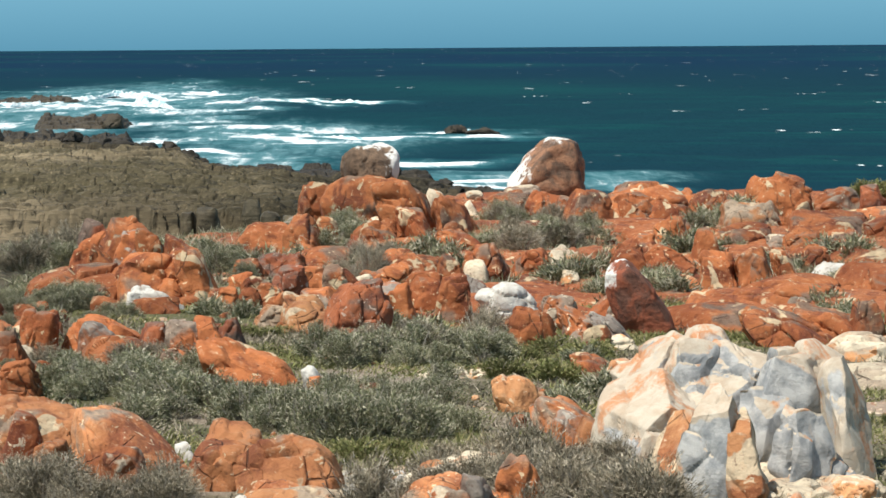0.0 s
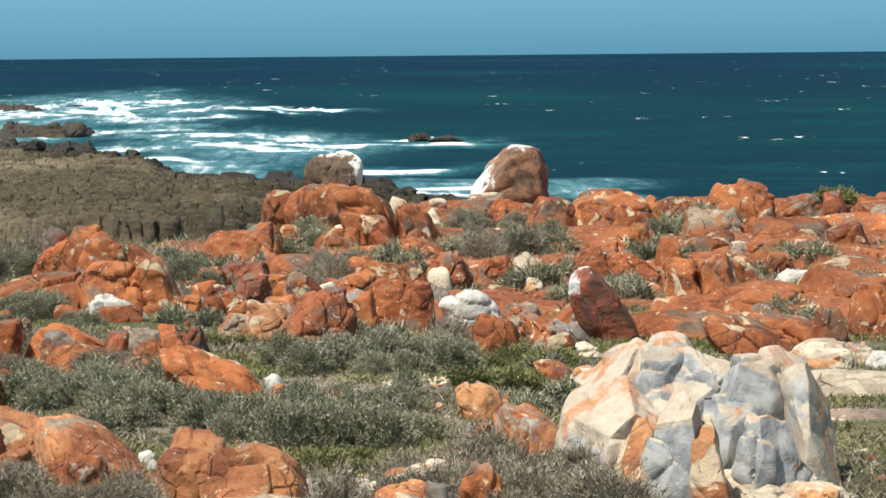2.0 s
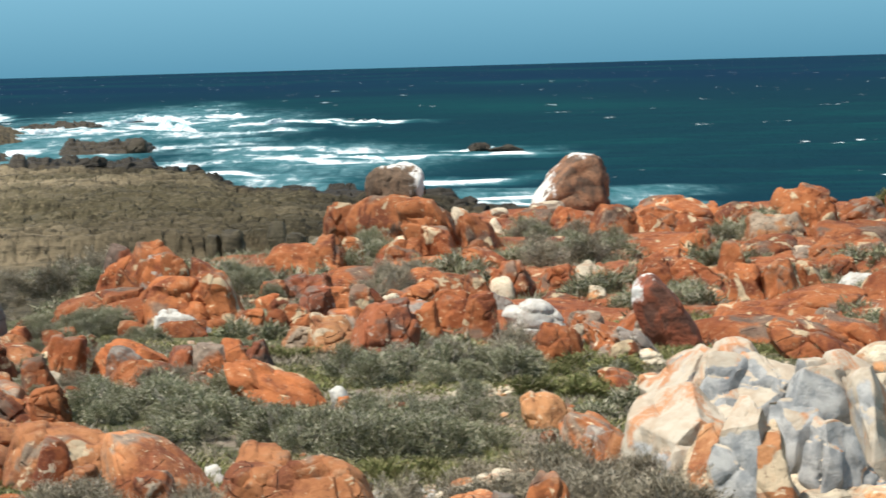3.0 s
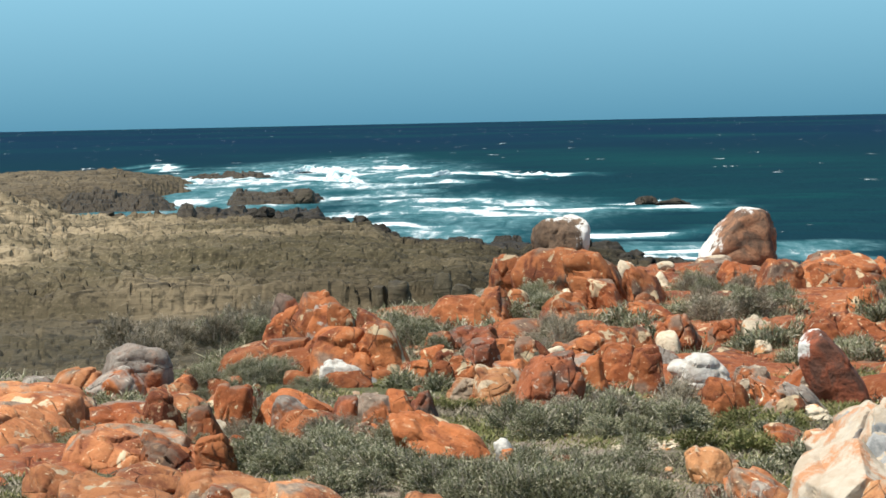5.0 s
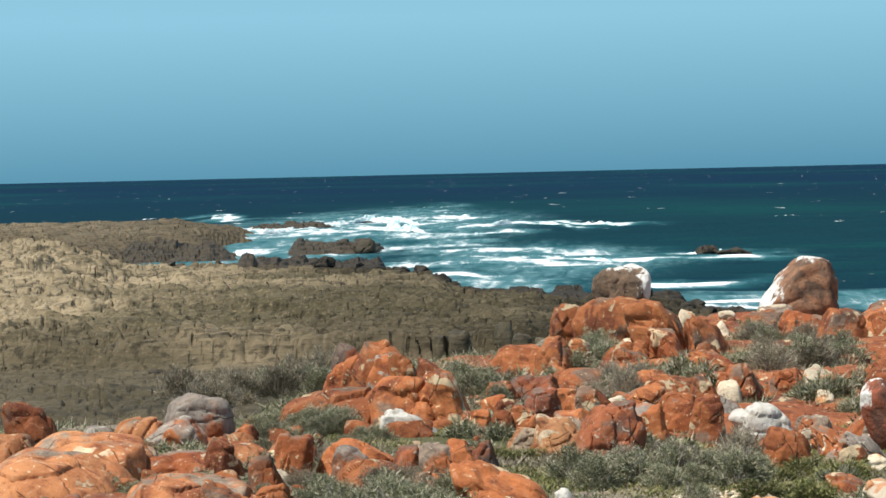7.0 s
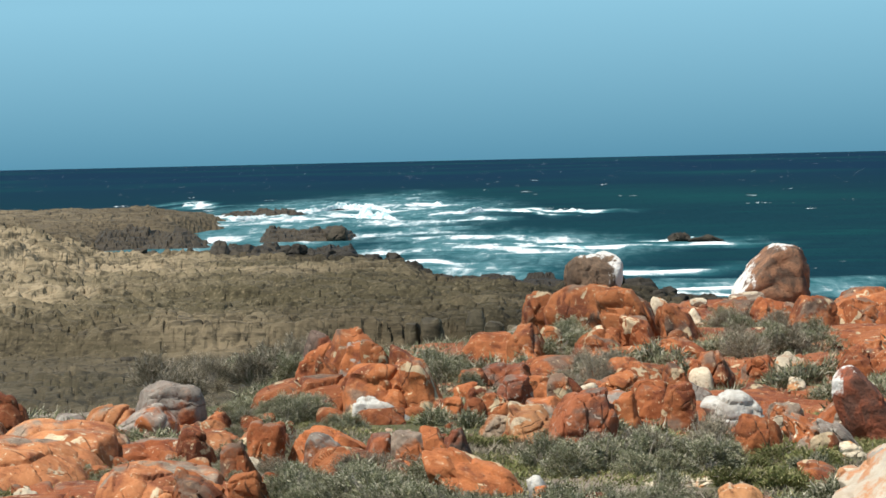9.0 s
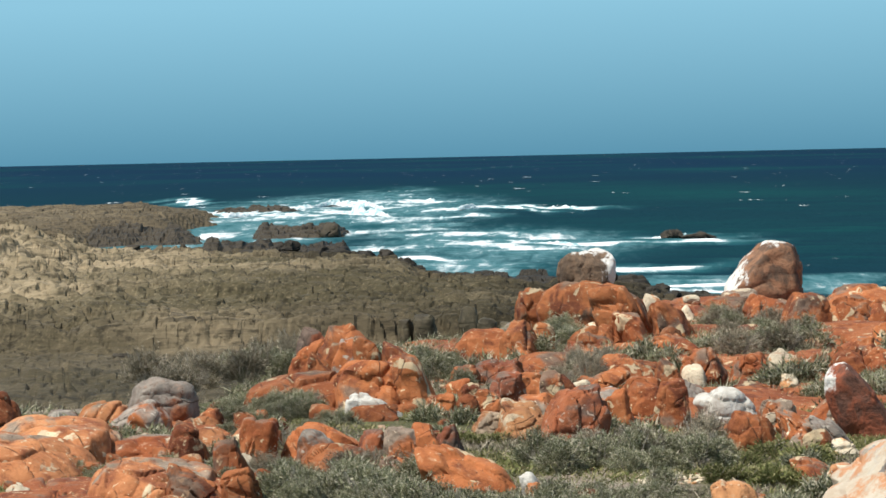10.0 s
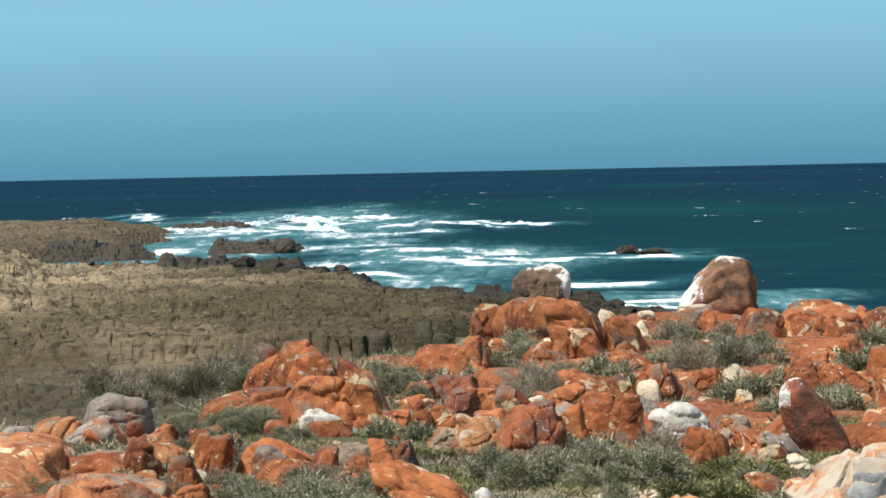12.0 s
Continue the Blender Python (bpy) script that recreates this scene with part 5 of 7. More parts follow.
# ---- rocks of the field ----
rock(-4.68, 60.89, 4.94, 2.57, 2.82, 0.75, red_rock, 2976, 'large low domed boulder crusted with orange-red lichen', 'm', level=6, skew=0.1)
rock(-4.51, 63.57, 4.94, 0.97, 0.88, 1.00, red_rock, 1464, 'peaked boulder crusted with orange-red lichen', 'p', level=5, skew=-0.1)
rock(-3.28, 60.31, 4.94, 1.87, 2.05, 1.09, red_rock, 2455, 'large low domed boulder crusted with orange-red lichen', 'm', level=6, joints=0.05)
rock(-3.25, 58.41, 4.94, 1.09, 0.50, 0.52, white_rock, 1660, 'flat-topped bleached white stone among orange rocks', 's', level=5, tilt=-14)
rock(-2.49, 59.69, 4.94, 0.93, 0.80, 1.16, red_rock, 1617, 'rounded boulder crusted with orange-red lichen', 'r', level=5, skew=-0.5)
rock(-4.04, 64.33, 4.94, 0.97, 0.80, 1.21, grey_rock, 1534, 'rounded rounded boulder with grey and orange lichen', 'r', level=5)
rock(-4.25, 65.16, 4.94, 1.28, 1.09, 1.47, red_rock, 1831, 'rounded boulder crusted with orange-red lichen', 'r', level=5, joints=0.06)
rock(-5.08, 68.15, 4.94, 1.00, 0.47, 1.25, brown_rock, 1496, 'rounded dark red-brown boulder with sparse lichen', 'r', level=5)
rock(-5.05, 66.13, 4.94, 1.01, 0.91, 1.10, red_rock, 1476, 'rounded boulder crusted with orange-red lichen', 'r', level=5, skew=0.3)
rock(-3.46, 64.01, 4.94, 1.03, 0.51, 1.28, red_rock, 1661, 'rounded boulder crusted with orange-red lichen', 'r', level=5, skew=-0.4)
rock(-2.80, 62.59, 4.94, 1.00, 0.69, 1.24, red_rock, 1693, 'rounded boulder crusted with orange-red lichen', 'r', level=5, skew=-0.5)
rock(-3.23, 57.96, 4.94, 0.97, 0.50, 0.34, red_rock, 1528, 'flat-topped boulder crusted with orange-red lichen', 's', level=5, tilt=-6)
rock(-2.00, 58.73, 4.94, 0.63, 0.54, 0.47, red_rock, 1371, 'small rounded boulder crusted with orange-red lichen', 'r', level=5)
rock(-1.51, 61.28, 4.94, 0.49, 0.42, 0.47, red_rock, 1343, 'small rounded boulder crusted with orange-red lichen', 'r', level=4)
rock(-1.47, 58.37, 4.94, 0.48, 0.41, 0.47, red_rock, 1287, 'small rounded boulder crusted with orange-red lichen', 'r', level=4)
rock(-4.67, 49.96, 4.94, 0.69, 0.62, 0.83, red_rock, 930, 'small rounded boulder crusted with orange-red lichen', 'r', level=5, joints=0.05)
rock(-3.68, 50.38, 4.94, 1.47, 1.61, 0.67, red_rock, 1838, 'low domed boulder crusted with orange-red lichen', 'm', level=5, joints=0.06)
rock(-3.72, 49.67, 4.94, 0.69, 0.76, 0.64, grey_rock, 1048, 'small low domed rounded boulder with grey and orange lichen', 'm', level=5)
rock(-3.29, 49.03, 4.94, 1.29, 1.49, 0.45, red_rock, 1695, 'flat-topped boulder crusted with orange-red lichen', 's', level=5, tilt=-6)
rock(-2.81, 49.68, 4.94, 0.51, 0.43, 0.62, brown_rock, 986, 'small rounded dark red-brown boulder with sparse lichen', 'r', level=5)
rock(-2.28, 49.44, 4.94, 0.66, 0.56, 0.67, mixed_rock, 1208, 'small rounded grey boulder patched with orange lichen', 'r', level=5, lobes=1)
rock(-1.95, 49.53, 4.94, 0.65, 0.55, 0.72, red_rock, 1235, 'small rounded boulder crusted with orange-red lichen', 'r', level=5)
rock(-1.60, 50.55, 4.94, 0.53, 0.60, 0.61, brown_rock, 1180, 'small flat-topped dark red-brown boulder with sparse lichen', 's', level=5, tilt=-6)
rock(-2.42, 48.42, 4.94, 0.80, 0.88, 0.34, red_rock, 1312, 'low domed boulder crusted with orange-red lichen', 'm', level=5)
rock(-1.17, 45.77, 4.94, 1.55, 1.71, 0.72, red_rock, 2171, 'large low domed boulder crusted with orange-red lichen', 'm', level=6, skew=-0.35)
rock(-0.23, 44.83, 4.94, 0.37, 0.31, 0.39, white_rock, 1109, 'small rounded bleached white stone among orange rocks', 'r', level=4, skew=-0.4)
rock(-0.19, 44.60, 4.94, 0.28, 0.24, 0.27, red_rock, 1023, 'small rounded boulder crusted with orange-red lichen', 'r', level=4)
rock(0.51, 43.72, 4.94, 0.49, 0.53, 0.28, red_rock, 1300, 'small low domed boulder crusted with orange-red lichen', 'm', level=5)
rock(0.10, 44.54, 4.94, 0.52, 0.57, 0.21, pale_rock, 1291, 'small low domed pale cream weathered rock with orange stains', 'm', level=5)
rock(-4.36, 43.97, 4.94, 0.61, 0.52, 0.63, red_rock, 786, 'small rounded boulder crusted with orange-red lichen', 'r', level=5, joints=0.05)
rock(-3.64, 37.67, 4.94, 1.45, 1.59, 0.82, light_rock, 1606, 'low domed boulder under bright orange lichen with pale scabs', 'm', level=6, step=0.045, joints=0.035, lobes=1)
rock(-3.67, 37.04, 4.94, 0.51, 0.56, 0.70, mixed_rock, 667, 'small low domed grey boulder patched with orange lichen', 'm', level=5)
rock(-2.23, 35.28, 4.94, 1.46, 1.61, 0.92, light_rock, 1768, 'low domed boulder under bright orange lichen with pale scabs', 'm', level=6, step=0.045, joints=0.035, skew=-0.38)
rock(-2.29, 34.35, 4.94, 0.65, 0.71, 0.59, mixed_rock, 937, 'small low domed grey boulder patched with orange lichen', 'm', level=5)
rock(-1.22, 35.34, 4.94, 0.95, 1.04, 0.78, light_rock, 1391, 'low domed boulder under bright orange lichen with pale scabs', 'm', level=5, step=0.045, joints=0.035, skew=0.1)
rock(-1.08, 34.93, 4.94, 1.04, 1.15, 0.59, light_rock, 1494, 'low domed boulder under bright orange lichen with pale scabs', 'm', level=5, step=0.045, joints=0.035)
rock(-0.46, 34.77, 4.94, 1.35, 1.48, 0.67, light_rock, 1878, 'low domed boulder under bright orange lichen with pale scabs', 'm', level=6, step=0.045, joints=0.035, skew=-0.15)
rock(-0.39, 33.55, 4.94, 1.19, 1.31, 0.27, rust_rock, 1707, 'low domed rust-stained cream rock under orange lichen', 'm', level=6)
rock(-0.58, 33.87, 4.94, 0.59, 0.64, 0.28, light_rock, 1090, 'small low domed boulder under bright orange lichen with pale scabs', 'm', level=5, step=0.045, joints=0.035)
rock(-1.80, 38.01, 4.94, 0.23, 0.25, 0.18, white_rock, 647, 'small low domed bleached white stone among orange rocks', 'm', level=4)
rock(-1.66, 37.15, 4.94, 0.22, 0.25, 0.18, white_rock, 645, 'small low domed bleached white stone among orange rocks', 'm', level=4)
rock(-0.05, 36.34, 4.94, 0.29, 0.33, 0.20, white_rock, 905, 'small flat-topped bleached white stone among orange rocks', 's', level=4, tilt=-6)
rock(1.45, 33.84, 4.94, 1.39, 1.53, 0.55, pale_rock, 2151, 'low domed pale cream weathered rock with orange stains', 'm', level=6, joints=0.05)
rock(1.17, 34.08, 4.94, 0.50, 0.55, 0.44, light_rock, 1233, 'small low domed boulder under bright orange lichen with pale scabs', 'm', level=5, step=0.045, joints=0.035)
rock(1.07, 32.17, 4.94, 0.92, 1.01, 0.55, light_rock, 1603, 'low domed boulder under bright orange lichen with pale scabs', 'm', level=5, step=0.045, joints=0.035, lobes=1)
rock(1.56, 31.88, 4.94, 0.49, 0.42, 0.61, grey_rock, 1243, 'small rounded rounded boulder with grey and orange lichen', 'r', level=5, skew=-0.35)
rock(1.33, 31.86, 4.94, 0.66, 0.73, 0.49, mixed_rock, 1379, 'small low domed grey boulder patched with orange lichen', 'm', level=5, skew=-0.3)
rock(1.95, 32.12, 4.94, 0.61, 0.42, 0.76, red_rock, 1414, 'small rounded boulder crusted with orange-red lichen', 'r', level=5, joints=0.06, skew=-0.3)
rock(0.80, 34.25, 4.94, 0.21, 0.12, 0.27, white_rock, 907, 'small rounded bleached white stone among orange rocks', 'r', level=4)
rock(0.65, 32.56, 4.94, 0.34, 0.39, 0.17, white_rock, 983, 'small flat-topped bleached white stone among orange rocks', 's', level=5, tilt=-6)
rock(3.19, 50.43, 4.94, 0.64, 0.54, 0.74, red_rock, 1917, 'small rounded boulder crusted with orange-red lichen', 'r', level=5, joints=0.06)
rock(3.56, 51.24, 4.94, 0.49, 0.34, 0.61, red_rock, 1830, 'small rounded boulder crusted with orange-red lichen', 'r', level=4)
rock(3.31, 57.31, 4.94, 1.21, 1.34, 0.59, white_rock, 2620, 'bleached slab with a grey shaded face beside orange rocks', 'm', level=5, joints=0.03, cuts=3, planes=((-0.3, -0.3, 0.9, 0.66, 0.1), (0.35, -0.9, 0.1, 0.5, 0.1)), skew=-0.15)
rock(4.15, 56.00, 4.94, 0.73, 0.84, 0.47, mixed_rock, 2231, 'flat-topped grey boulder patched with orange lichen', 's', level=5, tilt=-6)
rock(4.26, 52.39, 4.94, 0.81, 0.94, 0.53, mixed_rock, 2265, 'flat-topped grey boulder patched with orange lichen', 's', level=5, skew=-0.4, tilt=-10)
rock(4.70, 50.93, 4.94, 0.79, 0.91, 0.56, grey_rock, 2275, 'flat-topped rounded boulder with grey and orange lichen', 's', level=5, skew=-0.6, tilt=-6)
rock(4.77, 54.15, 4.94, 0.93, 0.84, 0.78, red_rock, 2479, 'peaked boulder crusted with orange-red lichen', 'p', level=5, skew=0.35)
rock(5.00, 53.42, 4.94, 0.67, 0.77, 0.74, mixed_rock, 2232, 'small flat-topped grey boulder patched with orange lichen', 's', level=5, skew=0.3, tilt=-6)
rock(4.29, 49.34, 4.94, 0.54, 0.46, 0.53, red_rock, 1944, 'orange boulder with a white lime edge', 'r', level=5)
rock(4.02, 49.43, 4.94, 0.49, 0.54, 0.49, mixed_rock, 1864, 'small low domed grey boulder patched with orange lichen', 'm', level=4)
rock(4.11, 52.33, 4.94, 0.35, 0.30, 0.38, brown_rock, 1786, 'small rounded dark red-brown boulder with sparse lichen', 'r', level=4)
rock(4.65, 49.58, 4.94, 0.71, 0.78, 0.35, pale_rock, 2165, 'low domed pale cream weathered rock with orange stains', 'm', level=5)
rock(3.95, 45.61, 4.94, 0.79, 0.87, 0.45, red_rock, 2085, 'low domed boulder crusted with orange-red lichen', 'm', level=5, skew=-0.35)
rock(4.28, 44.71, 4.94, 0.57, 0.63, 0.45, pale_rock, 1894, 'small low domed pale cream weathered rock with orange stains', 'm', level=5)
rock(-0.76, 60.38, 4.94, 0.79, 0.67, 0.74, brown_rock, 1717, 'rounded dark red-brown boulder with sparse lichen', 'r', level=5)
rock(-0.36, 62.24, 4.95, 0.85, 0.93, 0.57, red_rock, 1862, 'low domed boulder crusted with orange-red lichen', 'm', level=5)
rock(0.13, 60.90, 4.95, 0.56, 0.47, 0.71, red_rock, 1621, 'small rounded boulder crusted with orange-red lichen', 'r', level=4)
rock(0.46, 62.06, 4.96, 0.43, 0.39, 0.54, red_rock, 1553, 'small rounded boulder crusted with orange-red lichen', 'r', level=4, skew=-0.4)
rock(-1.08, 58.73, 4.94, 0.81, 0.90, 0.54, red_rock, 1673, 'low domed boulder crusted with orange-red lichen', 'm', level=5)
rock(-0.16, 58.63, 4.94, 0.79, 0.91, 0.42, mixed_rock, 1769, 'flat-topped grey boulder patched with orange lichen', 's', level=5, tilt=-6)
rock(-0.38, 54.45, 4.94, 1.15, 1.32, 0.62, rust_rock, 2023, 'flat-topped rust-stained cream rock under orange lichen', 's', level=5, joints=0.07, tilt=-6)
rock(-0.98, 55.00, 4.94, 0.73, 0.84, 0.44, rust_rock, 1541, 'flat-topped rust-stained cream rock under orange lichen', 's', level=5, tilt=-6)
rock(0.47, 51.99, 4.94, 1.24, 1.05, 1.10, brown_rock, 2184, 'large dark red-brown boulder veined grey beside shrubs', 'r', level=5, skew=0.15)
rock(0.99, 56.85, 4.94, 1.09, 1.20, 0.66, grey_rock, 2184, 'low domed rounded boulder with grey and orange lichen', 'm', level=5)
rock(1.19, 61.79, 4.96, 0.49, 0.56, 0.26, white_rock, 1700, 'small flat-topped bleached white stone among orange rocks', 's', level=4, tilt=-6)
rock(1.30, 56.00, 4.94, 0.58, 0.37, 0.72, red_rock, 1704, 'small rounded boulder crusted with orange-red lichen', 'r', level=5)
rock(1.79, 57.73, 4.94, 0.80, 0.68, 0.79, red_rock, 2015, 'rounded boulder crusted with orange-red lichen', 'r', level=5, square=3.2, joints=0.05)
rock(2.25, 55.95, 4.94, 0.70, 0.58, 0.88, red_rock, 1950, 'rounded boulder crusted with orange-red lichen', 'r', level=5, square=3.0)
rock(2.59, 59.80, 4.94, 0.97, 1.06, 0.56, grey_rock, 2323, 'low domed rounded boulder with grey and orange lichen', 'm', level=5)
rock(1.31, 63.71, 4.98, 1.00, 1.10, 0.50, red_rock, 2256, 'low domed boulder crusted with orange-red lichen', 'm', level=5)
rock(1.95, 64.73, 5.00, 1.25, 1.38, 0.55, red_rock, 2607, 'low domed boulder crusted with orange-red lichen', 'm', level=5)
rock(2.55, 63.14, 4.97, 0.70, 0.80, 0.67, red_rock, 2106, 'small flat-topped boulder crusted with orange-red lichen', 's', level=5, tilt=-6)
rock(-0.14, 68.39, 5.01, 1.83, 2.11, 0.42, red_rock, 2970, 'large flat-topped boulder crusted with orange-red lichen', 's', level=5, tilt=-6)
rock(1.36, 70.19, 5.11, 1.95, 2.25, 0.36, red_rock, 3316, 'large flat-topped boulder crusted with orange-red lichen', 's', level=5, tilt=-6)
rock(0.82, 71.56, 5.12, 0.89, 0.98, 0.46, brown_rock, 2219, 'low domed dark red-brown boulder with sparse lichen', 'm', level=5)
rock(1.73, 66.35, 5.03, 1.24, 1.42, 0.49, red_rock, 2589, 'flat-topped boulder crusted with orange-red lichen', 's', level=5, tilt=-6)
rock(3.01, 70.03, 5.10, 1.52, 1.75, 0.65, red_rock, 3101, 'large flat-topped boulder crusted with orange-red lichen', 's', level=5, skew=-0.3, tilt=-6)
rock(-1.26, 72.54, 4.98, 1.82, 2.00, 0.84, red_rock, 2878, 'large low domed boulder crusted with orange-red lichen', 'm', level=5)
rock(-0.59, 70.33, 5.01, 0.86, 0.78, 0.67, red_rock, 1983, 'peaked boulder crusted with orange-red lichen', 'p', level=5)
rock(-1.03, 67.22, 4.96, 1.24, 1.36, 0.50, brown_rock, 2246, 'low domed dark red-brown boulder with sparse lichen', 'm', level=5)
rock(-1.69, 66.34, 4.94, 0.74, 0.81, 0.47, red_rock, 1645, 'low domed boulder crusted with orange-red lichen', 'm', level=5)
rock(-1.78, 64.48, 4.94, 0.60, 0.66, 0.32, red_rock, 1465, 'small low domed boulder crusted with orange-red lichen', 'm', level=4)
rock(0.89, 80.46, 5.33, 2.19, 2.40, 1.32, red_rock, 3662, 'large smooth red rock dome with an undercut hollow', 'r', level=5, cuts=2, step=0.03, planes=((0.1, -0.25, 0.95, 0.95, 0.1), (-0.2, -0.9, 0.3, 0.9, 0.1)), under=0.14, square=2.15, joints=0.015)
rock(-0.27, 82.07, 5.19, 1.04, 0.88, 1.14, red_rock, 2398, 'rounded boulder crusted with orange-red lichen', 'r', level=5, under=0.25, square=3.0, skew=-0.1)
rock(-0.56, 70.76, 5.01, 0.95, 1.10, 1.07, red_rock, 2085, 'flat-topped boulder crusted with orange-red lichen', 's', level=5, tilt=-6)
rock(0.04, 81.01, 5.23, 0.68, 0.62, 0.61, pale_rock, 2070, 'small peaked pale cream weathered rock with orange stains', 'p', level=4, skew=0.5)
rock(1.31, 77.37, 5.28, 1.08, 1.24, 0.41, pale_rock, 2562, 'flat-topped pale cream weathered rock with orange stains', 's', level=5, tilt=-6)
rock(1.16, 71.44, 5.13, 1.33, 1.53, 0.75, red_rock, 2694, 'flat-topped boulder crusted with orange-red lichen', 's', level=5, tilt=-6)
rock(1.87, 75.29, 5.23, 1.63, 1.88, 1.48, red_rock, 3154, 'large flat-topped boulder crusted with orange-red lichen', 's', level=5, joints=0.05, skew=-0.3, tilt=-6)
rock(2.10, 71.64, 5.14, 1.11, 1.28, 1.07, red_rock, 2607, 'flat-topped boulder crusted with orange-red lichen', 's', level=5, skew=-0.2, tilt=-6)
rock(2.79, 81.62, 5.39, 0.60, 0.40, 0.75, pale_rock, 2354, 'small rounded pale cream weathered rock with orange stains', 'r', level=4)
rock(3.11, 75.08, 5.23, 1.20, 1.38, 1.06, red_rock, 2881, 'flat-topped boulder crusted with orange-red lichen', 's', level=5, joints=0.05, skew=-0.3, tilt=-6)
rock(3.70, 80.87, 5.37, 0.57, 0.52, 0.49, pale_rock, 2438, 'small peaked pale cream weathered rock with orange stains', 'p', level=4)
rock(-0.08, 72.45, 5.08, 0.71, 0.35, 0.89, red_rock, 1939, 'flat-topped boulder crusted with orange-red lichen', 's', level=4, tilt=-6)
rock(4.71, 80.36, 5.36, 1.76, 1.93, 0.78, red_rock, 3734, 'large low domed boulder crusted with orange-red lichen', 'm', level=5)
rock(5.54, 86.08, 5.48, 1.30, 1.50, 0.50, mixed_rock, 3490, 'flat-topped grey boulder patched with orange lichen', 's', level=5, tilt=-6)
rock(5.59, 78.15, 5.31, 1.26, 1.07, 0.93, red_rock, 3315, 'rounded boulder crusted with orange-red lichen', 'r', level=5, joints=0.05)
rock(6.40, 76.42, 5.26, 1.32, 1.12, 1.08, red_rock, 3451, 'rounded boulder crusted with orange-red lichen', 'r', level=5, square=3, joints=0.05)
rock(8.09, 80.68, 5.37, 2.77, 3.05, 0.93, red_rock, 5185, 'large low domed boulder crusted with orange-red lichen', 'm', level=6)
rock(7.95, 79.98, 5.35, 1.48, 1.62, 0.74, red_rock, 3872, 'low domed boulder crusted with orange-red lichen', 'm', level=5)
rock(9.26, 81.53, 5.39, 1.04, 1.14, 0.71, red_rock, 3636, 'low domed boulder crusted with orange-red lichen', 'm', level=5)
rock(6.01, 75.88, 5.25, 1.10, 1.27, 0.25, pale_rock, 3178, 'flat-topped pale cream weathered rock with orange stains', 's', level=5, tilt=-6)
rock(9.84, 79.38, 5.34, 1.25, 1.37, 0.82, red_rock, 3882, 'low domed boulder crusted with orange-red lichen', 'm', level=5)
rock(11.57, 79.17, 5.33, 1.72, 1.47, 1.28, red_rock, 4580, 'large rounded red boulder on the ridge by the sea', 'r', level=5, square=2.2, joints=0.05, skew=-0.12)
rock(10.31, 75.55, 5.24, 1.74, 1.91, 0.85, rust_rock, 4366, 'large low domed rust-stained cream rock under orange lichen', 'm', level=5)
rock(11.00, 75.61, 5.24, 0.83, 0.74, 0.72, red_rock, 3555, 'peaked boulder crusted with orange-red lichen', 'p', level=5, skew=-0.2)
rock(12.15, 74.64, 5.22, 2.15, 2.48, 0.63, red_rock, 5003, 'large flat-topped boulder crusted with orange-red lichen', 's', level=5, tilt=-6)
rock(13.32, 80.03, 5.35, 1.48, 1.62, 0.81, mixed_rock, 4578, 'low domed grey boulder patched with orange lichen', 'm', level=5)
rock(14.07, 79.54, 5.34, 0.81, 0.69, 0.91, brown_rock, 4006, 'rounded dark red-brown boulder with sparse lichen', 'r', level=5)
rock(14.69, 79.44, 5.34, 0.76, 0.69, 0.62, red_rock, 4039, 'peaked boulder crusted with orange-red lichen', 'p', level=4)
rock(13.85, 76.53, 5.27, 2.02, 2.32, 0.60, red_rock, 5127, 'large flat-topped boulder crusted with orange-red lichen', 's', level=5, tilt=-6)
rock(13.20, 73.05, 5.18, 1.14, 1.31, 0.59, red_rock, 4107, 'flat-topped boulder crusted with orange-red lichen', 's', level=5, joints=0.06, tilt=-6)
rock(14.92, 77.19, 5.28, 1.07, 1.18, 0.72, mixed_rock, 4336, 'low domed grey boulder patched with orange lichen', 'm', level=5)
rock(10.80, 70.49, 5.11, 1.21, 1.39, 0.58, red_rock, 3824, 'flat-topped boulder crusted with orange-red lichen', 's', level=5, skew=0.2, tilt=-6)
rock(11.88, 71.18, 5.13, 1.11, 1.27, 0.44, red_rock, 3873, 'flat-topped boulder crusted with orange-red lichen', 's', level=5, tilt=-6)
rock(7.85, 61.98, 4.96, 0.89, 1.02, 0.83, red_rock, 2971, 'flat-topped boulder crusted with orange-red lichen', 's', level=5, joints=0.05, tilt=-6)
rock(8.52, 61.85, 4.96, 0.82, 0.94, 0.88, red_rock, 2992, 'flat-topped boulder crusted with orange-red lichen', 's', level=5, tilt=-6)
rock(9.41, 63.60, 4.98, 0.66, 0.59, 0.71, red_rock, 2976, 'small rounded boulder crusted with orange-red lichen', 'r', level=5, skew=-0.4)
rock(10.40, 66.18, 5.02, 0.69, 0.79, 0.55, red_rock, 3179, 'small flat-topped boulder crusted with orange-red lichen', 's', level=5, tilt=-6)
rock(11.92, 67.66, 5.05, 2.50, 2.87, 0.43, red_rock, 5198, 'large flat-topped boulder crusted with orange-red lichen', 's', level=6, joints=0.06, tilt=-6)
rock(10.36, 63.79, 4.98, 1.09, 0.70, 0.38, white_rock, 3529, 'flat bleached white slab lying on orange bedrock', 's', level=5, tilt=-6)
rock(10.76, 59.45, 4.94, 1.86, 2.14, 0.66, red_rock, 4272, 'large flat-topped boulder crusted with orange-red lichen', 's', level=6, tilt=-6)
rock(10.22, 53.36, 4.94, 1.20, 1.32, 0.97, red_rock, 3448, 'low domed boulder crusted with orange-red lichen', 'm', level=5)
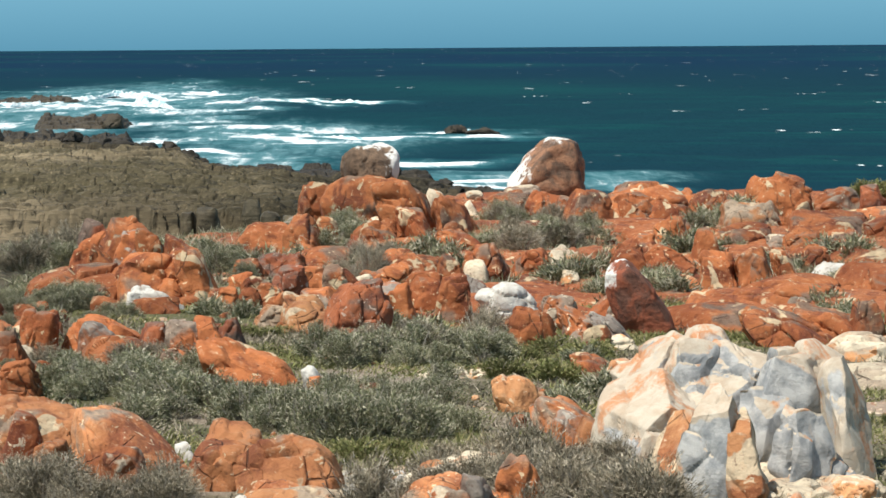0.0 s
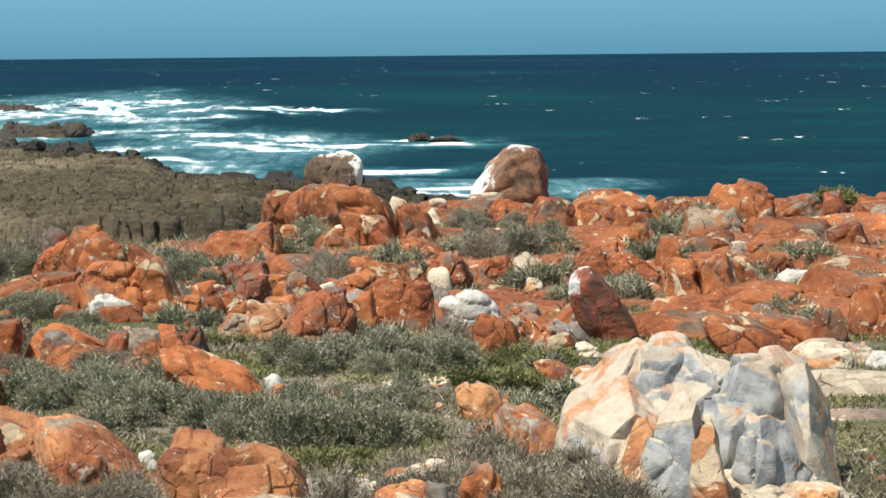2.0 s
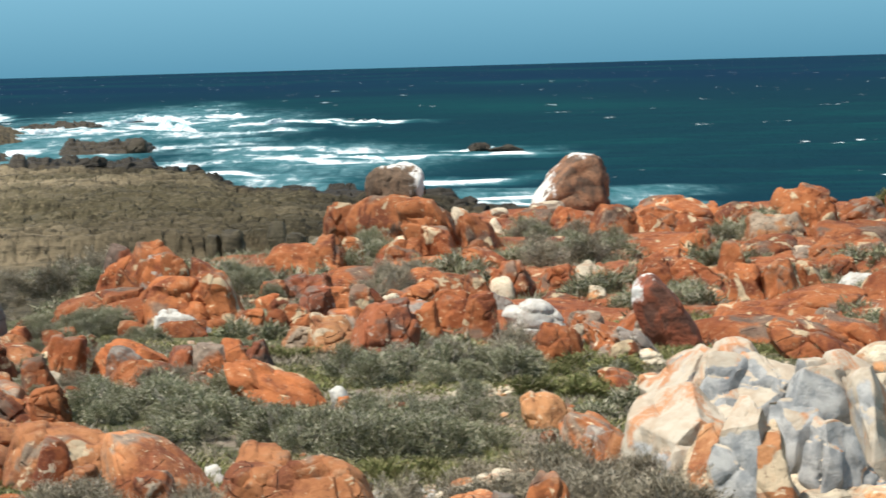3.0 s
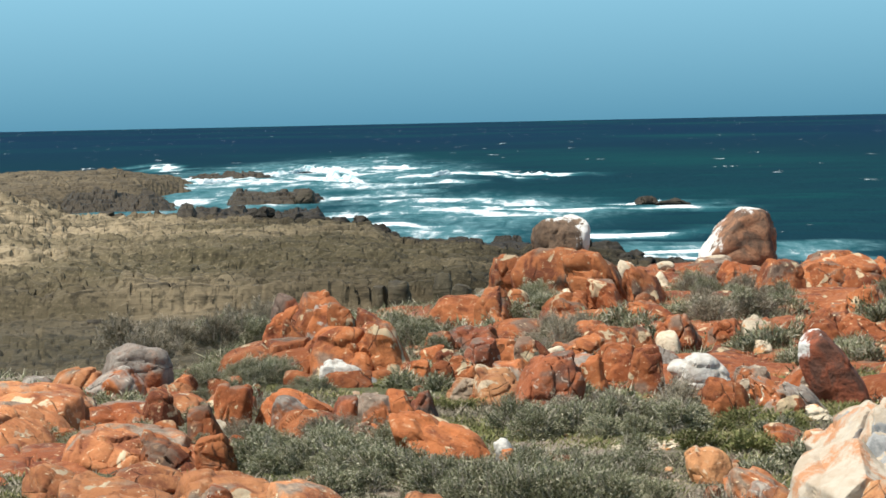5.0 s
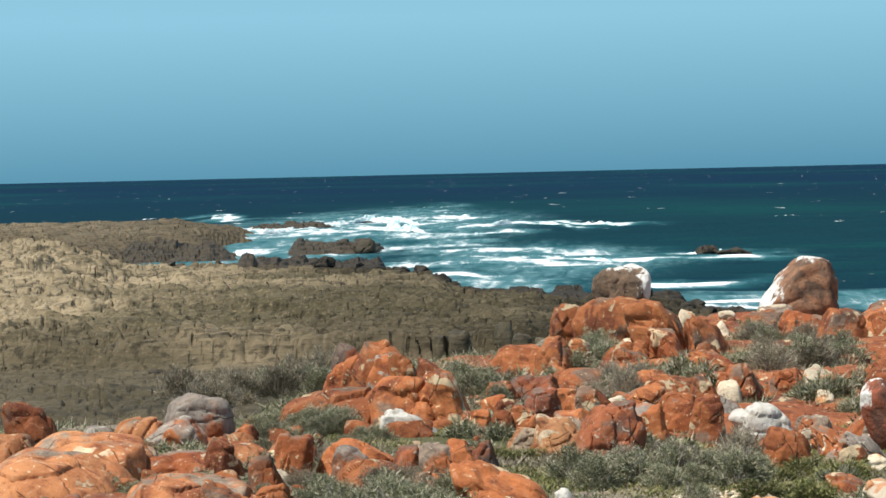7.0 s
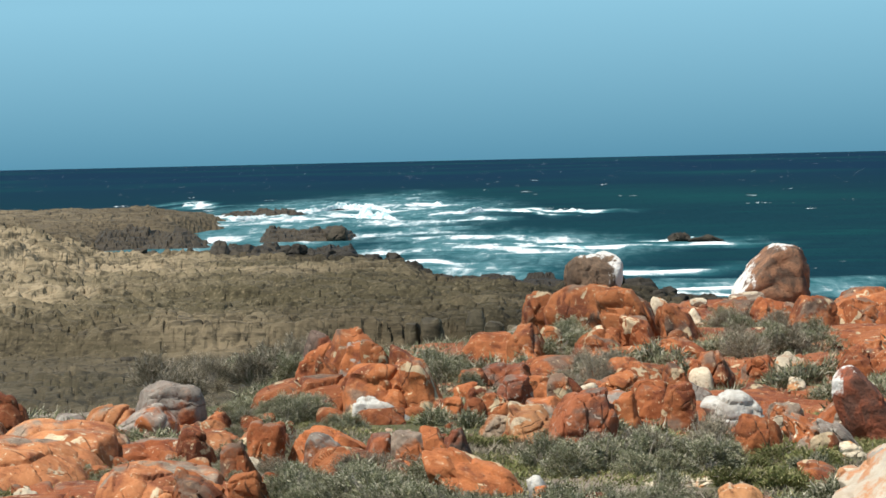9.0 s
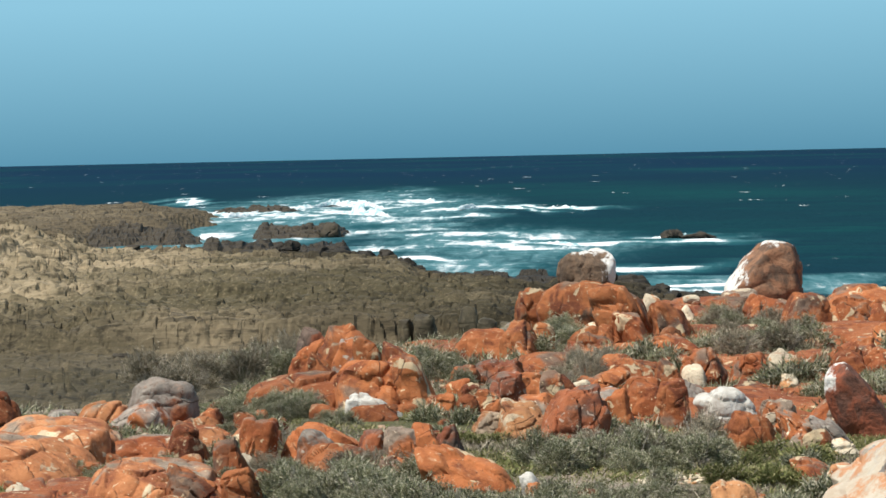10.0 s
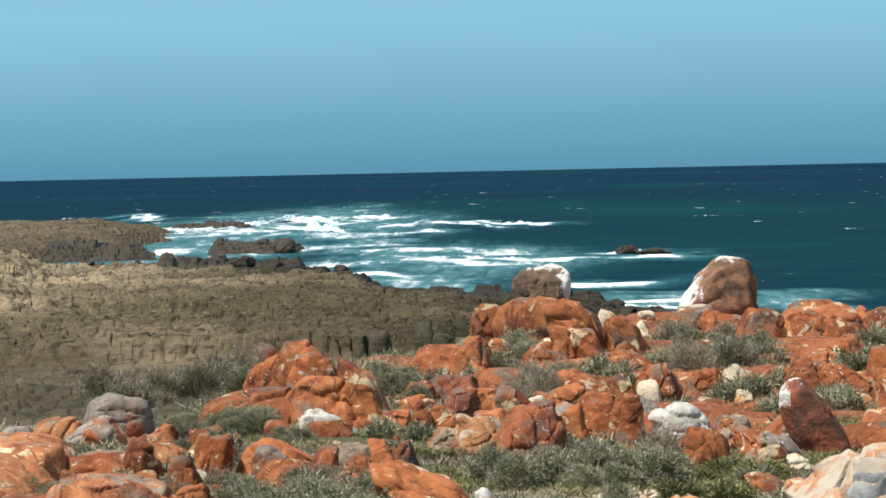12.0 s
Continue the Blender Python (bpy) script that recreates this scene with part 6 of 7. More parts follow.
rock(8.31, 68.27, 5.06, 0.65, 0.52, 0.81, red_rock, 2901, 'small rounded boulder crusted with orange-red lichen', 'r', level=4)
rock(8.02, 71.82, 5.15, 1.03, 0.88, 0.76, red_rock, 3304, 'rounded boulder crusted with orange-red lichen', 'r', level=5, square=3)
rock(7.04, 69.04, 5.08, 1.12, 1.28, 0.57, red_rock, 3212, 'flat-topped boulder crusted with orange-red lichen', 's', level=5, tilt=-6)
rock(6.20, 64.92, 5.00, 1.18, 1.36, 0.70, red_rock, 3098, 'flat-topped boulder crusted with orange-red lichen', 's', level=5, joints=0.05, tilt=-6)
rock(7.16, 64.77, 5.00, 1.18, 1.36, 0.68, red_rock, 3219, 'flat-topped boulder crusted with orange-red lichen', 's', level=5, tilt=-6)
rock(9.47, 71.56, 5.14, 1.77, 2.04, 0.55, red_rock, 4223, 'large flat-topped boulder crusted with orange-red lichen', 's', level=5, tilt=-6)
rock(10.36, 70.64, 5.12, 0.81, 0.93, 0.42, mixed_rock, 3367, 'flat-topped grey boulder patched with orange lichen', 's', level=5, tilt=-6)
rock(3.26, 63.81, 4.98, 1.00, 0.85, 0.89, red_rock, 2514, 'rounded boulder crusted with orange-red lichen', 'r', level=5, joints=0.07, lobes=1)
rock(4.28, 64.54, 5.00, 0.91, 1.05, 0.67, red_rock, 2569, 'flat-topped boulder crusted with orange-red lichen', 's', level=5, tilt=-6)
rock(5.01, 64.40, 4.99, 0.83, 0.95, 0.72, pale_rock, 2582, 'flat-topped pale cream weathered rock with orange stains', 's', level=5, joints=0.05, tilt=-6)
rock(4.03, 61.52, 4.96, 0.87, 1.00, 0.39, red_rock, 2443, 'flat-topped boulder crusted with orange-red lichen', 's', level=5, tilt=-6)
rock(3.00, 63.26, 4.98, 0.56, 0.61, 0.57, mixed_rock, 2029, 'small low domed grey boulder patched with orange lichen', 'm', level=4)
rock(6.66, 61.37, 4.96, 1.39, 1.60, 0.31, red_rock, 3308, 'flat-topped boulder crusted with orange-red lichen', 's', level=5, tilt=-6)
rock(7.04, 56.77, 4.94, 1.29, 1.48, 0.40, red_rock, 3175, 'flat-topped boulder crusted with orange-red lichen', 's', level=5, tilt=-6)
rock(6.94, 53.57, 4.94, 3.07, 2.20, 0.47, red_rock, 4871, 'large flat-topped boulder crusted with orange-red lichen', 's', level=6, tilt=-6)
rock(8.61, 58.11, 4.94, 2.16, 1.80, 0.54, red_rock, 4262, 'large flat-topped boulder crusted with orange-red lichen', 's', level=6, tilt=-6)
rock(7.54, 50.03, 4.94, 1.75, 1.50, 0.67, red_rock, 3586, 'large flat-topped boulder crusted with orange-red lichen', 's', level=6, skew=-0.3, tilt=-6)
rock(8.31, 51.06, 4.94, 1.25, 1.44, 0.67, red_rock, 3209, 'flat-topped boulder crusted with orange-red lichen', 's', level=5, skew=-0.3, tilt=-6)
rock(8.85, 50.60, 4.94, 0.67, 0.60, 0.78, red_rock, 2691, 'small rounded boulder crusted with orange-red lichen', 'r', level=5, joints=0.06)
rock(8.15, 47.59, 4.94, 1.17, 1.29, 0.51, pale_rock, 3046, 'low domed pale cream weathered rock with orange stains', 'm', level=5, joints=0.06)
rock(8.87, 47.94, 4.94, 0.60, 0.69, 0.41, pale_rock, 2579, 'small flat-topped pale cream weathered rock with orange stains', 's', level=5, tilt=-6)
rock(8.99, 47.20, 4.94, 0.55, 0.60, 0.36, white_rock, 2531, 'small low domed bleached white stone among orange rocks', 'm', level=5)
rock(8.19, 44.32, 4.94, 2.12, 1.60, 0.37, pale_rock, 3932, 'broad flat grey and orange slab beside the outcrop', 's', level=6, tilt=-6)
rock(7.62, 41.39, 4.94, 1.03, 0.70, 0.16, mixed_rock, 2732, 'flat-topped grey boulder patched with orange lichen', 's', level=5, tilt=-6)
rock(5.14, 34.47, 4.94, 0.92, 1.01, 0.33, pale_rock, 2179, 'low domed pale cream weathered rock with orange stains', 'm', level=5)
rock(5.63, 33.03, 4.94, 0.58, 0.67, 0.32, pale_rock, 1885, 'small flat-topped pale cream weathered rock with orange stains', 's', level=5, tilt=-6)
rock(4.88, 32.15, 4.94, 0.53, 0.48, 0.33, pale_rock, 1719, 'small peaked pale cream weathered rock with orange stains', 'p', level=5)
rock(5.38, 32.18, 4.94, 0.47, 0.54, 0.23, pale_rock, 1725, 'small flat-topped pale cream weathered rock with orange stains', 's', level=5, tilt=-6)
rock(5.73, 31.76, 4.94, 0.33, 0.38, 0.29, pale_rock, 1627, 'small flat-topped pale cream weathered rock with orange stains', 's', level=5, tilt=-6)
rock(2.63, 42.28, 4.94, 0.83, 0.91, 0.49, rust_rock, 1893, 'low domed rust-stained cream rock under orange lichen', 'm', level=5, joints=0.05, skew=-0.25)
rock(3.04, 39.87, 4.94, 0.92, 1.01, 0.47, light_rock, 1995, 'low domed boulder under bright orange lichen with pale scabs', 'm', level=5, joints=0.05, skew=-0.3)
rock(3.12, 36.03, 4.94, 0.55, 0.43, 0.68, light_rock, 1571, 'small rounded boulder under bright orange lichen with pale scabs', 'r', level=5, joints=0.04, skew=-0.1)
rock(2.97, 37.73, 4.94, 0.50, 0.55, 0.55, grey_rock, 1532, 'small low domed rounded boulder with grey and orange lichen', 'm', level=5, skew=-0.2)
rock(3.63, 35.29, 4.94, 0.24, 0.22, 0.29, pale_rock, 1327, 'small rounded pale cream weathered rock with orange stains', 'r', level=4)
rock(3.70, 38.05, 4.94, 0.44, 0.48, 0.26, red_rock, 1578, 'small low domed boulder crusted with orange-red lichen', 'm', level=5)
rock(-10.08, 56.44, 4.94, 1.08, 0.92, 0.96, red_rock, 718, 'rounded boulder crusted with orange-red lichen', 'r', level=5, joints=0.05, skew=-0.2)
rock(-7.12, 57.54, 4.94, 1.36, 1.16, 0.98, grey_rock, 1405, 'rounded rounded boulder with grey and orange lichen', 'r', level=5, joints=0.03, cuts=2, step=0.03, square=2.3, planes=((0.2, -0.9, 0.3, 0.88, 0.1),))
rock(-7.22, 55.01, 4.94, 1.14, 0.97, 0.75, grey_rock, 1125, 'rounded rounded boulder with grey and orange lichen', 'r', level=5, cuts=2, step=0.03, square=2.2, planes=((0.2, -0.9, 0.3, 0.88, 0.1),), skew=0.1)
rock(-8.07, 50.33, 4.94, 2.45, 2.69, 0.88, light_rock, 2234, 'large low domed boulder under bright orange lichen with pale scabs', 'm', level=6, step=0.045, joints=0.035)
rock(-8.01, 55.51, 4.94, 1.10, 1.21, 0.70, light_rock, 994, 'low domed boulder under bright orange lichen with pale scabs', 'm', level=5, skew=0.2)
rock(-8.65, 55.44, 4.94, 0.74, 0.82, 0.56, grey_rock, 555, 'low domed rounded boulder with grey and orange lichen', 'm', level=5)
rock(-8.40, 48.34, 4.94, 2.68, 2.95, 0.76, light_rock, 2389, 'large low domed boulder under bright orange lichen with pale scabs', 'm', level=6, step=0.045, joints=0.035)
rock(-6.65, 50.81, 4.94, 2.09, 2.29, 0.48, mixed_rock, 2070, 'large low domed grey boulder patched with orange lichen', 'm', level=6)
rock(-9.74, 51.93, 4.94, 1.36, 1.50, 0.72, light_rock, 964, 'low domed boulder under bright orange lichen with pale scabs', 'm', level=5, step=0.045, joints=0.035)
rock(-5.93, 46.53, 4.94, 1.91, 2.10, 0.51, light_rock, 1917, 'large low domed boulder under bright orange lichen with pale scabs', 'm', level=6, step=0.045, joints=0.035)
rock(-5.84, 49.94, 4.94, 0.63, 0.57, 0.75, red_rock, 720, 'small rounded boulder crusted with orange-red lichen', 'r', level=5)
rock(-6.00, 53.78, 4.94, 0.47, 0.54, 0.30, white_rock, 603, 'small flat-topped bleached white stone among orange rocks', 's', level=4, tilt=-6)
rock(-6.10, 55.52, 4.94, 0.58, 0.64, 0.39, light_rock, 727, 'small low domed boulder under bright orange lichen with pale scabs', 'm', level=5, step=0.045, joints=0.035)
rock(-6.01, 44.76, 4.94, 1.44, 1.58, 0.66, light_rock, 1406, 'low domed boulder under bright orange lichen with pale scabs', 'm', level=6, step=0.045, joints=0.035)
rock(-4.99, 41.23, 4.94, 1.15, 1.27, 0.53, light_rock, 1201, 'low domed boulder under bright orange lichen with pale scabs', 'm', level=5, step=0.045, joints=0.035, under=0.3)
rock(-5.14, 39.75, 4.94, 1.63, 1.80, 0.55, light_rock, 1630, 'large low domed boulder under bright orange lichen with pale scabs', 'm', level=6, step=0.045, joints=0.035, skew=-0.3)
rock(-4.97, 38.03, 4.94, 1.26, 1.39, 0.45, light_rock, 1256, 'low domed boulder under bright orange lichen with pale scabs', 'm', level=6, step=0.045, joints=0.035)
rock(-5.01, 44.30, 4.94, 0.93, 1.07, 0.64, red_rock, 1033, 'flat-topped boulder crusted with orange-red lichen', 's', level=5, joints=0.06, skew=-0.2, tilt=-6)
rock(-5.79, 51.71, 4.94, 0.99, 1.09, 0.50, light_rock, 1110, 'low domed boulder under bright orange lichen with pale scabs', 'm', level=5, step=0.045, joints=0.035)
rock(-4.86, 47.77, 4.94, 0.60, 0.51, 0.72, red_rock, 784, 'small rounded boulder crusted with orange-red lichen', 'r', level=5, joints=0.06)
rock(-4.96, 52.44, 4.94, 1.05, 1.16, 0.50, light_rock, 1293, 'low domed boulder under bright orange lichen with pale scabs', 'm', level=5, step=0.045, joints=0.035)
rock(-5.23, 55.45, 4.94, 0.28, 0.24, 0.25, white_rock, 542, 'small rounded bleached white stone among orange rocks', 'r', level=4)
rock(-6.03, 55.79, 4.94, 0.54, 0.45, 0.51, red_rock, 698, 'small rounded boulder crusted with orange-red lichen', 'r', level=4)
rock(-4.32, 40.94, 4.94, 0.42, 0.46, 0.35, white_rock, 553, 'small low domed bleached white stone among orange rocks', 'm', level=5)
rock(-3.64, 37.73, 4.94, 0.61, 0.67, 0.36, light_rock, 778, 'small low domed boulder under bright orange lichen with pale scabs', 'm', level=5, step=0.045, joints=0.035)
rock(-6.29, 41.14, 4.94, 0.85, 0.94, 0.54, light_rock, 730, 'low domed boulder under bright orange lichen with pale scabs', 'm', level=5, step=0.045, joints=0.035)

# ---- the landmarks ----
rock(1.11, 80.76, 6.42, 1.55, 1.33, 0.97, guano_dark, 3069, 'squat brown boulder streaked white with bird lime on a rock dome', 'r', level=5, square=2.9, cuts=2, step=0.03, planes=((0.2, -0.3, 0.93, 0.9), (0.1, -0.95, 0.2, 0.85)), joints=0.015, lime=(4.5, 0.74, 1.8, -0.62, -0.1))
rock(6.40, 90.51, 5.53, 2.32, 1.80, 1.66, guano_rock, 4681, 'tall rounded boulder capped white with bird lime on the ridge', 'r', level=5, square=2.4, cuts=2, step=0.05, planes=((-0.8, -0.2, 0.5, 0.6), (0.2, -0.95, 0.3, 0.82)), joints=0.03, lime=(4.5, 0.84, -2.0, -0.55, -0.3), skew=0.12)
rock(5.34, 52.83, 4.94, 1.23, 0.90, 1.33, guano_red, 2829, 'leaning red-brown standing stone with a white lime cap', 'r', level=5, square=2.5, cuts=1, step=0.04, planes=((0.75, -0.1, 0.6, 0.72, 0.1), (-0.3, -0.2, 0.93, 0.9, 0.1), (0.1, -0.95, 0.1, 0.8, 0.1)), joints=0.015, lime=(4.5, 0.86, -2.6, -0.42, 0.45), skew=-0.52)

outcrop = tagged(new("split_outcrop"), "large pale split outcrop with cream skin and grey broken faces", "rock")
outcrop.location = (4.9, 37.0, 5.0)
rock(-0.43, 0.91, -0.06, 2.17, 2.40, 1.57, outcrop_rock, 3387, '', 'r', level=6, square=2.7, cuts=7, planes=((0.0, -0.25, 0.97, 0.9, 0.0), (0.12, -0.95, 0.22, 0.66, 0.6), (-0.8, -0.2, 0.55, 0.74, 0.0)), scoops=((0.1, -1.15, 0.5, 0.36), (0.5, -1.2, 0.25, 0.45)), parent=outcrop, rough=0.032, crease=0.06, hard=0.99, step=0.1, chip=0.45, crisp=30)
rock(0.14, 0.06, -0.06, 1.47, 1.80, 1.56, outcrop_rock, 2754, '', 'r', level=6, square=2.8, cuts=7, planes=((0.05, -0.25, 0.97, 0.88, 0.0), (0.1, -0.95, 0.25, 0.62, 0.9)), scoops=((0.0, -1.2, 0.2, 0.45),), parent=outcrop, rough=0.032, crease=0.06, hard=0.99, step=0.1, chip=0.45, crisp=30)
rock(-0.63, -0.13, -0.06, 0.90, 1.00, 1.49, outcrop_rock, 2086, '', 'r', level=5, square=3.2, cuts=9, planes=((-0.45, -0.8, 0.35, 0.55, 1.2), (0.6, -0.65, 0.4, 0.58, 1.2), (0.1, -0.55, 0.8, 0.7, 0.5)), parent=outcrop, rough=0.032, crease=0.06, hard=0.99, step=0.1, chip=0.45, crisp=30)
rock(0.59, -1.20, -0.06, 1.58, 1.90, 1.57, outcrop_rock, 2900, '', 'r', level=6, square=2.8, cuts=8, planes=((0.25, -0.3, 0.93, 0.84, 0.0), (-0.1, -0.96, 0.2, 0.68, 0.5), (0.8, -0.5, 0.25, 0.8, 0.0)), scoops=((-0.75, -1.05, 0.1, 0.45), (0.35, -1.15, -0.3, 0.3)), parent=outcrop, rough=0.032, crease=0.06, hard=0.99, step=0.1, chip=0.45, crisp=30, skew=-0.06)
rock(0.11, -1.78, -0.06, 0.95, 1.00, 1.10, outcrop_rock, 2207, '', 'r', level=5, square=2.8, cuts=11, planes=((0.55, -0.8, 0.15, 0.5, 1.6), (-0.5, -0.75, 0.35, 0.55, 1.6), (0.1, -0.6, 0.75, 0.6, 1.6)), parent=outcrop, rough=0.032, crease=0.06, hard=0.99, step=0.1, chip=0.45, crisp=30)
rock(0.36, -2.71, -0.06, 0.79, 0.70, 0.98, outcrop_rock, 2061, '', 'r', level=5, square=3.0, cuts=11, planes=((0.5, -0.75, 0.4, 0.55, 1.4), (-0.6, -0.65, 0.4, 0.5, 1.6)), parent=outcrop, rough=0.032, crease=0.06, hard=0.99, step=0.1, chip=0.45, crisp=30, skew=-0.1)
rock(-0.61, -3.39, -0.06, 1.08, 1.70, 1.30, outcrop_rock, 2210, '', 'r', level=6, square=2.7, cuts=7, planes=((-0.25, -0.3, 0.93, 0.82, 0.0), (-0.38, -0.88, 0.25, 0.62, 0.8), (0.78, -0.58, 0.2, 0.56, 0.0)), scoops=((-0.2, -1.25, 0.0, 0.45),), parent=outcrop, rough=0.032, crease=0.06, hard=0.99, step=0.1, chip=0.45, crisp=30, skew=-0.08)
rock(-0.40, -3.68, -0.06, 0.54, 1.00, 1.06, rust_rock, 1706, '', 'r', level=5, square=2.4, cuts=7, parent=outcrop, rough=0.032, crease=0.06, hard=0.99, step=0.1, chip=0.45, crisp=30, skew=-0.16)
rock(-1.15, -1.63, -0.06, 1.49, 2.20, 1.27, outcrop_rock, 2581, '', 'r', level=6, square=2.4, cuts=7, planes=((-0.45, -0.4, 0.8, 0.62, 0.0), (0.25, -0.92, 0.25, 0.75, 0.3)), parent=outcrop, rough=0.032, crease=0.06, hard=0.99, step=0.1, chip=0.45, crisp=30, skew=0.15)
rock(-0.93, 2.67, -0.06, 0.91, 1.00, 0.71, rust_rock, 2109, '', 'm', level=5, cuts=7, parent=outcrop, rough=0.032, crease=0.06, hard=0.99, step=0.1, chip=0.45, crisp=30)
rock(-1.35, 0.90, -0.06, 1.57, 1.20, 0.55, outcrop_rock, 2670, '', 'm', level=6, cuts=7, planes=((-0.3, -0.3, 0.9, 0.8, 0.0),), parent=outcrop, rough=0.032, crease=0.06, hard=0.99, step=0.1, chip=0.45, crisp=30)
rock(-1.14, -3.14, -0.06, 0.78, 1.10, 1.00, rust_rock, 1856, '', 'r', level=5, cuts=7, planes=((-0.6, -0.5, 0.6, 0.55, 0.0), (0.3, -0.9, 0.2, 0.7, 0.3)), parent=outcrop, rough=0.032, crease=0.06, hard=0.99, step=0.1, chip=0.45, crisp=30, skew=0.12)
rock(1.03, -1.03, -0.06, 0.37, 0.40, 0.60, rust_rock, 1759, '', 'r', level=5, square=2.2, cuts=1, planes=((0, -0.3, 0.9, 0.9, 0.0),), parent=outcrop, rough=0.032, crease=0.06, hard=0.99, step=0.1, chip=0.45, crisp=30)
rock(0.64, -2.56, -0.06, 0.78, 0.70, 0.47, outcrop_rock, 2099, '', 's', level=5, square=3.5, cuts=7, planes=((0.3, -0.9, 0.3, 0.6, 1.2),), parent=outcrop, rough=0.032, crease=0.06, hard=0.99, step=0.1, chip=0.45, crisp=30, tilt=-6)
rock(0.99, -1.95, -0.06, 0.64, 1.20, 1.44, outcrop_rock, 2010, '', 'r', level=5, square=2.5, cuts=7, planes=((0.6, -0.4, 0.6, 0.7, 0.0), (0.2, -0.9, 0.2, 0.75, 0.2)), parent=outcrop, rough=0.032, crease=0.06, hard=0.99, step=0.1, chip=0.45, crisp=30, skew=-0.22)


STONE_KINDS = (red_rock, red_rock, red_rock, mixed_rock, red_rock, pale_rock, red_rock, mixed_rock, brown_rock)
STONE_LABELS = ("small orange lichen-crusted stone between boulders", "small stone patched with grey and orange", "small pale stone with orange stains", "small dark brown stone between boulders")
stone_meshes = []
for k in range(9):
    q, faces, fresh = rock_points(1.0, 0.9, 0.75, 510 + k, 3, square=2.2 + 0.14 * k, cuts=9)
    stone_meshes.append((q, faces))


def strewn(r, u0, u1, y0, y1, low, high):
    u, y = r.uniform(u0, u1), math.sqrt(r.uniform(y0 * y0, y1 * y1))
    edge = float(field_edge(u)) - 4
    y = y if y < edge else edge - 14 * r.rand()
    s = low + (high - low) * r.rand() ** 2
    z = float(field_height(np.array(u * y), np.array(y)))
    return pose(u * y, y, z - 0.04, 0, 0, r.uniform(0, 360)) @ Matrix.Diagonal((s, s * r.uniform(0.7, 1.1), s * r.uniform(0.6, 1.1), 1))


def loose_stones(seed, count, *span):
    """Single stones between the boulders, on a few shared meshes."""
    r = np.random.RandomState(seed)
    made = []
    for i in range(count):
        k = i % 9
        if i < 9:
            made.append(mesh_object("stone", *stone_meshes[k], STONE_KINDS[k], crisp=40))
        ob = made[k] if i < 9 else new("stone", made[k].data)
        ob.matrix_world = strewn(r, *span)
        tagged(ob, STONE_LABELS[(0, 0, 0, 1, 0, 2, 0, 1, 3)[k]], "rock", "loose stones")


def rubble(seed, count, material, label, *span):
    """Far rubble, past counting."""
    r = np.random.RandomState(seed)
    verts, fs, b = [], [], 0
    for i in range(count):
        q, faces = stone_meshes[i % 9]
        m = np.array(strewn(r, *span))
        verts.append(q @ m[:3, :3].T + m[:3, 3])
        fs += [[b + j for j in f] for f in faces]
        b += len(q)
    tagged(mesh_object("rubble", np.concatenate(verts), fs, material, crisp=40), label, "rubble", kind="stuff")


loose_stones(52, 70, -0.2, 0.0, 36, 62, 0.08, 0.36)
loose_stones(53, 50, 0.0, 0.2, 36, 60, 0.08, 0.36)
rubble(56, 500, mixed_rock, "small broken grey and orange stones on the ground", -0.2, 0.2, 33, 66, 0.05, 0.2)
rubble(57, 500, pale_rock, "small broken pale stones on the ground", -0.2, 0.2, 33, 66, 0.04, 0.16)
rubble(51, 150, red_rock, "broken orange lichen-crusted rubble between the boulders", -0.2, 0.2, 56, 88, 0.2, 0.75)
rubble(54, 40, mixed_rock, "broken grey and orange rubble between the boulders", -0.2, 0.2, 52, 94, 0.2, 0.7)
rubble(55, 40, pale_rock, "broken pale rubble between the boulders", -0.2, 0.2, 50, 94, 0.2, 0.6)
rubble(58, 420, red_rock, "small orange lichen-crusted rubble in the gaps between boulders", -0.2, 0.2, 46, 82, 0.10, 0.36)
rubble(59, 160, pale_rock, "small pale rubble in the gaps between boulders", -0.2, 0.2, 40, 78, 0.07, 0.24)


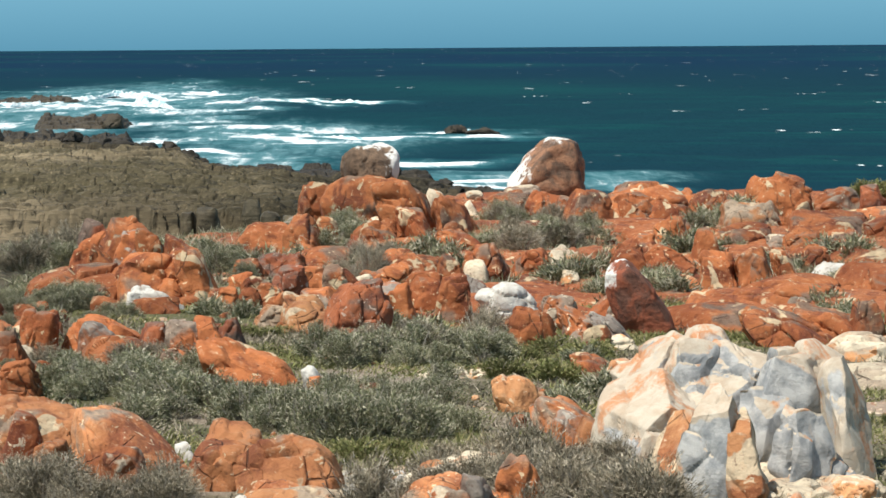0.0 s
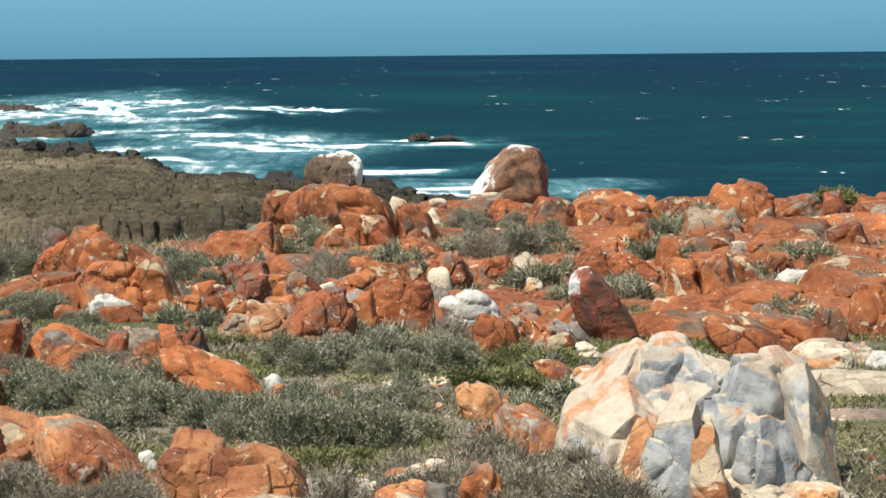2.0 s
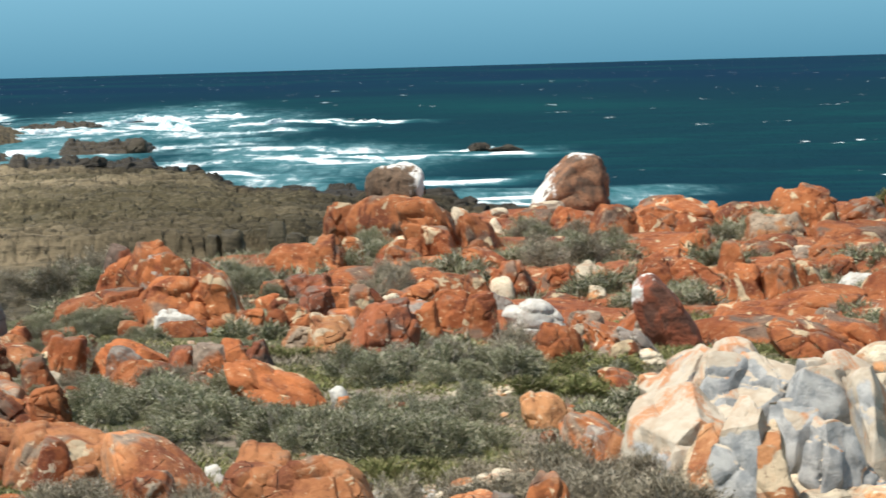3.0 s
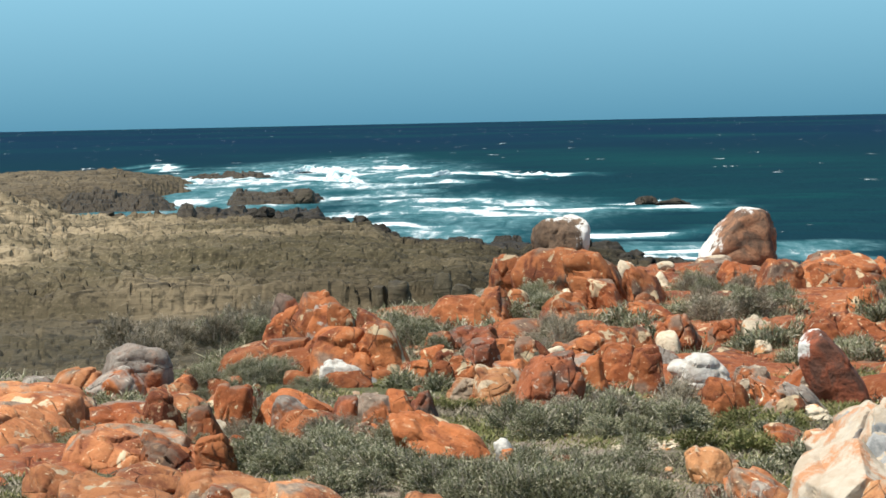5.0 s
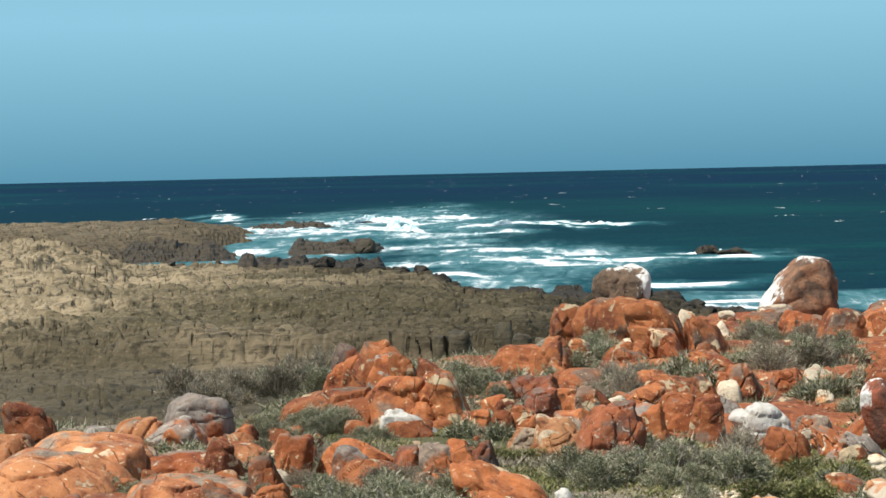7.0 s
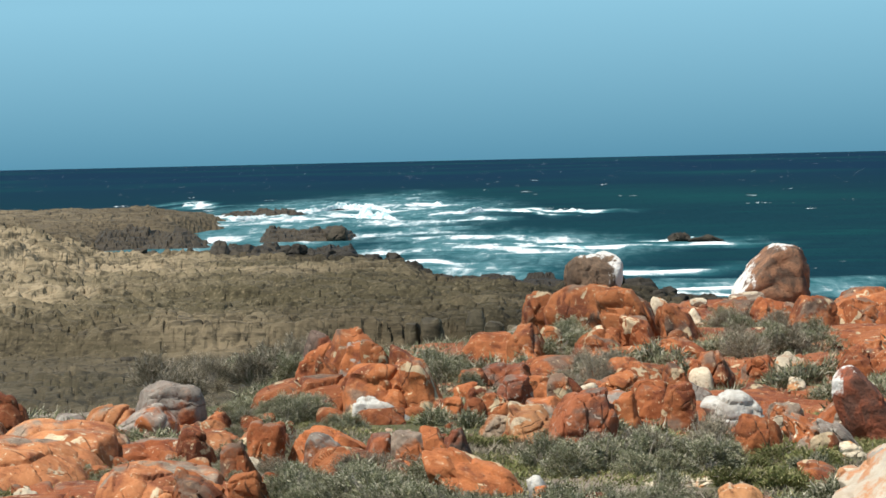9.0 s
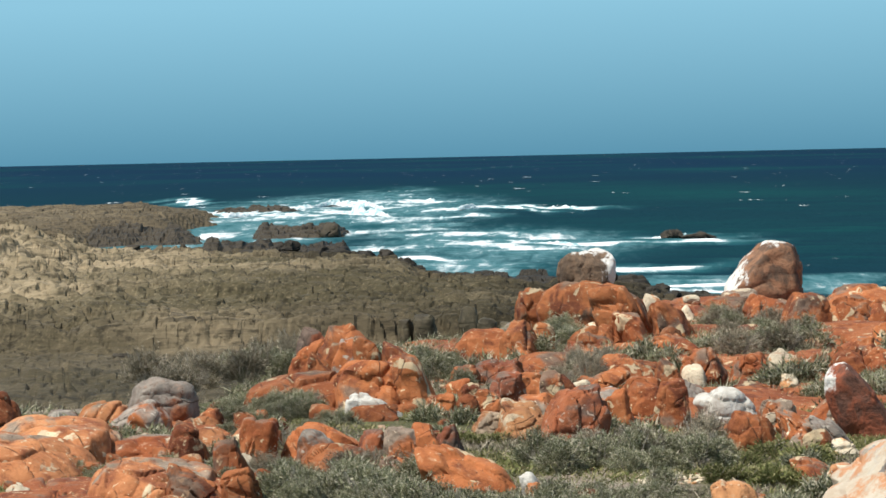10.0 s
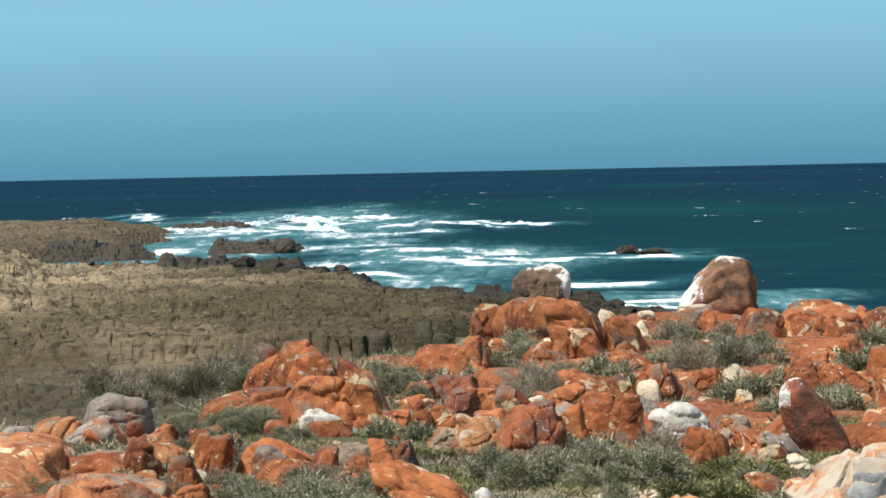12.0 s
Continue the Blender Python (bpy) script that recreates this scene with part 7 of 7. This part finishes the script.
# ---- low turf ----
def turf(seed, count, y0, y1, u0, u1, height, material, label):
    """Thin low growth: single narrow leaves in patches, uncountable."""
    r = np.random.RandomState(seed)
    y = np.sqrt(r.uniform(y0 * y0, y1 * y1, count * 3))
    x = r.uniform(u0, u1, count * 3) * y
    keep = np.flatnonzero(wave(x, y, 3.5, seed) + 0.5 * wave(x, y, 1.1, seed + 1) + r.normal(size=len(x)) * 0.3 > 0.1)[:count]
    x, y = x[keep], y[keep]
    z = field_height(x, y)
    m = len(x)
    p = np.stack([x, y, z - 0.01], 1)
    way = r.normal(size=(m, 3)) * np.array([0.6, 0.6, 0.2]) + np.array([0.1, 0, 0.8])
    across = np.cross(way, r.normal(size=(m, 3)))
    across /= np.linalg.norm(across, axis=1, keepdims=True)
    h = height * r.uniform(0.4, 1.3, (m, 1))
    v = np.stack([p - across * 0.014, p + across * 0.014, p + way * h], 1).reshape(-1, 3)
    return tagged(mesh_object("turf", v, np.arange(m * 3).reshape(-1, 3), material, shade=False), label, "turf", kind="stuff")


turf(71, 110000, 32, 60, -0.2, 0.2, 0.09, leaf_green, "thin low green turf between shrubs and rocks")
turf(73, 40000, 60, 84, -0.2, 0.2, 0.22, leaf_grey, "grey-green wisps of growth in the joints of the rock")
turf(72, 70000, 32, 72, -0.2, 0.2, 0.11, leaf_dry, "dry brown low growth between shrubs and rocks")


# ---- loose pebbles ----
def pebbles(x, y, wide, deep, count, low, high, material, seed, label="pale pebbles strewn between the rocks"):
    r = np.random.RandomState(seed)
    verts, faces = [], []
    n, f = ico(2)
    for _ in range(count):
        k = r.uniform(low, high)
        px, py = x + r.uniform(-1, 1) * wide, y + r.uniform(-1, 1) * deep
        c = np.array([px, py, float(field_height(np.array(px), np.array(py))) + k * 0.25])
        s = k * r.uniform(0.5, 1.1, 3) * np.array([1, 1, 0.7])
        q = n * s * (1 + 0.18 * np.sin(n[:, [1, 2, 0]] * 3 + r.uniform(0, 6, 3))) + c
        b = len(verts)
        verts += q.tolist()
        faces += [[b + i for i in t] for t in f]
    return tagged(mesh_object("pebbles", verts, faces, material, shade=False), label, "pebbles", kind="stuff")


pebbles(0.52, 35.08, 0.48, 1.19, 200, 0.015, 0.055, pale_rock, 9062)
pebbles(1.92, 46.33, 0.59, 0.56, 130, 0.02, 0.06, pale_rock, 9063)
pebbles(5.39, 33.74, 0.70, 0.80, 60, 0.05, 0.2, pale_rock, 9064)
pebbles(-0.52, 33.78, 0.61, 0.20, 40, 0.04, 0.1, white_rock, 9065)
pebbles(0.43, 34.70, 0.55, 1.29, 160, 0.02, 0.075, white_rock, 9066)
